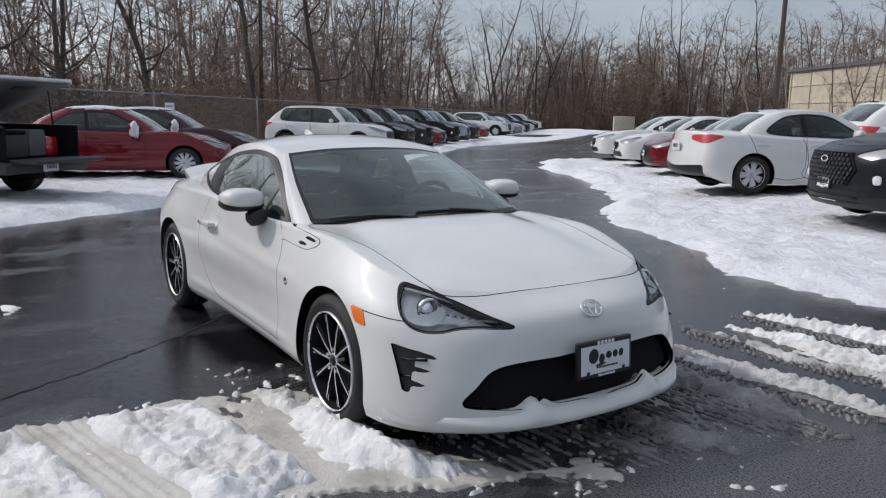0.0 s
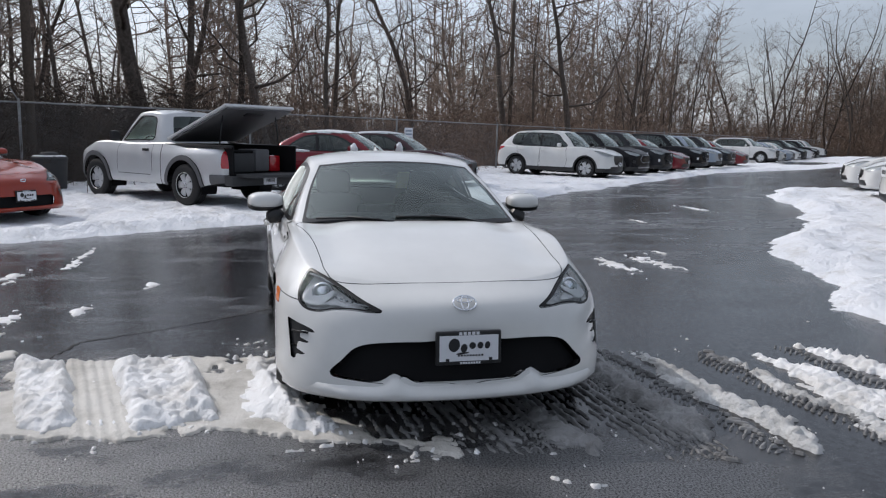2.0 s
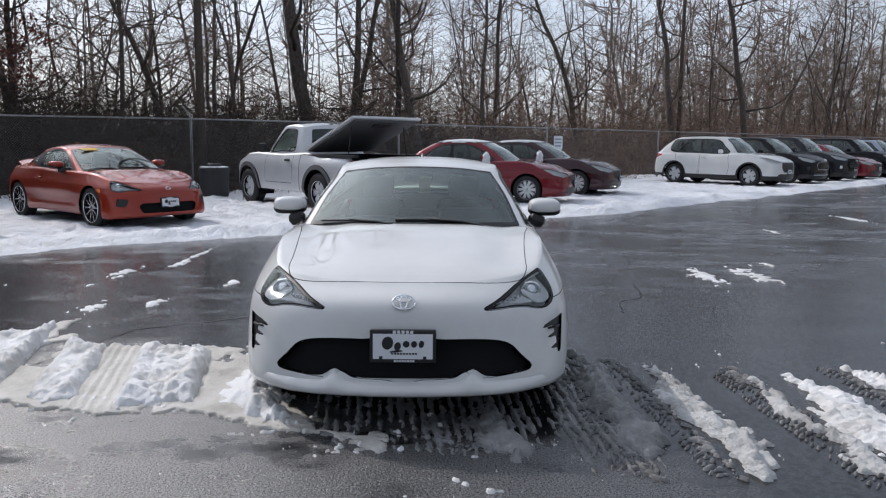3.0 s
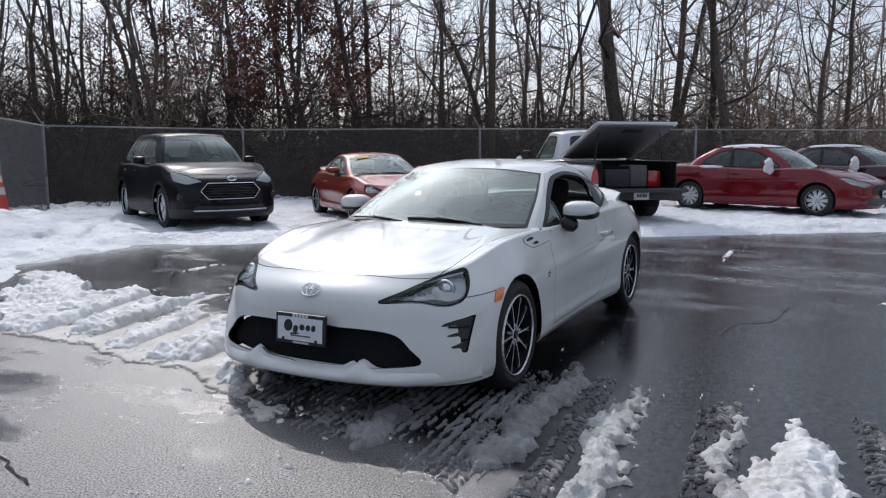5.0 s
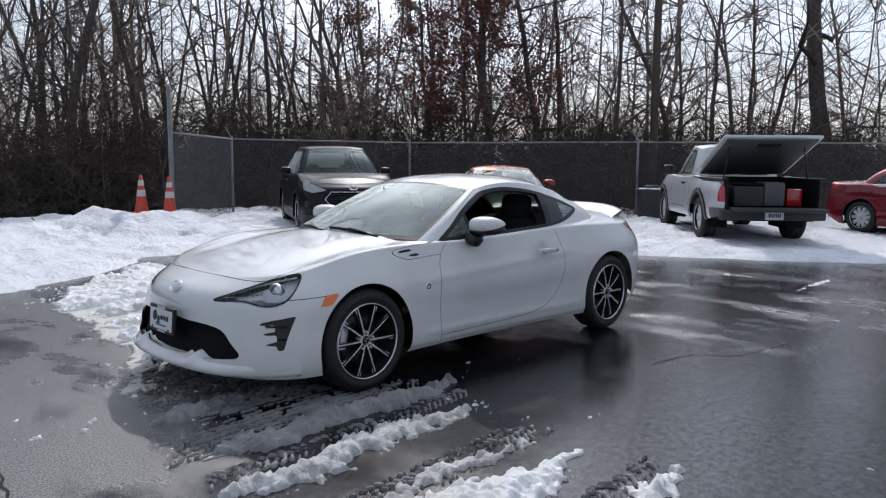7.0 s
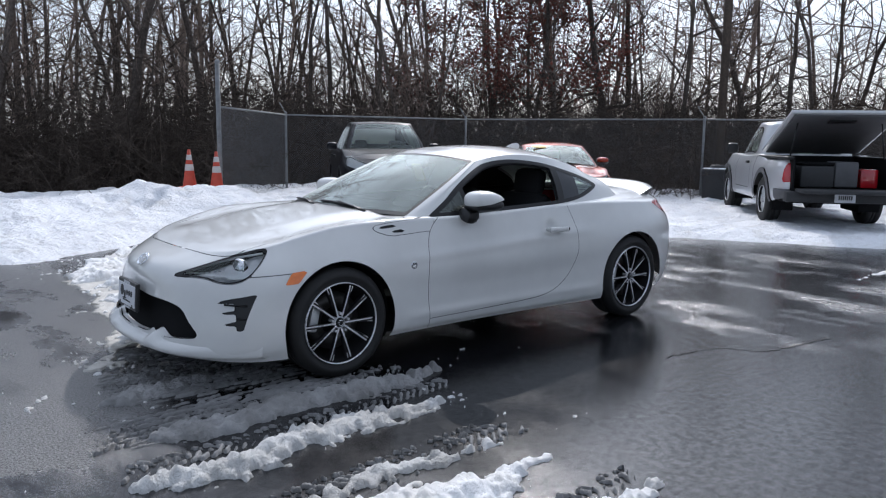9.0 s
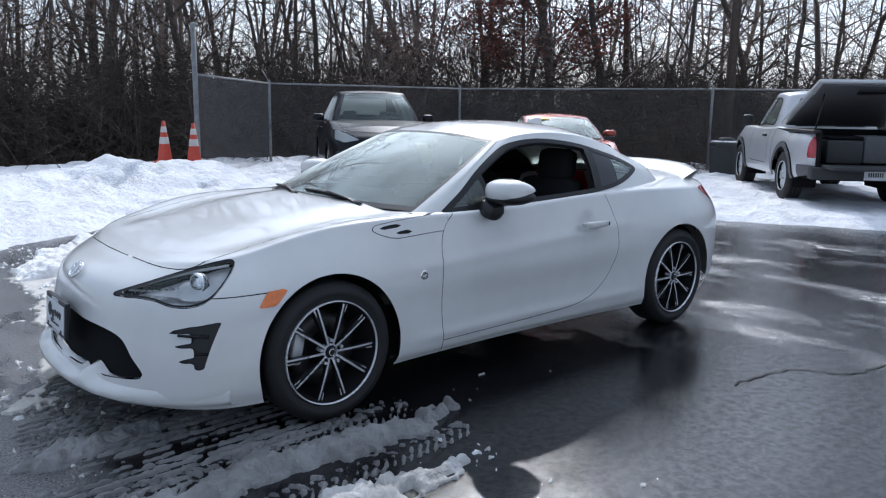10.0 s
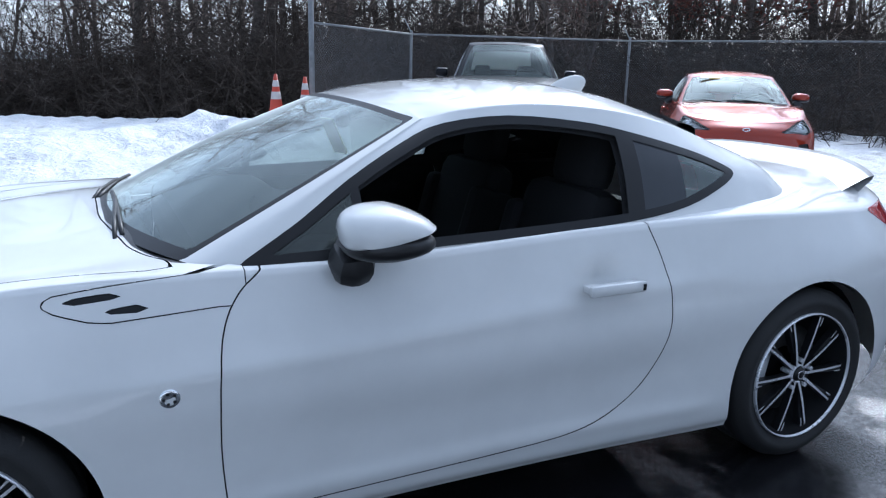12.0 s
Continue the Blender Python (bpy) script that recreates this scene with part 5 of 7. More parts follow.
def patches(X, Y):
    n = fbm(X * .55 + 7, Y * 1.1, 3, 51)
    spots = np.zeros(X.shape)
    for x, y, rx, ry in ((-2.3, 3.0, .55, .16), (-2.5, 3.55, .5, .2), (.69, -1.23, .13, .05), (-.5, -2.75, .25, .10), (-.75, -2.3, .18, .05), (-2.2, -3.2, .6, .1), (-3.5, -2.8, .8, .07),
                         (-6.5, 5.5, .5, .08), (-9, 8, .8, .1), (.35, -.72, .06, .03), (-1.6, -1.9, .4, .05), (-3.1, 4.0, .3, .06), (-5.2, 1.2, .5, .05), (-1.2, -4.1, .3, .08), (1.0, -5.3, .4, .1)):
        spots = np.maximum(spots, np.exp(-((X - x) / rx) ** 2 - ((Y - y) / ry) ** 2))
    k = spots + .7 * fbm(X * 4, Y * 9, 4, 61) + .4 * vnoise(X * 19, Y * 23, 71) - .70
    return np.where((k > 0) & (spots > .05), .005 + .016 * k, -1)


def crumbs(X, Y):
    """Small bits of slush kicked over the asphalt."""
    near = np.exp(-np.maximum(np.abs(polydist(X, Y, WINDROW)), 0) / .28) + .8 * np.exp(-np.abs(polydist(X, Y, THIN)) / .25) + .16
    k = vnoise(X * 21, Y * 21, 131) + .5 * vnoise(X * 43, Y * 43, 132) + .5 * vnoise(X * 3, Y * 3, 133) - 1.55 + .55 * near
    return np.where(k > 0, .004 + .03 * k, -1)


snow_field("snow_crumbs", .0, 4.8, -4.4, 3.4, 0.0125, crumbs, M_SLUSH, "crumbs of slush kicked over the asphalt", kind="stuff", floor=.0045)
snow_field("snow_scraps", -10, 3, -6, 9, 0.028, patches, M_SLUSH, "scattered scraps of old snow on the asphalt", kind="stuff")


def crack(pts, w, seed):
    """A jagged crack in the asphalt."""
    rnd = random.Random(seed)
    P = []
    for (ax, ay), (bx, by) in zip(pts, pts[1:]):
        n = max(2, int(math.hypot(bx - ax, by - ay) / .05))
        for k in range(n):
            P.append((ax + (bx - ax) * k / n + rnd.uniform(-.014, .014), ay + (by - ay) * k / n + rnd.uniform(-.014, .014)))
    vs, fs = [], []
    for i, (x, y) in enumerate(P):
        x2, y2 = P[min(i + 1, len(P) - 1)]
        x1, y1 = P[max(i - 1, 0)]
        l = math.hypot(x2 - x1, y2 - y1) + 1e-9
        k = w * rnd.uniform(.4, 1.3)
        vs += [(x - (y2 - y1) / l * k, y + (x2 - x1) / l * k, .004), (x + (y2 - y1) / l * k, y - (x2 - x1) / l * k, .004)]
        if i:
            fs.append((2 * i - 2, 2 * i - 1, 2 * i + 1, 2 * i))
    tagged(link_mesh("crack", vs, fs, M_GAP), "thin crack in the asphalt", "crack", kind="structure")


crack([(1.3, -2.4), (.16, -2.1), (-.07, -1.66), (-.51, -1.03), (-.9, -.55), (-1.6, .3)], .007, 1)
crack([(-.55, 1.70), (-.99, 1.76), (-1.18, 2.02), (-1.9, 2.1)], .006, 2)
crack([(2.2, -3.4), (2.9, -2.5), (3.0, -1.6), (3.4, -.4)], .006, 3)
crack([(3.2, .4), (3.3, 1.3), (3.9, 1.9)], .006, 4)


# ---- other vehicles ----
def levels_for(q):
    """Level curves of a plain car body from its main sizes."""
    xf, xr, hw, ax, bx, zb = q["xf"], q["xr"], q["hw"], q["ax"], q["bx"], q["zb"]
    zh, zcw, zbelt, zd = q["zh"], q["zcowl"], q["zbelt"], q["zdeck"]
    mid = (ax + bx) / 2
    xs_side = [ax, ax - 0.42, mid + 0.25, mid - 0.35, bx + 0.42, bx, bx - 0.38]
    z4 = [zh, zh + .004, zh + .012, zh + .03, zh + .06, zcw - .045, zcw - .02, zbelt, zbelt + .012, zbelt + .03, zd - .05, zd - .05, zd - .035, zd - .015, zd]
    zn = [zb, zb + .10, zb + .10 + .40 * (zbelt - zb - .1), zb + .1 + .72 * (zbelt - zb - .1)]
    out = []
    for k in range(5):
        fi, ri = (.06, 0, .0, .035, q.get("nose", .20))[k], (.08, 0, .0, .03, q.get("rear", .07))[k]
        w = hw * (.955, .992, 1.0, .985, .915)[k]
        F = [(xf - fi, 0), (xf - fi - .03, .36 * w), (xf - fi - .10, .66 * w), (xf - fi - .24, .87 * w), (xf - max(fi, .1) - .45, .97 * w)]
        B = [(xr + ri + .20, .90 * w), (xr + ri + .06, .52 * w), (xr + ri, 0)]
        row = []
        for i, (x, y) in enumerate(F + [(x, w) for x in xs_side] + B):
            if k < 4:
                z = zn[k]
                if k == 3 and i < 5:
                    z = zn[2] + (zh - zn[2]) * .68
                if i >= 12:
                    z += (.10, .08, .04, .02)[k]
            else:
                z = z4[i]
            row.append((x, y, z))
        out.append(row)
    return out


def saloon(m, body, q, label, category="car", group="", mu=7, mv=4, ns=8, style="five", plate_on=True, snow_cap=False, interior=True):
    """A parked car: q holds its main sizes."""
    car = empty(q["name"], m, label, category, group)
    xf, xr, hw, ax, bx, zb, R = q["xf"], q["xr"], q["hw"], q["ax"], q["bx"], q["zb"], q["R"]
    zh, zcw, zbelt, zd, zroof = q["zh"], q["zcowl"], q["zbelt"], q["zdeck"], q["zroof"]
    cx, hx, rhx, rbx = q["cowl"], q["head"], q["rhead"], q["rbase"]
    suv = q["suv"]
    S = Shell(levels_for(q), mu, mv, [(xr, zd), (bx, zd + .02), (rbx, zd + .02), (cx, zcw), (ax, zcw - .045), ((ax + xf) / 2, (zcw - .045 + zh) / 2 + .03), (xf - .2, zh)], 3.0, ns)
    for c in (ax, bx):
        S.cut(circle(c, R, R + .045), "hole")
    hl = q["lamp"]
    S.cut(lambda x, y, z, u, v: np.maximum(polydist(y - .35 * (x - xf), z, np.array([(hw * .50, zh - .10), (hw * .62, zh - .05), (hw * 1.02, zh + hl[0]), (hw * 1.13, zh + hl[0]), (hw * 1.05, zh - .09), (hw * .80, zh - .15)])), ax + R * .9 - x), "lamp", ("body",))
    gz0, gz1, gy = q["grille"]
    S.cut(poly_yz([(-.1, gz1), (gy, gz1), (gy * 1.08, (gz0 + gz1) / 2), (gy * .8, gz0), (-.1, gz0)], xf - .5), "grille", ("body",))
    S.cut(poly_yz([(-.1, zb + .20), (hw * .62, zb + .21), (hw * .72, zb + .07), (-.1, zb + .06)], xf - .6), "intake", ("body",))
    tz = q["tail"]
    tl = np.array([(hw * tz[2], tz[0] + .055), (hw * .80, tz[0]), (hw * 1.0, tz[0] + .01), (hw * 1.34, tz[1] - .035), (hw * 1.30, tz[1] - .01), (hw * .95, tz[1]), (hw * tz[2], tz[1] - .015)])
    S.cut(lambda x, y, z, u, v: np.maximum(np.maximum(polydist(y + 1.05 * np.maximum(x - xr - .12, 0), z, tl), x - xr - .60), v - 4.05), "tail", ("body",))
    S.cut(lambda x, y, z, u, v: np.maximum(np.maximum(z - zb - .25 - .06 * y / hw, zb + .05 - z), np.maximum(x - xr - .22, y - hw * .86)), "insert", ("body",))
    if q.get("skirt"):
        S.cut(lambda x, y, z, u, v: z - zb - q["skirt"], "skirt", ("body",))
        for c in (ax, bx):
            S.cut(circle(c, R, R + .045 + .055), "skirt", ("body",))
    rx = xr + .14 if suv else rbx
    foot = [(cx - .12, -.1), (cx - .16, hw * .5), (cx - .30, hw * .80), (cx - .5, hw * .86), (bx + .3, hw * .86), (rx + .25, hw * .74), (rx + .12, hw * .5), (rx + .1, -.1)]
    S.cut(poly_xy(foot, 3.98), "hole", ("body",))
    hood = [(xf - .215, -.1), (xf - .23, hw * .3), (xf - .33, hw * .62), (xf - .5, hw * .74), (cx - .10, hw * .84), (cx - .02, hw * .5), (cx + .02, -.1)]
    S.line(lambda x, y, z, u, v: polydist(x, y, np.array(hood)), .005, limit=lambda x, y, z, u, v: (3.99 - v) * .1)
    doors = q["doors"]
    for a, b in zip(doors, doors[1:]):
        pd = smooth_poly([(a, zb + .12), (a + .01, zbelt - .1), (a - .06, zbelt + .2), (b - .02, zbelt + .2), (b, zbelt - .1), (b + (.16 if b == doors[-1] else 0), zb + .30), (b + (.3 if b == doors[-1] else 0), zb + .12)], 2)
        S.line(lambda x, y, z, u, v: polydist(x, z, pd), .0045, limit=lambda x, y, z, u, v: .5 - y)
    bd = S.out("body", ("body",), body, car)
    S.out("panel_gap", ("gap",), M_GAP, car, push=-.006)
    S.out("grille", ("grille",), M_PLASTIC, car, "black front grille", push=-.012)
    S.out("rear_insert", ("insert",), M_PLASTIC, car, "black insert of the rear bumper", push=-.004)
    S.out("lower_intake", ("intake",), M_PLASTIC, car, "black lower intake", push=-.01)
    S.out("side_cladding", ("skirt",), M_PLASTIC, car, "black plastic cladding", push=.004)
    for s in (1, -1):
        h = S.out("head_lamp", ("lamp",), M_LENS, car, "clear head lamp", side=s, push=.003)
        if h:
            S.out("lamp_reflector", ("lamp",), M_SILVERRIM, h, "bright reflector", side=s, push=-.02)
        S.out("tail_lamp", ("tail",), M_TAIL, car, "red tail lamp", side=s, push=.004)
    # greenhouse
    k = hw
    tum = q.get("tumble", .70)
    G0 = [(cx, 0, zcw - .01), (cx - .05, .36 * k, zcw - .012), (cx - .19, .76 * k, zcw - .02), (cx - .40, .875 * k, zbelt - .01), (hx - .05, .89 * k, zbelt), ((hx + rhx) / 2, .89 * k, zbelt + .005), (rhx + .1, .885 * k, zbelt + .01),
          ((rhx + rx) / 2, .86 * k, zbelt + .02), (rx + .18, .80 * k, zd - .03), (rx + .08, .68 * k, zd - .03), (rx, .34 * k, zd - .02), (rx, 0, zd - .02)]
    rr = rhx
    G2 = [(hx + .05, 0, zroof - .06), (hx + .03, .31 * k, zroof - .065), (hx - .03, .56 * k, zroof - .085), (hx - .07, .60 * k, zroof - .08), (hx - .25, tum * k * .95, zroof - .05), ((hx + rr) / 2, tum * k * .96, zroof - .035), (rr + .25, tum * k * .95, zroof - .06),
          (rr + .10, tum * k * .93, zroof - .085), (rr + .02, .62 * k, zroof - .10), (rr - .02, .56 * k, zroof - .10), (rr - .04, .3 * k, zroof - .085), (rr - .04, 0, zroof - .08)]
    G0a, G2a = np.array(G0), np.array(G2)
    G1a = (G0a + G2a) / 2
    G1a[:, 1] *= 1.02
    G1a[:3, 2] += .02
    G1a[:3, 0] += .03
    G1a[8:, 0] -= .05
    zr = [(hx + .05, zroof - .06), (hx - .15, zroof - .025), ((hx + rr) / 2 + .1, zroof), (rr + .2, zroof - .03), (rr - .04, zroof - .08)]
    G = Shell((G0a, G1a, G2a), mu, mv * 2, zr, 2.4, ns)
    G.cut(lambda x, y, z, u, v: np.maximum(u - 1.95, v - 1.94), "screen")
    G.cut(lambda x, y, z, u, v: np.maximum(np.maximum(9.2 - u, v - 1.85), (.35 if suv else .05) - v), "rear_screen", ("body",))
    wf, wr = cx - .42, q["dlo_rear"]
    top = zroof - .115
    dlo = smooth_poly([(wf, zbelt + .03), ((wf + wr) / 2, zbelt + .035), (wr + .25, zbelt + .05), (wr, zbelt + (.16 if suv else .12)), (wr + (.10 if suv else .30), top - (.04 if suv else .06)), (rhx + .35 if not suv else wr + .4, top - .005), ((hx + rhx) / 2, top + .012), (hx - .22, top - .02), ((wf + hx) / 2 - .08, (zbelt + top) / 2 + .03)], 3)
    side_only = lambda d: (lambda x, y, z, u, v: np.maximum(np.maximum(d(x, z), 2.1 - u), u - 9.1))
    G.cut(side_only(lambda x, z: polydist(x, z, dlo)), "frame", ("body",))
    G.cut(side_only(lambda x, z: polydist(x, z, dlo) + .022), "pane", ("frame",))
    for px in q["pillars"]:
        G.cut(side_only(lambda x, z, px=px: np.abs(x - px + .10 * (z - zbelt)) - .035), "frame", ("pane",))
    G.out("roof", ("body",), body, car)
    G.out("windscreen", ("screen",), M_GLASS, car, "clear windscreen")
    G.out("rear_window", ("rear_screen",), M_TINT, car, "tinted rear window")
    for s in (1, -1):
        G.out("window_frame", ("frame",), M_TRIM, car, "black window surround", side=s, push=.003)
    edges = [9e9] + list(q["pillars"]) + [-9e9]
    for s in (1, -1):
        for a, b in zip(edges, edges[1:]):
            G.out("side_window", ("pane",), M_TINT, car, "tinted side window", side=s, where=lambda x, y, z, a=a, b=b: b < x + .10 * (z - zbelt) < a)
        bm = bmesh.new()
        box(bm, (cx - .62, s * (hw + .07), zbelt + .10), (.12, .20, .14), .045)
        mr = part("mirror", bm, body, car, "", True)
        for hxp in q["handles"]:
            bm = bmesh.new()
            box(bm, (hxp, s * (hw * .985), zbelt - .10), (.19, .035, .035), .012)
            part("door_handle", bm, body, car, "", True)
    if suv and not q.get("hex"):
        for s in (1, -1):
            tube("roof_rail", [(hx - .3, s * .62 * k, zroof - .015), ((hx + rhx) / 2, s * .64 * k, zroof + .02), (rhx + .25, s * .62 * k, zroof - .01)], .016, M_PLASTIC, car, 8)
    if interior:
        cabin(car, cx - .55, hw * .80, zcw + .02, zbelt - .62)
        S.out("interior_trim", ("body",), M_INTERIOR, car, "dark interior lining", push=-.035, flip=True, where=lambda x, y, z: xr + .4 < x < cx)
        G.out("headliner", ("body", "frame"), M_INTERIOR, car, push=-.03, flip=True)
    underbody(car, xr + .42, xf - .42, hw - .14, zb - .01, (ax, bx), R)
    four_wheels(car, ax, bx, hw - .035, hw - .035, R, R * .66, .21, style, 24 if mu < 5 else 40)
    if plate_on and not q.get("chrome"):
        plate(car, xf + .012, zb + .28, width=.31, height=.155)
    if not plate_on:
        plate(car, xr - .012, tz[0] - .06, "dealer_plate", False, .30, .15, 4, 0, -1)
    if q.get("hex"):
        # grille outlined in chrome, with slats, and an oval badge above it
        c, gw, gh = q["hex"]
        front = lambda y, z: xf - .022 - .11 * (abs(y) / .6) ** 2 - .10 * max(z - zb - .45, 0)
        pts = [(-gw, 0), (-gw * .78, gh), (gw * .78, gh), (gw, 0), (gw * .78, -gh), (-gw * .78, -gh), (-gw, 0)]
        ln = [(front(y, c + z) + .055, y, c + z) for a, b in zip(pts, pts[1:]) for y, z in ((a[0] + (b[0] - a[0]) * t / 6, a[1] + (b[1] - a[1]) * t / 6) for t in range(6))]
        bm = bmesh.new()
        vs = [bm.verts.new((front(y, c + z) + .048, y, c + z)) for y, z in ((p[1], p[2] - c) for p in ln)]
        bm.faces.new(vs)
        r = bmesh.ops.extrude_face_region(bm, geom=list(bm.faces))
        bmesh.ops.translate(bm, vec=(-.06, 0, 0), verts=[v for v in r["geom"] if isinstance(v, bmesh.types.BMVert)])
        gp = part("hex_grille", bm, M_LINER, car, "black grille with a bright outline")
        tube("chrome_outline", ln + [ln[0]], .007 if q.get("chrome") else .006, M_CHROME if q.get("chrome") else M_TRIM, gp, 6)
        if q.get("chrome"):
            for k in range(5):
                zz = c - gh + gh * 2 * (k + 1) / 6
                w = gw * (1 - .22 * abs(zz - c) / gh) - .03
                tube("grille_slat", [(front(y, zz) + .055, y, zz) for y in np.linspace(-w, w, 9)], .006, M_PLASTIC, gp, 5)
        else:
            for k in range(-7, 8):
                for j in range(-3, 4):
                    y, z = gw * k / 8 + (gw / 16 if j % 2 else 0), c + gh * j / 3.6
                    if abs(y) < gw * (1 - .22 * abs(z - c) / gh) - .04:
                        bm = bmesh.new()
                        box(bm, (front(y, z) + .055, y, z), (.012, gw / 11, gh / 5), .004, pose(0, 0, 0, 45, 0, 0))
                        part("grille_cell", bm, M_HOUSING, gp)
        ez = zh - .055 if q.get("chrome") else c + gh * .55
        tube("emblem", [(front(0, ez) + .07, .075 * math.cos(a), ez + .035 * math.sin(a)) for a in np.linspace(0, 2 * math.pi, 21)], .011, M_CHROME, car, 6, "oval chrome emblem")
        tube("lower_strip", [(front(y, zb + .13) + .055, y, zb + .13) for y in np.linspace(-.62, .62, 13)], .012, M_SILVERRIM if q.get("chrome") else M_TRIM, car, 6, "bright lower bumper strip")
        for s in (1, -1):
            bm = bmesh.new()
            box(bm, (front(.72, .6) - .05, s * .74, zb + .36), (.10, .20, .12), .04, pose(0, 0, 0, 0, 0, s * -24))
            part("lower_lamp", bm, M_BRIGHT if not q.get("chrome") else M_PLASTIC, car, "lamp unit in the bumper", True)
    if snow_cap:
        cap = G.out("roof_snow", ("body",), M_SNOW, None, push=.014, where=lambda x, y, z: z > zroof - .075 and float(vnoise(np.array(x * 2.3), np.array(y * 3.1), 5)) > -.45)
        if cap:
            cap.matrix_basis = m
            tagged(cap, "thin layer of snow on a car roof", "snow")
        bm = bmesh.new()
        r = bmesh.ops.create_icosphere(bm, subdivisions=3, radius=1.0)
        for v in r["verts"]:
            v.co = Vector((v.co.x * .10, v.co.y * .11, v.co.z * .15)) * (1 + .25 * float(vnoise(np.array(v.co.x * 3), np.array(v.co.z * 3 + v.co.y), 8)))
        lump = part("mirror_snow", bm, M_SNOW, None, "", True)
        lump.matrix_basis = m @ Matrix.Translation((cx - .54, -(hw + .10), zbelt + .06))
        tagged(lump, "lump of snow frozen to a door mirror", "snow")
        bm = bmesh.new()
        r = bmesh.ops.create_icosphere(bm, subdivisions=3, radius=1.0)
        for v in r["verts"]:
            v.co = Vector((v.co.x * .30, v.co.y * .03, v.co.z * .035))
        lump = part("sill_snow", bm, M_SNOW, None, "", True)
        lump.matrix_basis = m @ Matrix.Translation((bx + .45, -hw * .90, zbelt + .03))
        tagged(lump, "strip of snow below a rear side window", "snow")
    return car


def spec(name, L, W, H, wb, front, R, zb, zh, zcowl, zbelt, zdeck, cowl, head, rhead, rbase, suv, **kw):
    """Sizes of a car whose middle lies between the axles."""
    q = dict(name=name, xf=wb / 2 + front, xr=wb / 2 + front - L, hw=W / 2, ax=wb / 2, bx=-wb / 2, R=R, zb=zb, zh=zh, zcowl=zcowl, zbelt=zbelt, zdeck=zdeck, zroof=H,
             cowl=cowl, head=head, rhead=rhead, rbase=rbase, suv=suv, lamp=(.06,), grille=(zb + .26, zh - .10, W * .22), tail=(zdeck - .20, zdeck - .05, .45),
             doors=(cowl - .42, cowl - 1.45, cowl - 2.35), pillars=(cowl - 1.42, cowl - 2.20), handles=(cowl - 1.30, cowl - 2.2), dlo_rear=rbase + .45)
    q.update(kw)
    return q


SEDAN = spec("sedan", 4.63, 1.78, 1.435, 2.70, .95, .32, .17, .74, .97, .92, 1.02, .98, .22, -.95, -1.58, False, tail=(.82, .97, .42))
SALOON = spec("sedan", 4.88, 1.84, 1.445, 2.82, .96, .33, .17, .76, .98, .93, 1.04, .98, .18, -1.05, -1.70, False, tail=(.82, .97, .42))
CROSSOVER = spec("suv", 4.65, 1.84, 1.66, 2.725, .93, .35, .22, .90, 1.10, 1.03, 1.10, 1.02, .36, -1.50, -1.95, True, tumble=.67, skirt=.14, tail=(.86, 1.04, .62), dlo_rear=-1.62)
COMPACT_SUV = spec("suv", 4.59, 1.88, 1.65, 2.71, .92, .35, .20, .91, 1.11, 1.04, 1.11, 1.05, .36, -1.45, -1.92, True, tumble=.66, skirt=.16, grille=(.62, .64, .10), hex=(.65, .50, .13), chrome=True, dlo_rear=-1.58, tail=(.86, 1.04, .62))
LARGE_SUV = spec("suv", 4.78, 1.90, 1.70, 2.765, .95, .37, .21, .95, 1.14, 1.07, 1.14, 1.03, .38, -1.55, -2.02, True, tumble=.67, skirt=.16, grille=(.60, .62, .10), hex=(.68, .56, .20), dlo_rear=-1.66, tail=(.88, 1.06, .62))


def at(x, y, heading, z=0.0):
    return Matrix.Translation((x, y, z + float(rise(np.array(x), np.array(y))))) @ Matrix.Rotation(math.atan2(heading[1], heading[0]), 4, "Z")


# the cars beside the lane
orange = coupe(at(-7.55, -5.75, (.63, .777), .03), M_ORANGE, "burnt orange two-door coupe parked on snow", fine=False, open_window=False, hero=False)
bm = bmesh.new()
box(bm, (.215, -.30, 1.195), (.085, .26, .006), .002, pose(0, 0, 0, 0, 24, 0))
part("windscreen_sticker", bm, M_STICKER, orange, "yellow price sticker on the windscreen")
saloon(at(-5.43, -8.52, (.465, .885), .04), M_BLACKPAINT, COMPACT_SUV, "black compact crossover with a dusting of snow", style="five", mu=9, mv=5)
saloon(at(-12.7, 1.03, (.31, .95), .03), M_RED, SEDAN, "dark red four-door sedan parked on snow", style="ten", mu=9, mv=5, snow_cap=True)
saloon(at(-15.75, 2.75, (.42, .91), .03), M_MAROON, SALOON, "very dark maroon sedan beside a red sedan", style="ten", snow_cap=True)
# the long row that faces the lane
ROW = "cars in the long row"
d_row = Vector((-.68, .733))
h_row = (.735, .678)
first = Vector((-20.95, 9.9))
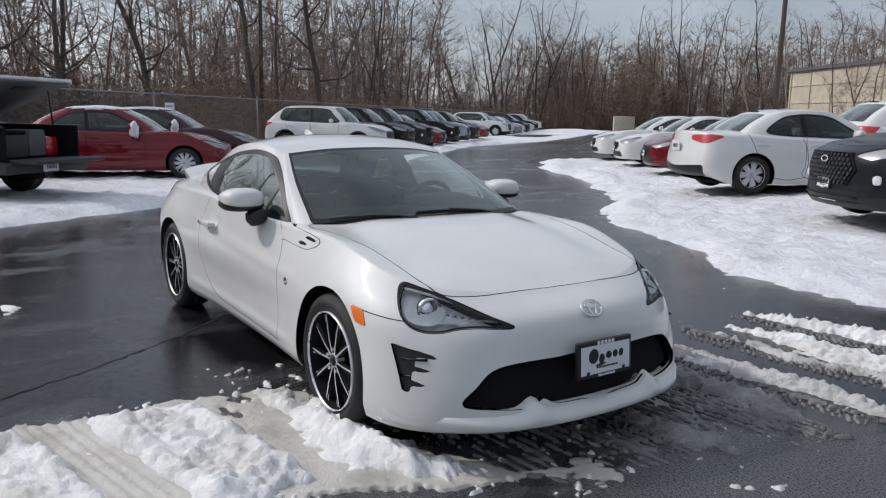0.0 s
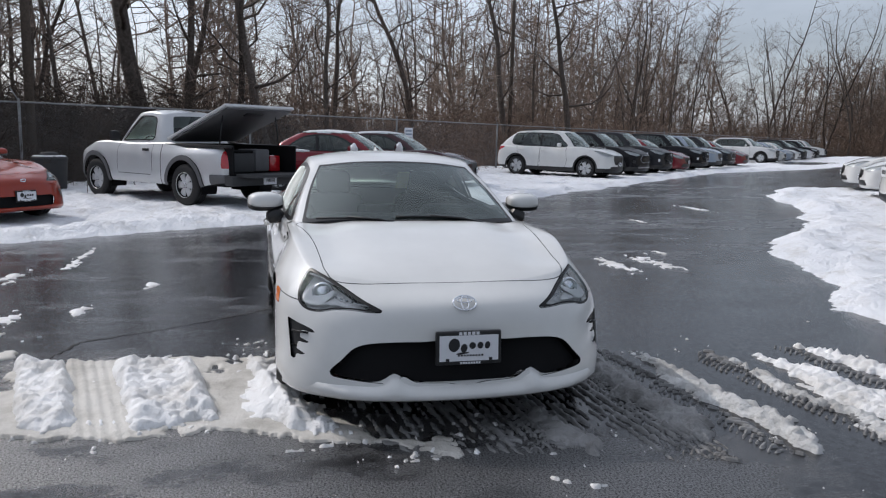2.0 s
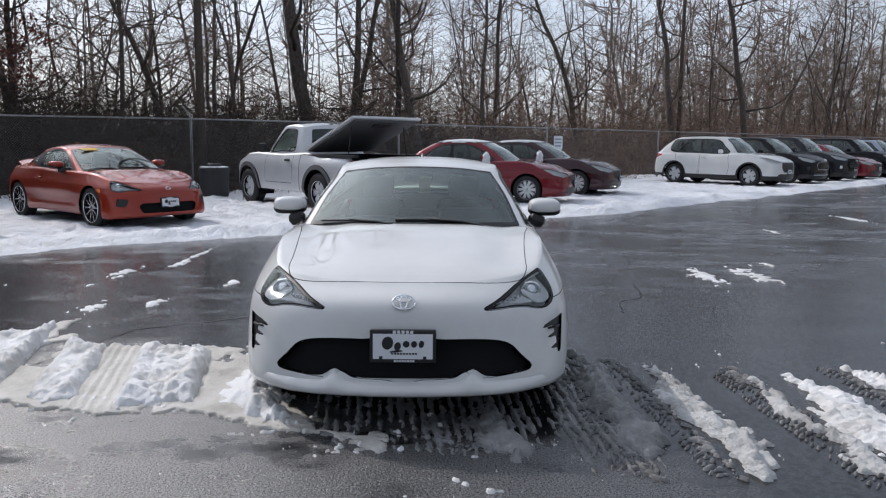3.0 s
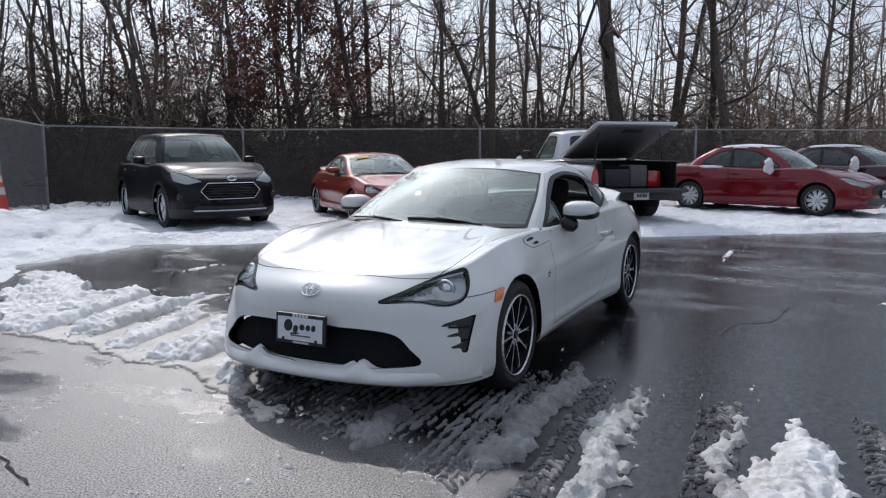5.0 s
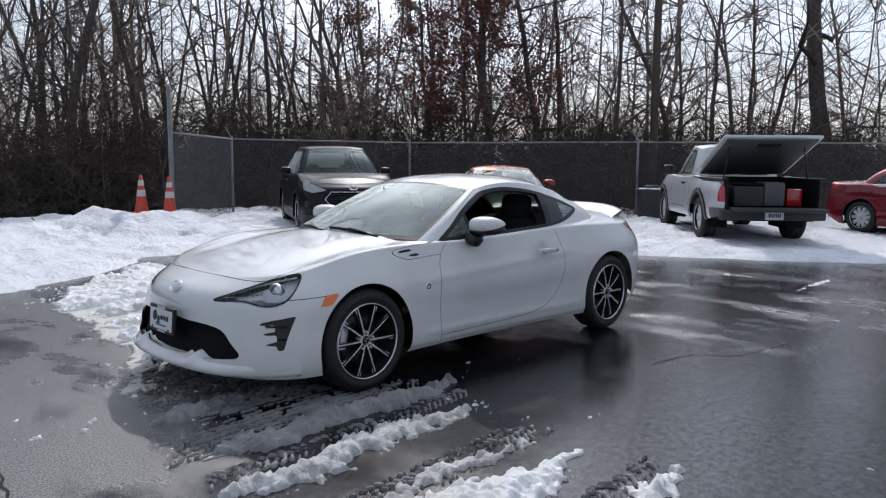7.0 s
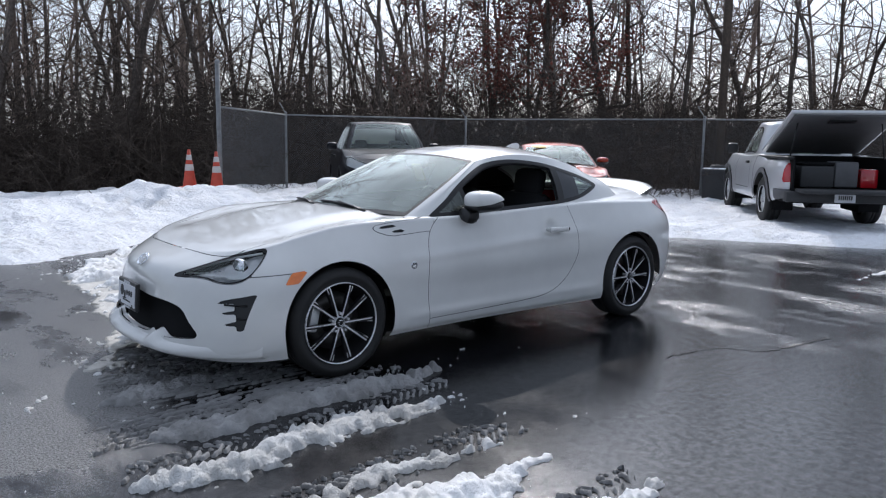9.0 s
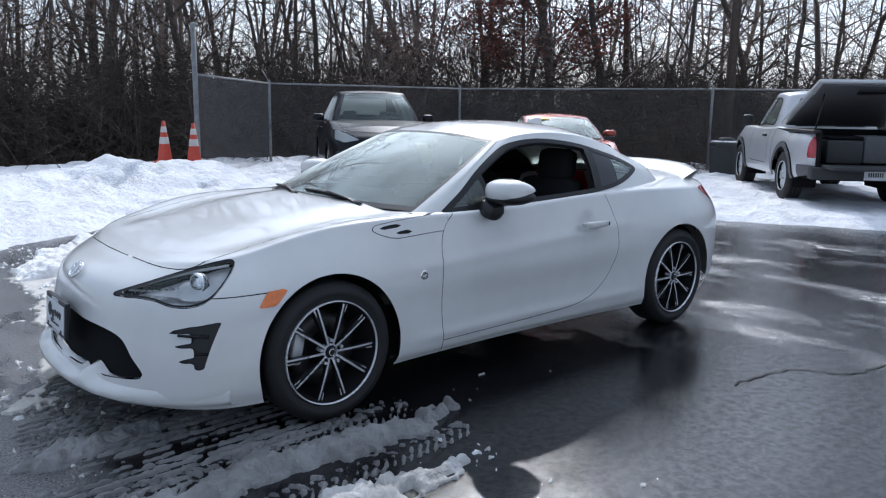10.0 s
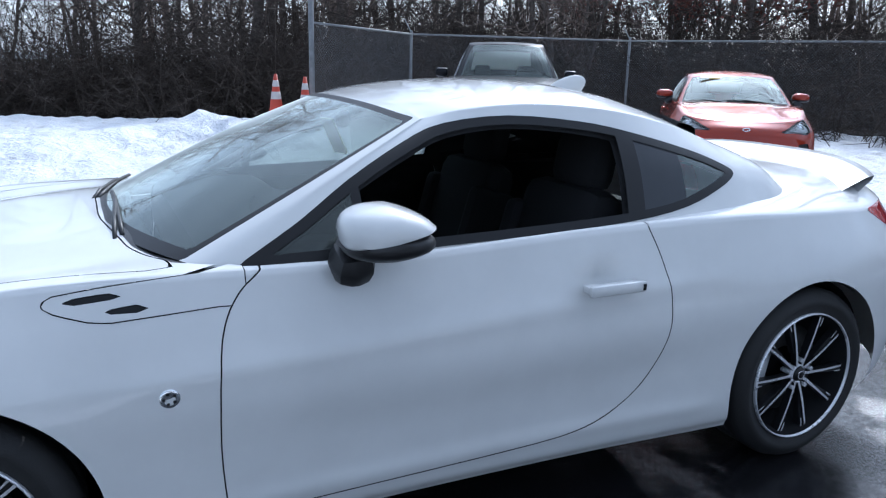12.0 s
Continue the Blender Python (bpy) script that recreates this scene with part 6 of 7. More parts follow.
row = [(0, M_WHITE, CROSSOVER, "white crossover with black cladding in a row"), (2.9, M_BLACKPAINT, COMPACT_SUV, "black crossover in a row on snow"), (5.7, M_GREY, LARGE_SUV, "dark grey crossover in a row"),
       (8.5, M_RED, SEDAN, "red sedan in a row on snow"), (11.4, M_BLACKPAINT, LARGE_SUV, "black crossover beside a red sedan"), (14.3, M_BLUEGREY, CROSSOVER, "blue grey crossover in a row"),
       (17.2, M_GREY, COMPACT_SUV, "grey crossover in a row"), (20.4, M_RED, SEDAN, "red sedan at a gap in the row"), (29.5, M_WHITE, LARGE_SUV, "white crossover beyond a gap in the row"),
       (32.6, M_WHITE, SEDAN, "white sedan far along the row"), (35.7, M_BLUEGREY, SALOON, "blue grey sedan far along the row"), (38.8, M_WHITE, SEDAN, "white sedan far along the row"),
       (42.0, M_GREY, CROSSOVER, "grey crossover far along the row"), (45.4, M_SILVER, SALOON, "silver sedan far along the row"), (49, M_BLACKPAINT, COMPACT_SUV, "black crossover at the end of the row"), (53, M_WHITE, LARGE_SUV, "white crossover at the end of the row")]
for i, (s, paint_m, q, label) in enumerate(row):
    p = first + d_row * s
    far = i > 4
    saloon(at(p.x, p.y, h_row, .03), paint_m, q, label, group=ROW, mu=4 if far else 6, mv=3 if far else 4, ns=5 if far else 8, style="five" if q["suv"] else "ten", interior=not far)
# the lot across the lane
LOT = "cars on the lot across the lane"
saloon(at(-3.31, 10.57, (.485, .875), .01), M_WHITE, SEDAN, "white four-door sedan parked tail first to the lane", group=LOT, style="seven", mu=9, mv=5, plate_on=False)
saloon(at(-7.3, 14.4, (-.60, -.80), .02), M_RED, SEDAN, "bright red sedan between white cars", group=LOT, style="ten", mu=7)
saloon(at(-10.0, 16.2, (-.60, -.80), .02), M_WHITE, SEDAN, "white sedan with a black lower grille", group=LOT, style="ten", mu=7)
saloon(at(-12.7, 18.1, (-.60, -.80), .02), M_WHITE, SALOON, "white mid-size sedan at the end of the lot", group=LOT, style="ten", mu=7)
saloon(at(.30, 9.13, (-.55, -.835), .02), M_GREY, LARGE_SUV, "dark grey crossover with a patterned grille", group=LOT, style="five", mu=8, mv=5)
saloon(at(-3.56, 16.2, (.5, .866), .02), M_WHITE, dict(LARGE_SUV, tail=(.78, 1.12, .66)), "white crossover in the second row", group=LOT, style="five", plate_on=False)
saloon(at(-3.6, 20.5, (.5, .866), .02), M_BLACKPAINT, LARGE_SUV, "black crossover in the second row", group=LOT, style="five", plate_on=False)


# ---- pickup truck with a raised bed cover ----
def pickup(m):
    car = empty("pickup_truck", m, "silver regular-cab pickup with its bed cover raised", "truck")
    q = spec("pickup", 4.80, 1.85, 1.74, 2.78, .86, .375, .36, .98, 1.14, 1.10, 1.10, .98, .40, -.42, -.60, False)
    hw, ax, bx, R, zb, xr, xf = q["hw"], q["ax"], q["bx"], q["R"], q["zb"], q["xr"], q["xf"]
    S = Shell(levels_for(q), 9, 5, [(xr, 1.08), (bx, 1.10), (0, 1.10), (.98, 1.13), (ax, 1.09), (xf - .25, 1.0)], 3.0, 8)
    for c in (ax, bx):
        S.cut(circle(c, R, R + .075), "hole")
        S.cut(circle(c, R, R + .16), "flare", ("body",))
    S.cut(poly_xy([(-.78, -.1), (-.78, .74), (xr + .05, .74), (xr - .2, .74), (xr - .2, -.1)], 3.9), "hole", ("body",))
    S.cut(lambda x, y, z, u, v: np.maximum(np.maximum(x - (xr + .3), .58 - z), y - .735), "hole", ("body",))
    S.cut(lambda x, y, z, u, v: np.maximum(x - (xr + .45), z - .60), "bumper", ("body",))
    S.cut(lambda x, y, z, u, v: np.maximum(np.maximum(x - (xr + .22), np.abs(z - .86) - .15), .735 - y), "tail", ("body",))
    S.cut(poly_xy([(.84, -.1), (.80, .5), (.62, .76), (.3, .80), (-.66, .80), (-.66, -.1)], 3.98), "hole", ("body",))
    for dp in ([(.62, .52), (.62, 1.0), (.5, 1.3), (-.46, 1.3), (-.48, .52)],):
        S.line(lambda x, y, z, u, v: polydist(x, z, np.array(dp)), .005, limit=lambda x, y, z, u, v: .5 - y)
    S.line(lambda x, y, z, u, v: x + .74, .009, limit=lambda x, y, z, u, v: .5 - y)
    S.out("body", ("body",), M_SILVER, car)
    S.out("panel_gap", ("gap",), M_GAP, car, push=-.008)
    for s in (1, -1):
        for c in (ax, bx):
            S.out("wheel_flare", ("flare",), M_GREYPLASTIC, car, "grey plastic wheel flare", side=s, push=.022, where=lambda x, y, z, c=c: abs(x - c) < .8)
        S.out("tail_lamp", ("tail",), M_TAIL, car, "tall red tail lamp", side=s, push=.005)
    S.out("rear_bumper", ("bumper",), M_GREYPLASTIC, car, "dark rear bumper", push=.02)
    S.out("interior_trim", ("body",), M_INTERIOR, car, push=-.04, flip=True, where=lambda x, y, z: -.7 < x < .9)
    k = hw
    G0 = np.array([(.98, 0, 1.11), (.94, .34 * k, 1.11), (.80, .74 * k, 1.10), (.62, .86 * k, 1.09), (.3, .87 * k, 1.09), (.0, .87 * k, 1.09), (-.3, .87 * k, 1.09), (-.5, .86 * k, 1.09), (-.62, .82 * k, 1.08), (-.68, .70 * k, 1.08), (-.70, .34 * k, 1.08), (-.70, 0, 1.08)])
    G2 = np.array([(.36, 0, 1.69), (.34, .34 * k, 1.685), (.28, .62 * k, 1.66), (.24, .66 * k, 1.66), (.12, .69 * k, 1.675), (-.1, .70 * k, 1.69), (-.3, .70 * k, 1.68), (-.42, .69 * k, 1.665), (-.50, .66 * k, 1.65), (-.54, .58 * k, 1.65), (-.56, .3 * k, 1.67), (-.56, 0, 1.675)])
    G1 = (G0 + G2) / 2
    G1[:, 1] *= 1.02
    G = Shell((G0, G1, G2), 8, 8, [(.36, 1.69), (.1, 1.73), (-.2, 1.74), (-.56, 1.70)], 2.4, 8)
    G.cut(lambda x, y, z, u, v: np.maximum(u - 1.93, v - 1.92), "screen")
    G.cut(lambda x, y, z, u, v: np.maximum(np.maximum(9.3 - u, v - 1.8), .2 - v), "rear_screen", ("body",))
    dlo = smooth_poly([(.60, 1.14), (.1, 1.15), (-.36, 1.16), (-.40, 1.35), (-.34, 1.58), (0, 1.615), (.2, 1.58), (.42, 1.36)], 3)
    so = lambda d: (lambda x, y, z, u, v: np.maximum(np.maximum(d(x, z), 2.1 - u), u - 9.1))
    G.cut(so(lambda x, z: polydist(x, z, dlo)), "frame", ("body",))
    G.cut(so(lambda x, z: polydist(x, z, dlo) + .022), "pane", ("frame",))
    G.out("cab_roof", ("body",), M_SILVER, car)
    G.out("windscreen", ("screen",), M_GLASS, car)
    G.out("rear_window", ("rear_screen",), M_TINT, car)
    for s in (1, -1):
        G.out("window_frame", ("frame",), M_TRIM, car, side=s, push=.003)
    G.out("headliner", ("body", "frame"), M_INTERIOR, car, push=-.03, flip=True)
    for s in (1, -1):
        G.out("door_window", ("pane",), M_GLASS, car, side=s)
        bm = bmesh.new()
        box(bm, (.50, s * 1.03, 1.22), (.10, .20, .20), .05)
        part("mirror", bm, M_PLASTIC, car, "black door mirror", True)
        bm = bmesh.new()
        box(bm, (-.30, s * .925, .98), (.17, .04, .05), .012)
        part("door_handle", bm, M_PLASTIC, car, "black door handle", True)
        bm = bmesh.new()
        box(bm, ((-.78 + xr) / 2, s * .80, 1.09), (abs(xr) - .80, .12, .05), .02)
        part("bed_rail", bm, M_PLASTIC, car, "black bed rail cap", True)
        bm = bmesh.new()
        box(bm, ((-.78 + xr) / 2, s * .735, .85), (abs(xr) - .78, .03, .50), .005)
        part("bed_wall", bm, M_LINER, car)
    bm = bmesh.new()
    box(bm, ((-.78 + xr) / 2, 0, .60), (abs(xr) - .78, 1.5, .04), .005)
    box(bm, (-.80, 0, .85), (.04, 1.5, .52), .005)
    part("bed_floor", bm, M_LINER, car, "black bed liner")
    bm = bmesh.new()
    box(bm, (xr - .26, 0, .60), (.50, 1.42, .055), .018)
    gate = part("tailgate", bm, M_BIN, car, "lowered tailgate", True)
    bm = bmesh.new()
    box(bm, (xr + .02, 0, .50), (.22, 1.70, .17), .03)
    part("step_bumper", bm, M_BIN, car, "dark step bumper", True)
    plate(car, xr - .10, .50, "number_plate", False, .30, .15, 0, 0, -1)
    # goods in the bed
    for y, z, w, h, d, mt, nm, lb in ((.33, .80, .50, .34, .5, M_BIN, "tool_chest", "dark plastic chest"), (-.10, .84, .34, .40, .5, M_GREYPLASTIC, "tool_chest", "grey tool chest"), (-.45, .78, .26, .30, .4, M_TAIL, "fuel_can", "red plastic can"), (.30, 1.0, .5, .05, .4, M_LINER, "tray", "dark tray")):
        bm = bmesh.new()
        box(bm, (xr + .45, y, z), (d, w, h), .03)
        part(nm, bm, mt, car, lb, True)
    # bed cover, hinged behind the cab
    hinge = Matrix.Translation((-.80, 0, 1.16)) @ pose(0, 0, 0, 0, 20.5, 0)
    ln = abs(xr) - .78
    bm = bmesh.new()
    box(bm, (-ln / 2, 0, .03), (ln, 1.62, .055), .02)
    cv = part("bed_cover", bm, M_SILVER, car, "silver hard bed cover, raised", True)
    cv.matrix_basis = hinge
    bm = bmesh.new()
    box(bm, (-ln / 2, 0, -.012), (ln - .10, 1.50, .03), .006)
    part("cover_lining", bm, M_GREYPLASTIC, cv, "grey cover lining")
    bm = bmesh.new()
    box(bm, (-ln + .25, 0, -.035), (.12, .40, .03), .01)
    part("latch", bm, M_PLASTIC, cv)
    for s in (1, -1):
        p = hinge @ Vector((-ln + .35, s * .62, -.02))
        tube("gas_strut", [p, Vector((xr + .42, s * .70, 1.08))], .012, M_PLASTIC, car, 8, "black gas strut")
    cabin(car, .42, hw * .80, 1.12, .56, back=False)
    underbody(car, xr + .15, xf - .15, hw - .16, zb + .02, (ax, bx), R)
    four_wheels(car, ax, bx, hw - .02, hw - .02, R, R * .60, .25, "six")
    return car


pickup(at(-10.62, -2.50, (-.745, -.667), .03))


# ---- fence ----
FENCE = [(-2.61, -9.95), (-5.75, -13.2), (-10.5, -11.75), (-13.1, -6.0), (-20.6, 3.7), (-25.6, 8.9), (-40.5, 25.2), (-58, 46), (-75, 66)]


fence = empty("chain_link_fence", Matrix(), "grey chain-link fence with steel posts before the woods", "fence")


def fence_post(x, y, h, r=.03, arm=True, steel=M_GALV):
    o = tube("post", [(0, 0, -.1), (0, 0, h)], r, steel, fence, 10)
    o.matrix_basis = Matrix.Translation((x, y, 0))
    bm = bmesh.new()
    bmesh.ops.create_uvsphere(bm, u_segments=10, v_segments=6, radius=r * 1.15)
    bmesh.ops.translate(bm, vec=(0, 0, h), verts=bm.verts)
    part("cap", bm, M_GALV, o, "", True)
    if arm:
        tube("arm", [(0, 0, h - .02), (.10, -.14, h + .26)], .012, M_GALV, o, 6)


def chain_link(a, b, h, step=.062):
    """One stretch of wire mesh between two posts, with its top rail."""
    L = math.hypot(b[0] - a[0], b[1] - a[1])
    ux, uy = (b[0] - a[0]) / L, (b[1] - a[1]) / L
    place = Matrix.Translation((a[0], a[1], 0))
    tube("top_rail", [(0, 0, h - .03), (ux * L, uy * L, h - .03)], .02, M_GALV, fence, 8).matrix_basis = place
    vs, fs = [], []
    r = .0019
    for sgn in (1, -1):
        k = -h
        while k < L:
            s0, s1 = max(k, 0), min(k + h, L)
            if s1 > s0:
                z0, z1 = (s0 - k, s1 - k) if sgn > 0 else (h - (s0 - k), h - (s1 - k))
                n = len(vs)
                for s, z in ((s0, z0), (s1, z1)):
                    for dx, dz in ((0, r), (r, -r), (-r, -r)):
                        vs.append((ux * s - uy * dx, uy * s + ux * dx, z * .97 + .02 + dz))
                for j in range(3):
                    q = (j + 1) % 3
                    fs.append((n + j, n + q, n + 3 + q, n + 3 + j))
            k += step
    w = link_mesh("wire_mesh", vs, fs, M_WIRE, fence, "woven wire panel", smooth=False)
    tagged(w, kind="stuff").matrix_basis = place


def build_fence():
    fence_post(*FENCE[0], 2.75, .045, False, M_PALEPOST)
    prev = FENCE[0]
    for i, p in enumerate(FENCE[1:]):
        L = math.hypot(p[0] - prev[0], p[1] - prev[1])
        n = max(1, round(L / (5.0 if i > 1 else 6.5)))
        for k in range(n):
            a = (prev[0] + (p[0] - prev[0]) * k / n, prev[1] + (p[1] - prev[1]) * k / n)
            b = (prev[0] + (p[0] - prev[0]) * (k + 1) / n, prev[1] + (p[1] - prev[1]) * (k + 1) / n)
            fence_post(*b, 1.95)
            chain_link(a, b, 1.93, .062 if i < 5 else .16)
        prev = p


build_fence()

sg = empty("parking_sign", Matrix.Translation((-19.9, 4.0, 0)), "small white sign on a post by the fence", "sign")
tube("post", [(0, 0, 0), (0, 0, 1.62)], .022, M_GALV, sg)
bm = bmesh.new()
box(bm, (.03, -.02, 1.40), (.012, .30, .44), .004, pose(0, 0, 0, 0, 0, 12))
pn = part("panel", bm, M_SIGN, sg)
for k in range(3):
    bm = bmesh.new()
    box(bm, (.038, -.02, 1.52 - .11 * k), (.006, .22, .05), 0, pose(0, 0, 0, 0, 0, 12))
    part("bar", bm, M_BLUEGREY, sg)


# ---- woods ----
def bare_tree(seed, H, r0, fork=0.0, lean=0.0, limbs=15, twig=1.0, low=.12):
    """Trunk and limbs, and the fine twigs, as two meshes' data."""
    rnd = random.Random(seed)
    tv, tf, wv, wf = [], [], [], []

    def add(store, path, radii, sides, point=False):
        """A tube; point: it ends in a tip."""
        vs, fs = tube_data(path[:-1] if point else path, radii[:-1] if point else radii, sides)
        n = len(store[0])
        if len(vs) > sides:
            fs = fs[:-2]
        else:
            fs = []
        if point:
            m = len(vs)
            vs.append(path[-1])
            fs = list(fs) + [(m - sides + k, m - sides + (k + 1) % sides, m) for k in range(sides)]
        store[0].extend(vs)
        store[1].extend(tuple(x + n for x in f) for f in fs)

    def wander(p, d, length, n, wob, lift):
        pts = [p.copy()]
        for _ in range(n):
            d = (d + Vector((rnd.gauss(0, wob), rnd.gauss(0, wob), rnd.gauss(0, wob) + lift))).normalized()
            p = p + d * (length / n)
            pts.append(p.copy())
        return pts

    def sliver(pts, w):
        """A twig as thin as a blade."""
        a = (pts[-1] - pts[0]).cross(Vector((rnd.gauss(0, 1), rnd.gauss(0, 1), rnd.gauss(0, 1)))).normalized() * w
        n = len(wv)
        wv.extend((pts[0] - a, pts[0] + a, pts[1] + a * .7, pts[1] - a * .7, pts[2]))
        wf.extend(((n, n + 1, n + 2, n + 3), (n + 3, n + 2, n + 4)))

    def branch(p, d, length, r, level):
        n = (5, 3, 2)[level]
        if level == 2:
            return sliver(wander(p, d, length, n, .34, .08), max(r, .006))
        pts = wander(p, d, length, n, .27 + .06 * level, .10)
        rad = [max(r * (1 - .85 * k / n), .004) for k in range(n + 1)]
        add((tv, tf) if level == 0 else (wv, wf), pts, rad, 4 if level == 0 else 3, level > 0)
        for k in range(int((7, 9, 0)[level] * twig + .5)):
            t = rnd.uniform(.2, 1.0)
            i = min(int(t * n), n - 1)
            q = pts[i].lerp(pts[i + 1], t * n - i)
            e = (pts[i + 1] - pts[i]).normalized()
            side = Vector((rnd.gauss(0, 1), rnd.gauss(0, 1), rnd.gauss(.25, .7))).normalized()
            branch(q, (e * .75 + side).normalized(), length * rnd.uniform(.34, .66), r * .42 * (1 - .5 * t), level + 1)

    stems = [(Vector((0, 0, -.2)), Vector((lean, rnd.gauss(0, .04), 1)).normalized(), H, r0)]
    if fork:
        stems = [(Vector((0, 0, -.2)), Vector((fork, .02, 1)).normalized(), H, r0 * .8), (Vector((.05, 0, -.2)), Vector((-fork * .8, -.05, 1)).normalized(), H * .9, r0 * .7)]
    for p, d, h, r in stems:
        n = 11
        pts = wander(p, d, h, n, .085, .03)
        rad = [r * (1.3 if k == 0 else 1) * (1 - .86 * k / n) + .008 for k in range(n + 1)]
        add((tv, tf), pts, rad, 7)
        for k in range(limbs):
            t = low + (1 - low) * (k + rnd.random()) / limbs
            i = min(int(t * n), n - 1)
            q = pts[i].lerp(pts[i + 1], t * n - i)
            a = rnd.uniform(0, 2 * math.pi)
            branch(q, Vector((math.cos(a), math.sin(a), rnd.uniform(.15, .95))).normalized(), h * rnd.uniform(.15, .32) * (1.2 - .55 * t), r * .38 * (1.1 - .7 * t) + .008, 0)
    return tv, tf, wv, wf


def tree_thing(seed, label, leaves=None, **kw):
    tv, tf, wv, wf = bare_tree(seed, **kw)
    o = empty("tree", Matrix.Translation((0, 0, -100)), label, "tree", "woodland trees")
    link_mesh("trunk", tv, tf, M_BARK, o)
    link_mesh("crown", wv, wf, M_TWIG, o, smooth=False)
    if leaves:
        rnd = random.Random(seed + 5)
        vs, fs = [], []
        pts = [v for v in wv if 2.6 < v[2] < 8.5]
        for _ in range(leaves):
            c = Vector(rnd.choice(pts)) + Vector((rnd.gauss(0, .12), rnd.gauss(0, .12), rnd.gauss(0, .12)))
            a, b = Vector((rnd.gauss(0, 1), rnd.gauss(0, 1), rnd.gauss(0, 1))).normalized(), Vector((rnd.gauss(0, 1), rnd.gauss(0, 1), rnd.gauss(0, 1))).normalized()
            n = len(vs)
            vs += [c - a * .075, c + b * .042, c + a * .075, c - b * .042]
            fs.append((n, n + 1, n + 2, n + 3))
        link_mesh("leaves", vs, fs, M_OAKLEAF, o, "dry russet leaves", smooth=False)
    return o


KINDS = [tree_thing(101, "bare grey-brown woodland tree", H=13, r0=.145), tree_thing(102, "bare tree with a forked trunk", H=12, r0=.15, fork=.16, limbs=9), tree_thing(103, "slender bare tree in the woods", H=13, r0=.075, limbs=13, low=.10),
         tree_thing(104, "bare tree with a leaning trunk", H=13, r0=.105, lean=.22, limbs=13, low=.12), tree_thing(105, "tall bare tree with a straight trunk", H=14, r0=.20, limbs=13, low=.18), tree_thing(106, "thin bare sapling by the fence", H=9, r0=.045, limbs=13, low=.08),
         tree_thing(107, "young oak that keeps its russet leaves", H=12, r0=.11, limbs=14, leaves=5200), tree_thing(108, "bushy bare tree with many stems", H=8, r0=.06, fork=.25, limbs=12, low=.06)]
FAR_KINDS = [tree_thing(201, "bare tree deep in the woods", H=15, r0=.13, limbs=13, twig=.62), tree_thing(202, "slender bare tree deep in the woods", H=13, r0=.075, limbs=13, twig=.62), tree_thing(203, "forked bare tree deep in the woods", H=14, r0=.13, fork=.15, limbs=8, twig=.62),
             tree_thing(204, "leaning bare tree deep in the woods", H=12, r0=.09, lean=.2, limbs=12, twig=.62)]


def plant(k, x, y, s=1.0, turn=None):
    rnd = random.Random(int(x * 131 + y * 977))
    return copy_thing(k if not isinstance(k, int) else KINDS[k], Matrix.Translation((x, y, 0)) @ Matrix.Rotation(rnd.uniform(0, 6.28) if turn is None else turn, 4, "Z") @ Matrix.Scale(s, 4))


for k, x, y, s in ((4, -22.6, -4.5, 1.5), (1, -27.3, -3.7, 1.4), (4, -21.4, -.56, .9), (0, -22.3, -1.7, .9), (0, -36.5, 7.8, 1.2), (3, -31, 2.7, 1.1), (4, -35.5, 16.5, 1.0), (0, -23.3, -16.3, 1.0), (4, -25.2, -21.5, .9), (6, -20.2, -21.7, 1.0),
                   (0, -3.0, -17.8, 1.0), (4, -18.8, -13.4, .8), (6, -19.7, -16.7, 1.1), (3, -20.5, -21.6, 1.0), (0, -22.3, -9.8, .9), (6, -16.5, -22.5, 1.0), (1, -20.5, -7.2, .8), (3, -24.5, 1.5, 1.0), (2, -17.5, -9.5, 1.0), (4, -33.7, 12.2, 1.0), (6, -15.9, -14.6, .95)):
    plant(k, x, y, s)

WOOD_LINE = [(40, -34), (22, -24), (10, -18.5), (2, -15.5), (-3.5, -15.2), (-11.5, -13.6), (-14.8, -7.0), (-22.3, 2.6), (-27.3, 7.8), (-42, 23.5), (-60, 45), (-77, 66)]


def along(line, s):
    for a, b in zip(line, line[1:]):
        L = math.hypot(b[0] - a[0], b[1] - a[1])
        if s <= L:
            return (a[0] + (b[0] - a[0]) * s / L, a[1] + (b[1] - a[1]) * s / L), ((b[1] - a[1]) / L, -(b[0] - a[0]) / L)
        s -= L
    return None


total = sum(math.hypot(b[0] - a[0], b[1] - a[1]) for a, b in zip(WOOD_LINE, WOOD_LINE[1:]))
rnd = random.Random(7)
for i in range(190):
    s = (i + rnd.random()) / 190 * total
    if (.36 < s / total < .49 and i % 3) or (.5 < s / total < .72 and i % 2) or s / total < .1 or (s / total < .29 and i % 3):
        continue
    p, nrm = along(WOOD_LINE, min(s, total - .01))
    d = 1.0 + 34 * rnd.random() ** 1.3
    k = rnd.choices(range(8), (4, 2, 7, 3, 2, 8, .2, 4))[0] if d < 12 else rnd.choice(FAR_KINDS)
    plant(k, p[0] - nrm[0] * d, p[1] - nrm[1] * d, rnd.uniform(.75, 1.2))
# a denser corner behind the cones
for i in range(40):
    x, y = rnd.uniform(-22, -4), rnd.uniform(-36, -16.5)
    plant(rnd.choices(range(8), (3, 2, 6, 3, 1, 8, 1, 6))[0] if y > -24 else rnd.choice(FAR_KINDS), x, y, rnd.uniform(.8, 1.2))

for i in range(8):
    plant(rnd.choice(FAR_KINDS), rnd.uniform(-4, 11), rnd.uniform(-34, -21), rnd.uniform(.8, 1.1))

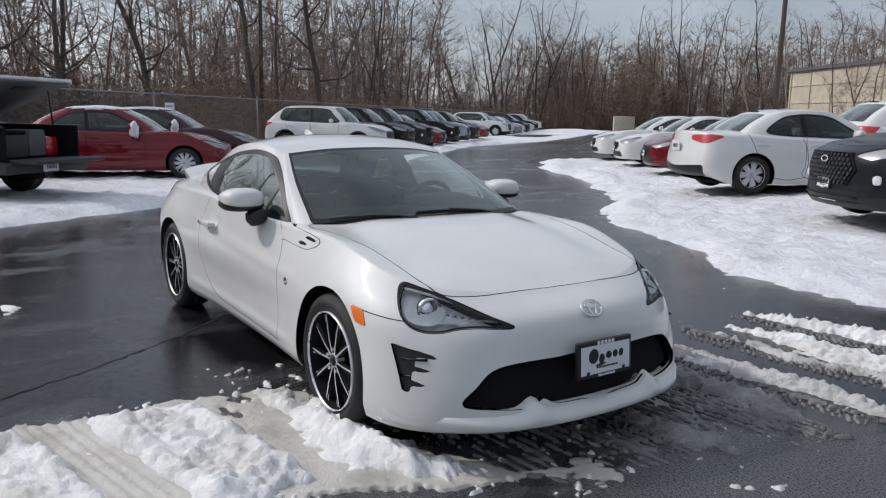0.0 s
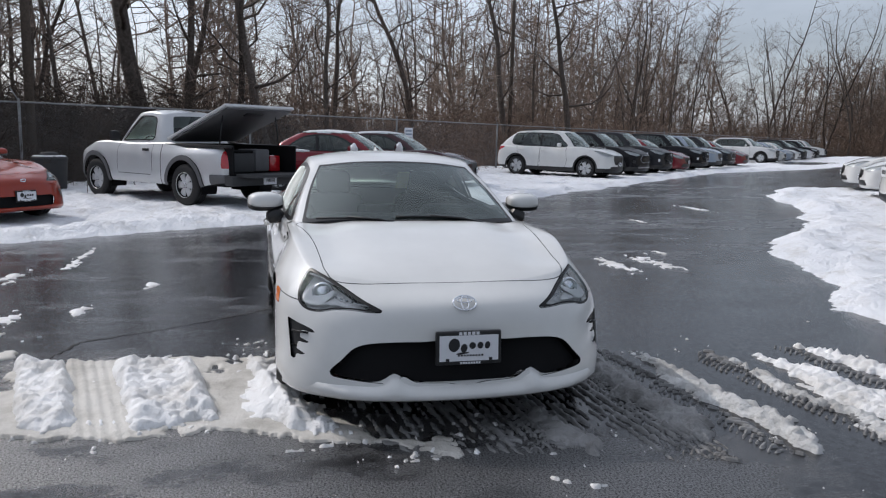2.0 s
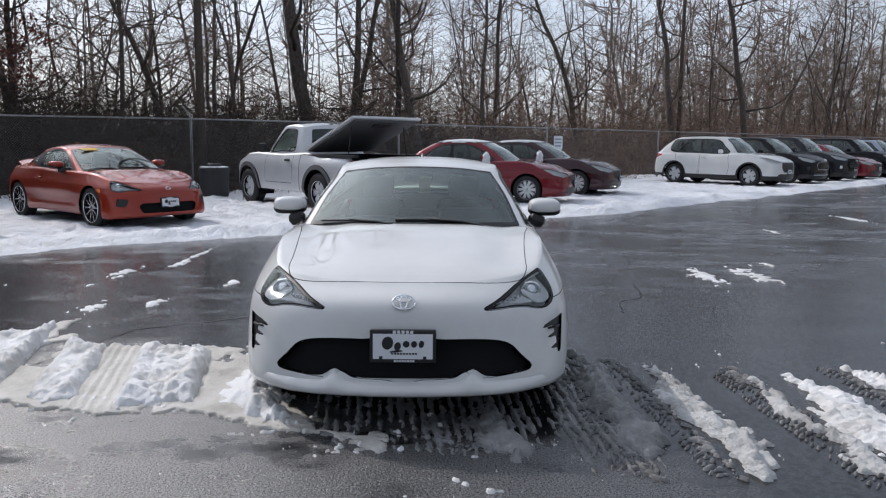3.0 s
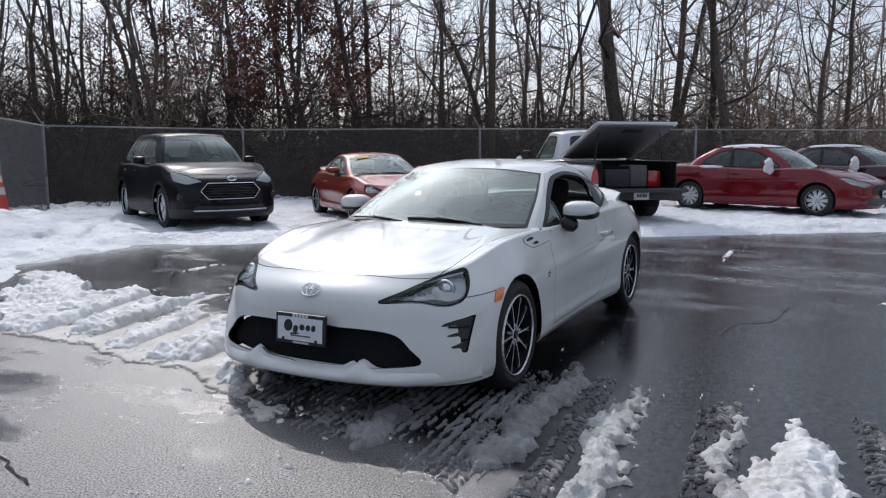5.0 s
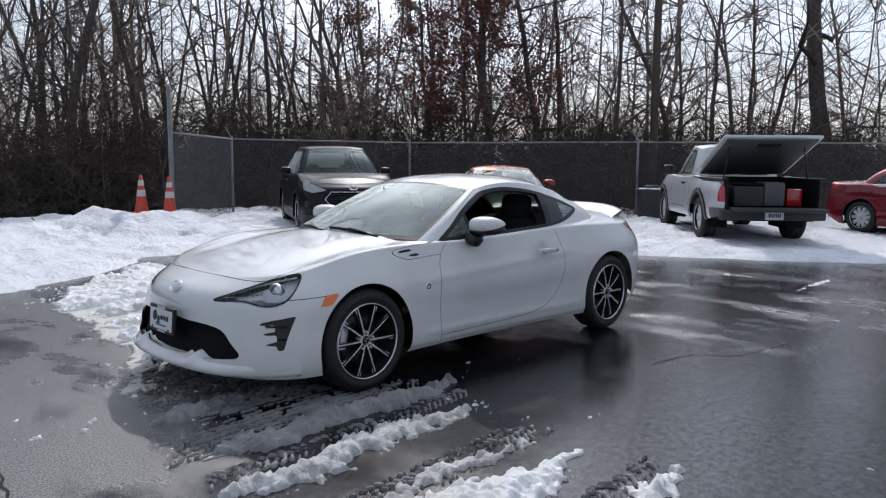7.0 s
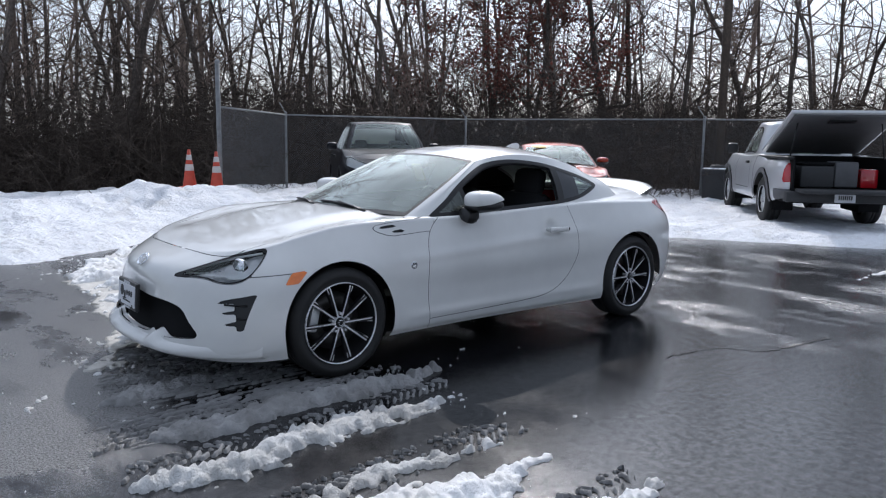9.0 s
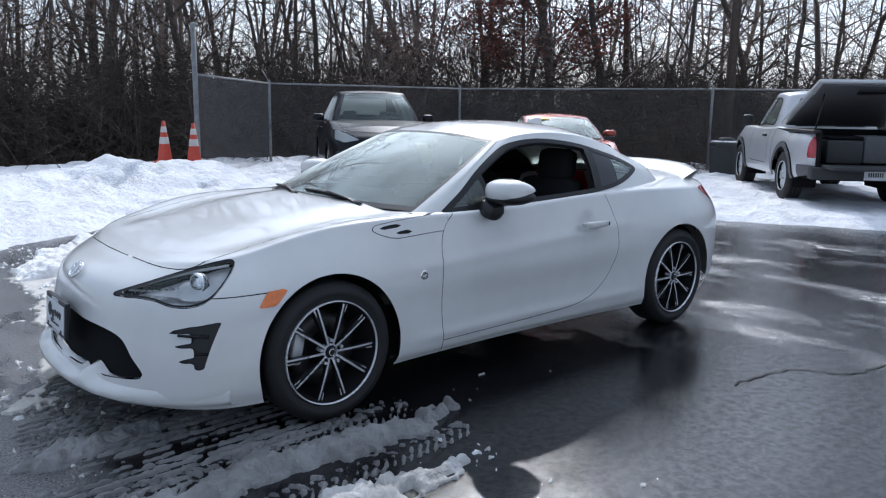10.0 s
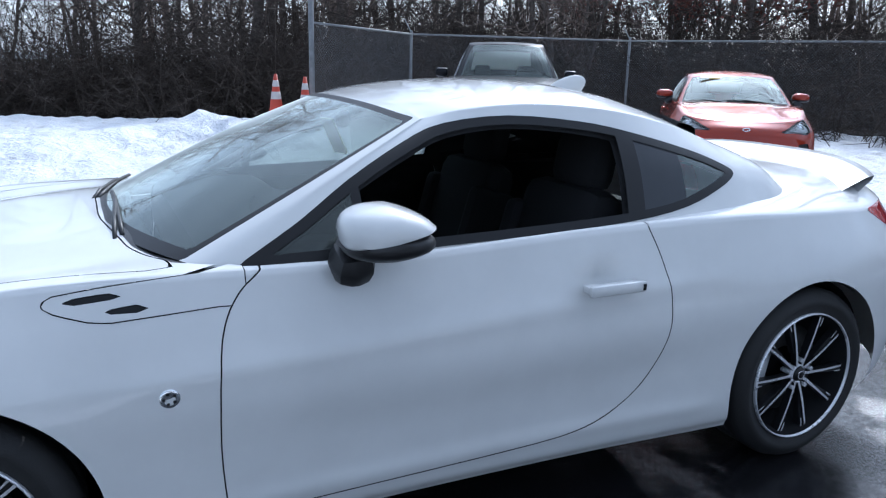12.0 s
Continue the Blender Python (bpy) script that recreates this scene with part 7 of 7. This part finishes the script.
FAR_LINE = [(-72, 56), (-66, 74), (-52, 84), (-36, 92), (-14, 98), (6, 100)]
for i in range(90):
    p, nrm = along(FAR_LINE, min((i + rnd.random()) / 90, .999) * 96)
    d = 16 * rnd.random()
    plant(rnd.choice(FAR_KINDS), p[0] - abs(nrm[0]) * d, p[1] + abs(nrm[1]) * d, rnd.uniform(.95, 1.35))


def thicket(seed, material, n, h0, h1, width=8.0, depth=4.0):
    """Undergrowth: many thin stems with side twigs."""
    r = random.Random(seed)
    vs, fs = [], []

    def spike(path, rad):
        """A thin three-sided stem that ends in a tip."""
        a, f = tube_data(path[:-1], [rad * (1 - .5 * k / len(path)) for k in range(len(path) - 1)], 3)
        m = len(vs)
        vs.extend(a)
        fs.extend(tuple(x + m for x in g) for g in (f[:-2] if len(path) > 2 else []))
        t = len(vs)
        vs.append(path[-1])
        fs.extend((t - 3 + k, t - 3 + (k + 1) % 3, t) for k in range(3))

    for _ in range(n):
        x, y = r.gauss(0, width / 3.4), r.gauss(0, depth / 3.4)
        p, d = Vector((x, y, -.05)), Vector((r.gauss(0, .5), r.gauss(0, .5), 1)).normalized()
        h = h0 + (h1 - h0) * r.random() ** 1.8
        pts = [p]
        for _ in range(3):
            d = (d + Vector((r.gauss(0, .34), r.gauss(0, .30), r.gauss(-.03, .18)))).normalized()
            p = p + d * h / 3
            pts.append(p)
        spike(pts, r.uniform(.006, .013))
        for _ in range(17):
            i = r.randrange(0, 3)
            q = pts[i].lerp(pts[i + 1], r.random())
            e = Vector((r.gauss(0, 1), r.gauss(0, 1), r.gauss(.25, .6))).normalized()
            k = r.uniform(.10, .34) * min(h, 3.5)
            a = e.cross(Vector((r.gauss(0, 1), r.gauss(0, 1), r.gauss(0, 1)))).normalized() * .008
            m = len(vs)
            vs.extend((q - a, q + a, q + e * k))
            fs.append((m, m + 1, m + 2))
    return link_mesh("undergrowth", vs, fs, material, smooth=False)


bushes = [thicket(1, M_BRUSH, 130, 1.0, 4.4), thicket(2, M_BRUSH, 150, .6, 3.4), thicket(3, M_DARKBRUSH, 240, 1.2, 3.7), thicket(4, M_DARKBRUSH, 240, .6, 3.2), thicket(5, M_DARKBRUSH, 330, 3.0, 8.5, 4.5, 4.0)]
for o in bushes:
    tagged(o, "tangle of dry leafless undergrowth behind the fence", "undergrowth", kind="stuff")
    o.matrix_basis = Matrix.Translation((0, 0, -120))


def grow(o, x, y, turn, sc):
    q = o.copy()
    scene.collection.objects.link(q)
    q.matrix_basis = Matrix.Translation((x, y, 0)) @ Matrix.Rotation(turn, 4, "Z") @ Matrix.Diagonal((sc, sc, sc * rnd.uniform(.75, 1.15), 1))


s = 0.0
while s < total:
    p, nrm = along(WOOD_LINE, s)
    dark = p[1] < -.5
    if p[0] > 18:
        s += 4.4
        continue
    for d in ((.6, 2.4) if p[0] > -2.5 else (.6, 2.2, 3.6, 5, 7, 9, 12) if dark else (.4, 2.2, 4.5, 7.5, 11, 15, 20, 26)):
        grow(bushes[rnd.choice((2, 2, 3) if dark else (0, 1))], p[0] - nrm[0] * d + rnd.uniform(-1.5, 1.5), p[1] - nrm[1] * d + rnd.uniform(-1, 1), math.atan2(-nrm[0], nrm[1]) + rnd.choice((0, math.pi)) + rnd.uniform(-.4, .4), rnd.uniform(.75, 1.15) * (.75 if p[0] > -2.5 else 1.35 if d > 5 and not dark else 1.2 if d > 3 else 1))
    s += 3.7 if dark else 5.0
for i in range(34):
    p, nrm = along(FAR_LINE, 60 * (i + rnd.random()) / 34)
    grow(bushes[0], p[0] - abs(nrm[0]) * 9 * rnd.random() - 3, p[1] + abs(nrm[1]) * 9 * rnd.random() + 2, rnd.uniform(0, 6.28), rnd.uniform(1.5, 2.2))
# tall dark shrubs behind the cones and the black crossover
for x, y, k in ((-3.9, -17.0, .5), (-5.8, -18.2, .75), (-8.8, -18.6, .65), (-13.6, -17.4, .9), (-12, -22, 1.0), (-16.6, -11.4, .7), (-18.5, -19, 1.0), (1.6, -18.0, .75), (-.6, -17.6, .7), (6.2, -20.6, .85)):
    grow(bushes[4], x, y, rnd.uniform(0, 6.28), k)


def far_woods():
    """Woods in the distance: slender stems with a few limbs, all round the lot."""
    r = random.Random(3)
    vs, fs = [], []

    def add(path, rad, sides=3):
        a, f = tube_data(path, rad, sides)
        m = len(vs)
        vs.extend(a)
        fs.extend(tuple(x + m for x in g) for g in f[:-2])

    def stem(x, y, h, r0):
        p, d = Vector((x, y, 0)), Vector((r.gauss(0, .06), r.gauss(0, .06), 1))
        pts = [p + d * h * k / 5 + Vector((r.gauss(0, .15), r.gauss(0, .15), 0)) for k in range(6)]
        add(pts, [r0 * (1 - .85 * k / 5) for k in range(6)], 4)
        for _ in range(20):
            t = r.uniform(.12, 1)
            i = min(int(t * 5), 4)
            q = pts[i].lerp(pts[i + 1], t * 5 - i)
            e = Vector((r.gauss(0, 1), r.gauss(0, 1), r.uniform(.1, 1.0))).normalized()
            L = h * r.uniform(.10, .30) * (1.2 - .6 * t)
            m1 = q + e * L * .5
            add([q, m1, q + e * L + Vector((0, 0, L * .2))], [.045, .030, .010])
            for _ in range(7):
                e2 = (e + Vector((r.gauss(0, .7), r.gauss(0, .7), r.gauss(.2, .5)))).normalized()
                a = e2.cross(Vector((r.gauss(0, 1), r.gauss(0, 1), r.gauss(0, 1)))).normalized() * .02
                m = len(vs)
                vs.extend((m1 - a, m1 + a, m1 + e2 * L * r.uniform(.5, 1.0)))
                fs.append((m, m + 1, m + 2))
    for i in range(240):
        t = r.random()
        t = .24 + .115 * t if i % 20 < 3 else (.355 + .145 * t if i % 20 == 8 else .53 + .47 * t ** .7)
        p, nrm = along(WOOD_LINE, t * total * .999)
        d = r.uniform(20, 56) if i % 20 == 9 else r.uniform(8, 42)
        stem(p[0] - nrm[0] * d, p[1] - nrm[1] * d, r.uniform(11, 17) * (1 if t < .5 else .75 if i % 2 else 1.2), r.uniform(.06, .14))
    for i in range(46):
        w, d = radians(r.uniform(-181, -122)), r.uniform(33, 75)
        stem(4 + d * math.cos(w), 3 + d * math.sin(w), r.uniform(11, 17), r.uniform(.06, .13))
    for i in range(520):
        t = r.random() ** 1.7
        x, y = -86 + 90 * t + r.uniform(-4, 4), 70 + 26 * t + r.uniform(0, 30)
        stem(x, y, r.uniform(8.5, 13.5), r.uniform(.08, .17))
    return tagged(link_mesh("far_woods", vs, fs, M_FARTWIG, smooth=False), "bare grey-brown woods in the distance", "woods", kind="stuff")


far_woods()


def woodland_floor():
    """Brown litter sheet under the trees."""
    xs = np.linspace(-140, 60, 101)
    ys = np.linspace(-110, 130, 121)
    X, Y = np.meshgrid(xs, ys)
    poly = np.array(WOOD_LINE + [(-140, 130), (-140, -110), (60, -110)])
    D = polydist(X, Y, poly)
    Z = .03 + .12 * fbm(X * .2, Y * .2, 3, 77) + .9 * sstep(6, 60, -D)
    n = len(xs)
    fs = [(j * n + i, j * n + i + 1, (j + 1) * n + i + 1, (j + 1) * n + i) for j in range(len(ys) - 1) for i in range(n - 1) if D[j, i] < .5 and D[j + 1, i + 1] < .5]
    vs = np.stack([X, Y, Z], 2).reshape(-1, 3)
    used = sorted({k for f in fs for k in f})
    mp = {k: i for i, k in enumerate(used)}
    lit = snow_mat("leaf_litter", (.07, .05, .036), (.5, .5, .52), .12, .02)
    tagged(link_mesh("woodland_floor", vs[used].tolist(), [tuple(mp[k] for k in f) for f in fs], lit), "brown leaf litter with traces of snow", "ground", kind="structure")


woodland_floor()


# ---- poles, cones, bin, building ----
def pole(x, y, h, r, label, material, lamp=False, z=0.0):
    o = empty("utility_pole" if not lamp else "street_lamp", Matrix.Translation((x, y, z)), label, "pole")
    tube("pole", [(0, 0, -.2), (0, 0, h * .5), (0, 0, h)], [r, r * .9, r * .75], material, o, 12)
    if lamp:
        bm = bmesh.new()
        box(bm, (.35, 0, h + .05), (.7, .32, .12), .03)
        part("lamp_head", bm, M_GREYPLASTIC, o)
    else:
        bm = bmesh.new()
        box(bm, (0, 0, h - .4), (.12, 1.6, .12), .01)
        part("cross_arm", bm, material, o)
    return o


pole(-13.75, -5.95, 11, .105, "dark weathered wooden pole behind the bin", M_WOODPOLE)
pole(-33.5, 12.1, 12, .11, "dark wooden pole behind the fence", M_WOODPOLE)
pole(-19.25, 34.4, 14, .13, "tall dark lamp pole on the lot", M_WOODPOLE, True, .25)


def cone(x, y, z, turn):
    o = empty("traffic_cone", Matrix.Translation((x, y, z)) @ Matrix.Rotation(turn, 4, "Z"), "faded orange traffic cone with white bands", "traffic cone", "traffic cones")
    bm = bmesh.new()
    box(bm, (0, 0, .018), (.36, .36, .036), .012)
    part("base", bm, M_CONE, o)
    rz = lambda h: .135 - .110 * h / .74
    for nm, a, b, mt, e in (("body", .03, .74, M_CONE, 0), ("band", .34, .46, M_CONEWHITE, .003), ("band", .54, .64, M_CONEWHITE, .003)):
        vs, fs = ring_mesh([(rz(a) + e, a), (rz((a + b) / 2) + e, (a + b) / 2), (rz(b) + e, b), (rz(b) - .01, b)], 24)
        c = link_mesh(nm, [(x, -z, y) for x, y, z in vs], fs, mt, o)


cone(-2.40, -9.62, .31, .3)
cone(-2.02, -10.0, .34, 1.0)


def litter_bin(x, y):
    o = empty("refuse_bin", Matrix.Translation((x, y, .04)) @ Matrix.Diagonal((.88, .88, .76, 1)), "dark grey round refuse bin with a domed lid", "bin")
    vs, fs = ring_mesh([(0, 0), (.36, 0), (.37, .05), (.40, .80), (.415, .82), (.415, .86), (.39, .87)], 32)
    link_mesh("drum", [(a, -c, b) for a, b, c in vs], fs, M_BIN, o)
    vs, fs = ring_mesh([(.42, .86), (.425, .89), (.38, .93), (.22, .95), (.20, 1.02), (.17, 1.05), (0, 1.06)], 32)
    link_mesh("lid", [(a, -c, b) for a, b, c in vs], fs, M_BIN, o)
    vs, fs = ring_mesh([(.385, .931), (.36, .955), (.23, .965), (.225, .955)], 32)
    link_mesh("snow_rim", [(a, -c, b) for a, b, c in vs], fs, M_SNOW, o, "snow on the lid")


litter_bin(-12.75, -5.36)


def warehouse():
    o = empty("warehouse", Matrix.Translation((-36.4, 72.2, .25)) @ Matrix.Rotation(radians(-32), 4, "Z"), "long beige panelled warehouse behind the lot", "building")
    bm = bmesh.new()
    box(bm, (14, 6, 3.3), (46, 14, 6.6), .02)
    part("wall", bm, M_CONCRETE, o)
    bm = bmesh.new()
    box(bm, (14, 6, 6.75), (46.6, 14.6, .35), .02)
    part("parapet", bm, M_GREYPLASTIC, o)
    for k in range(12):
        bm = bmesh.new()
        box(bm, (-8.6 + k * 4.1, -1.06, 3.3), (.18, .12, 6.6), .01)
        part("pilaster", bm, M_CONCRETE, o)
    for k in range(3):
        bm = bmesh.new()
        box(bm, (14, -1.04, 1.5 + 1.8 * k), (46, .08, .08), .01)
        part("panel_joint", bm, M_CONCRETE, o)


warehouse()
for x, y, s in ((-25.3, 51.2, 1.0), (-21.4, 48.1, 1.05), (-16, 43, 1.0)):
    plant(7, x, y, s * 1.15)
for x, y in ((-44, 50),):
    bm = bmesh.new()
    box(bm, (0, 0, .85), (1.8, 1.6, 1.7), .04)
    b = part("storage_box", bm, M_CONCRETE)
    b.matrix_basis = Matrix.Translation((x, y, 0)) @ Matrix.Rotation(.8, 4, "Z")
    tagged(b, "pale metal storage box at the end of the lane", "storage box")
for o in KINDS + FAR_KINDS + bushes:
    for c in (*o.children_recursive, o):
        bpy.data.objects.remove(c)
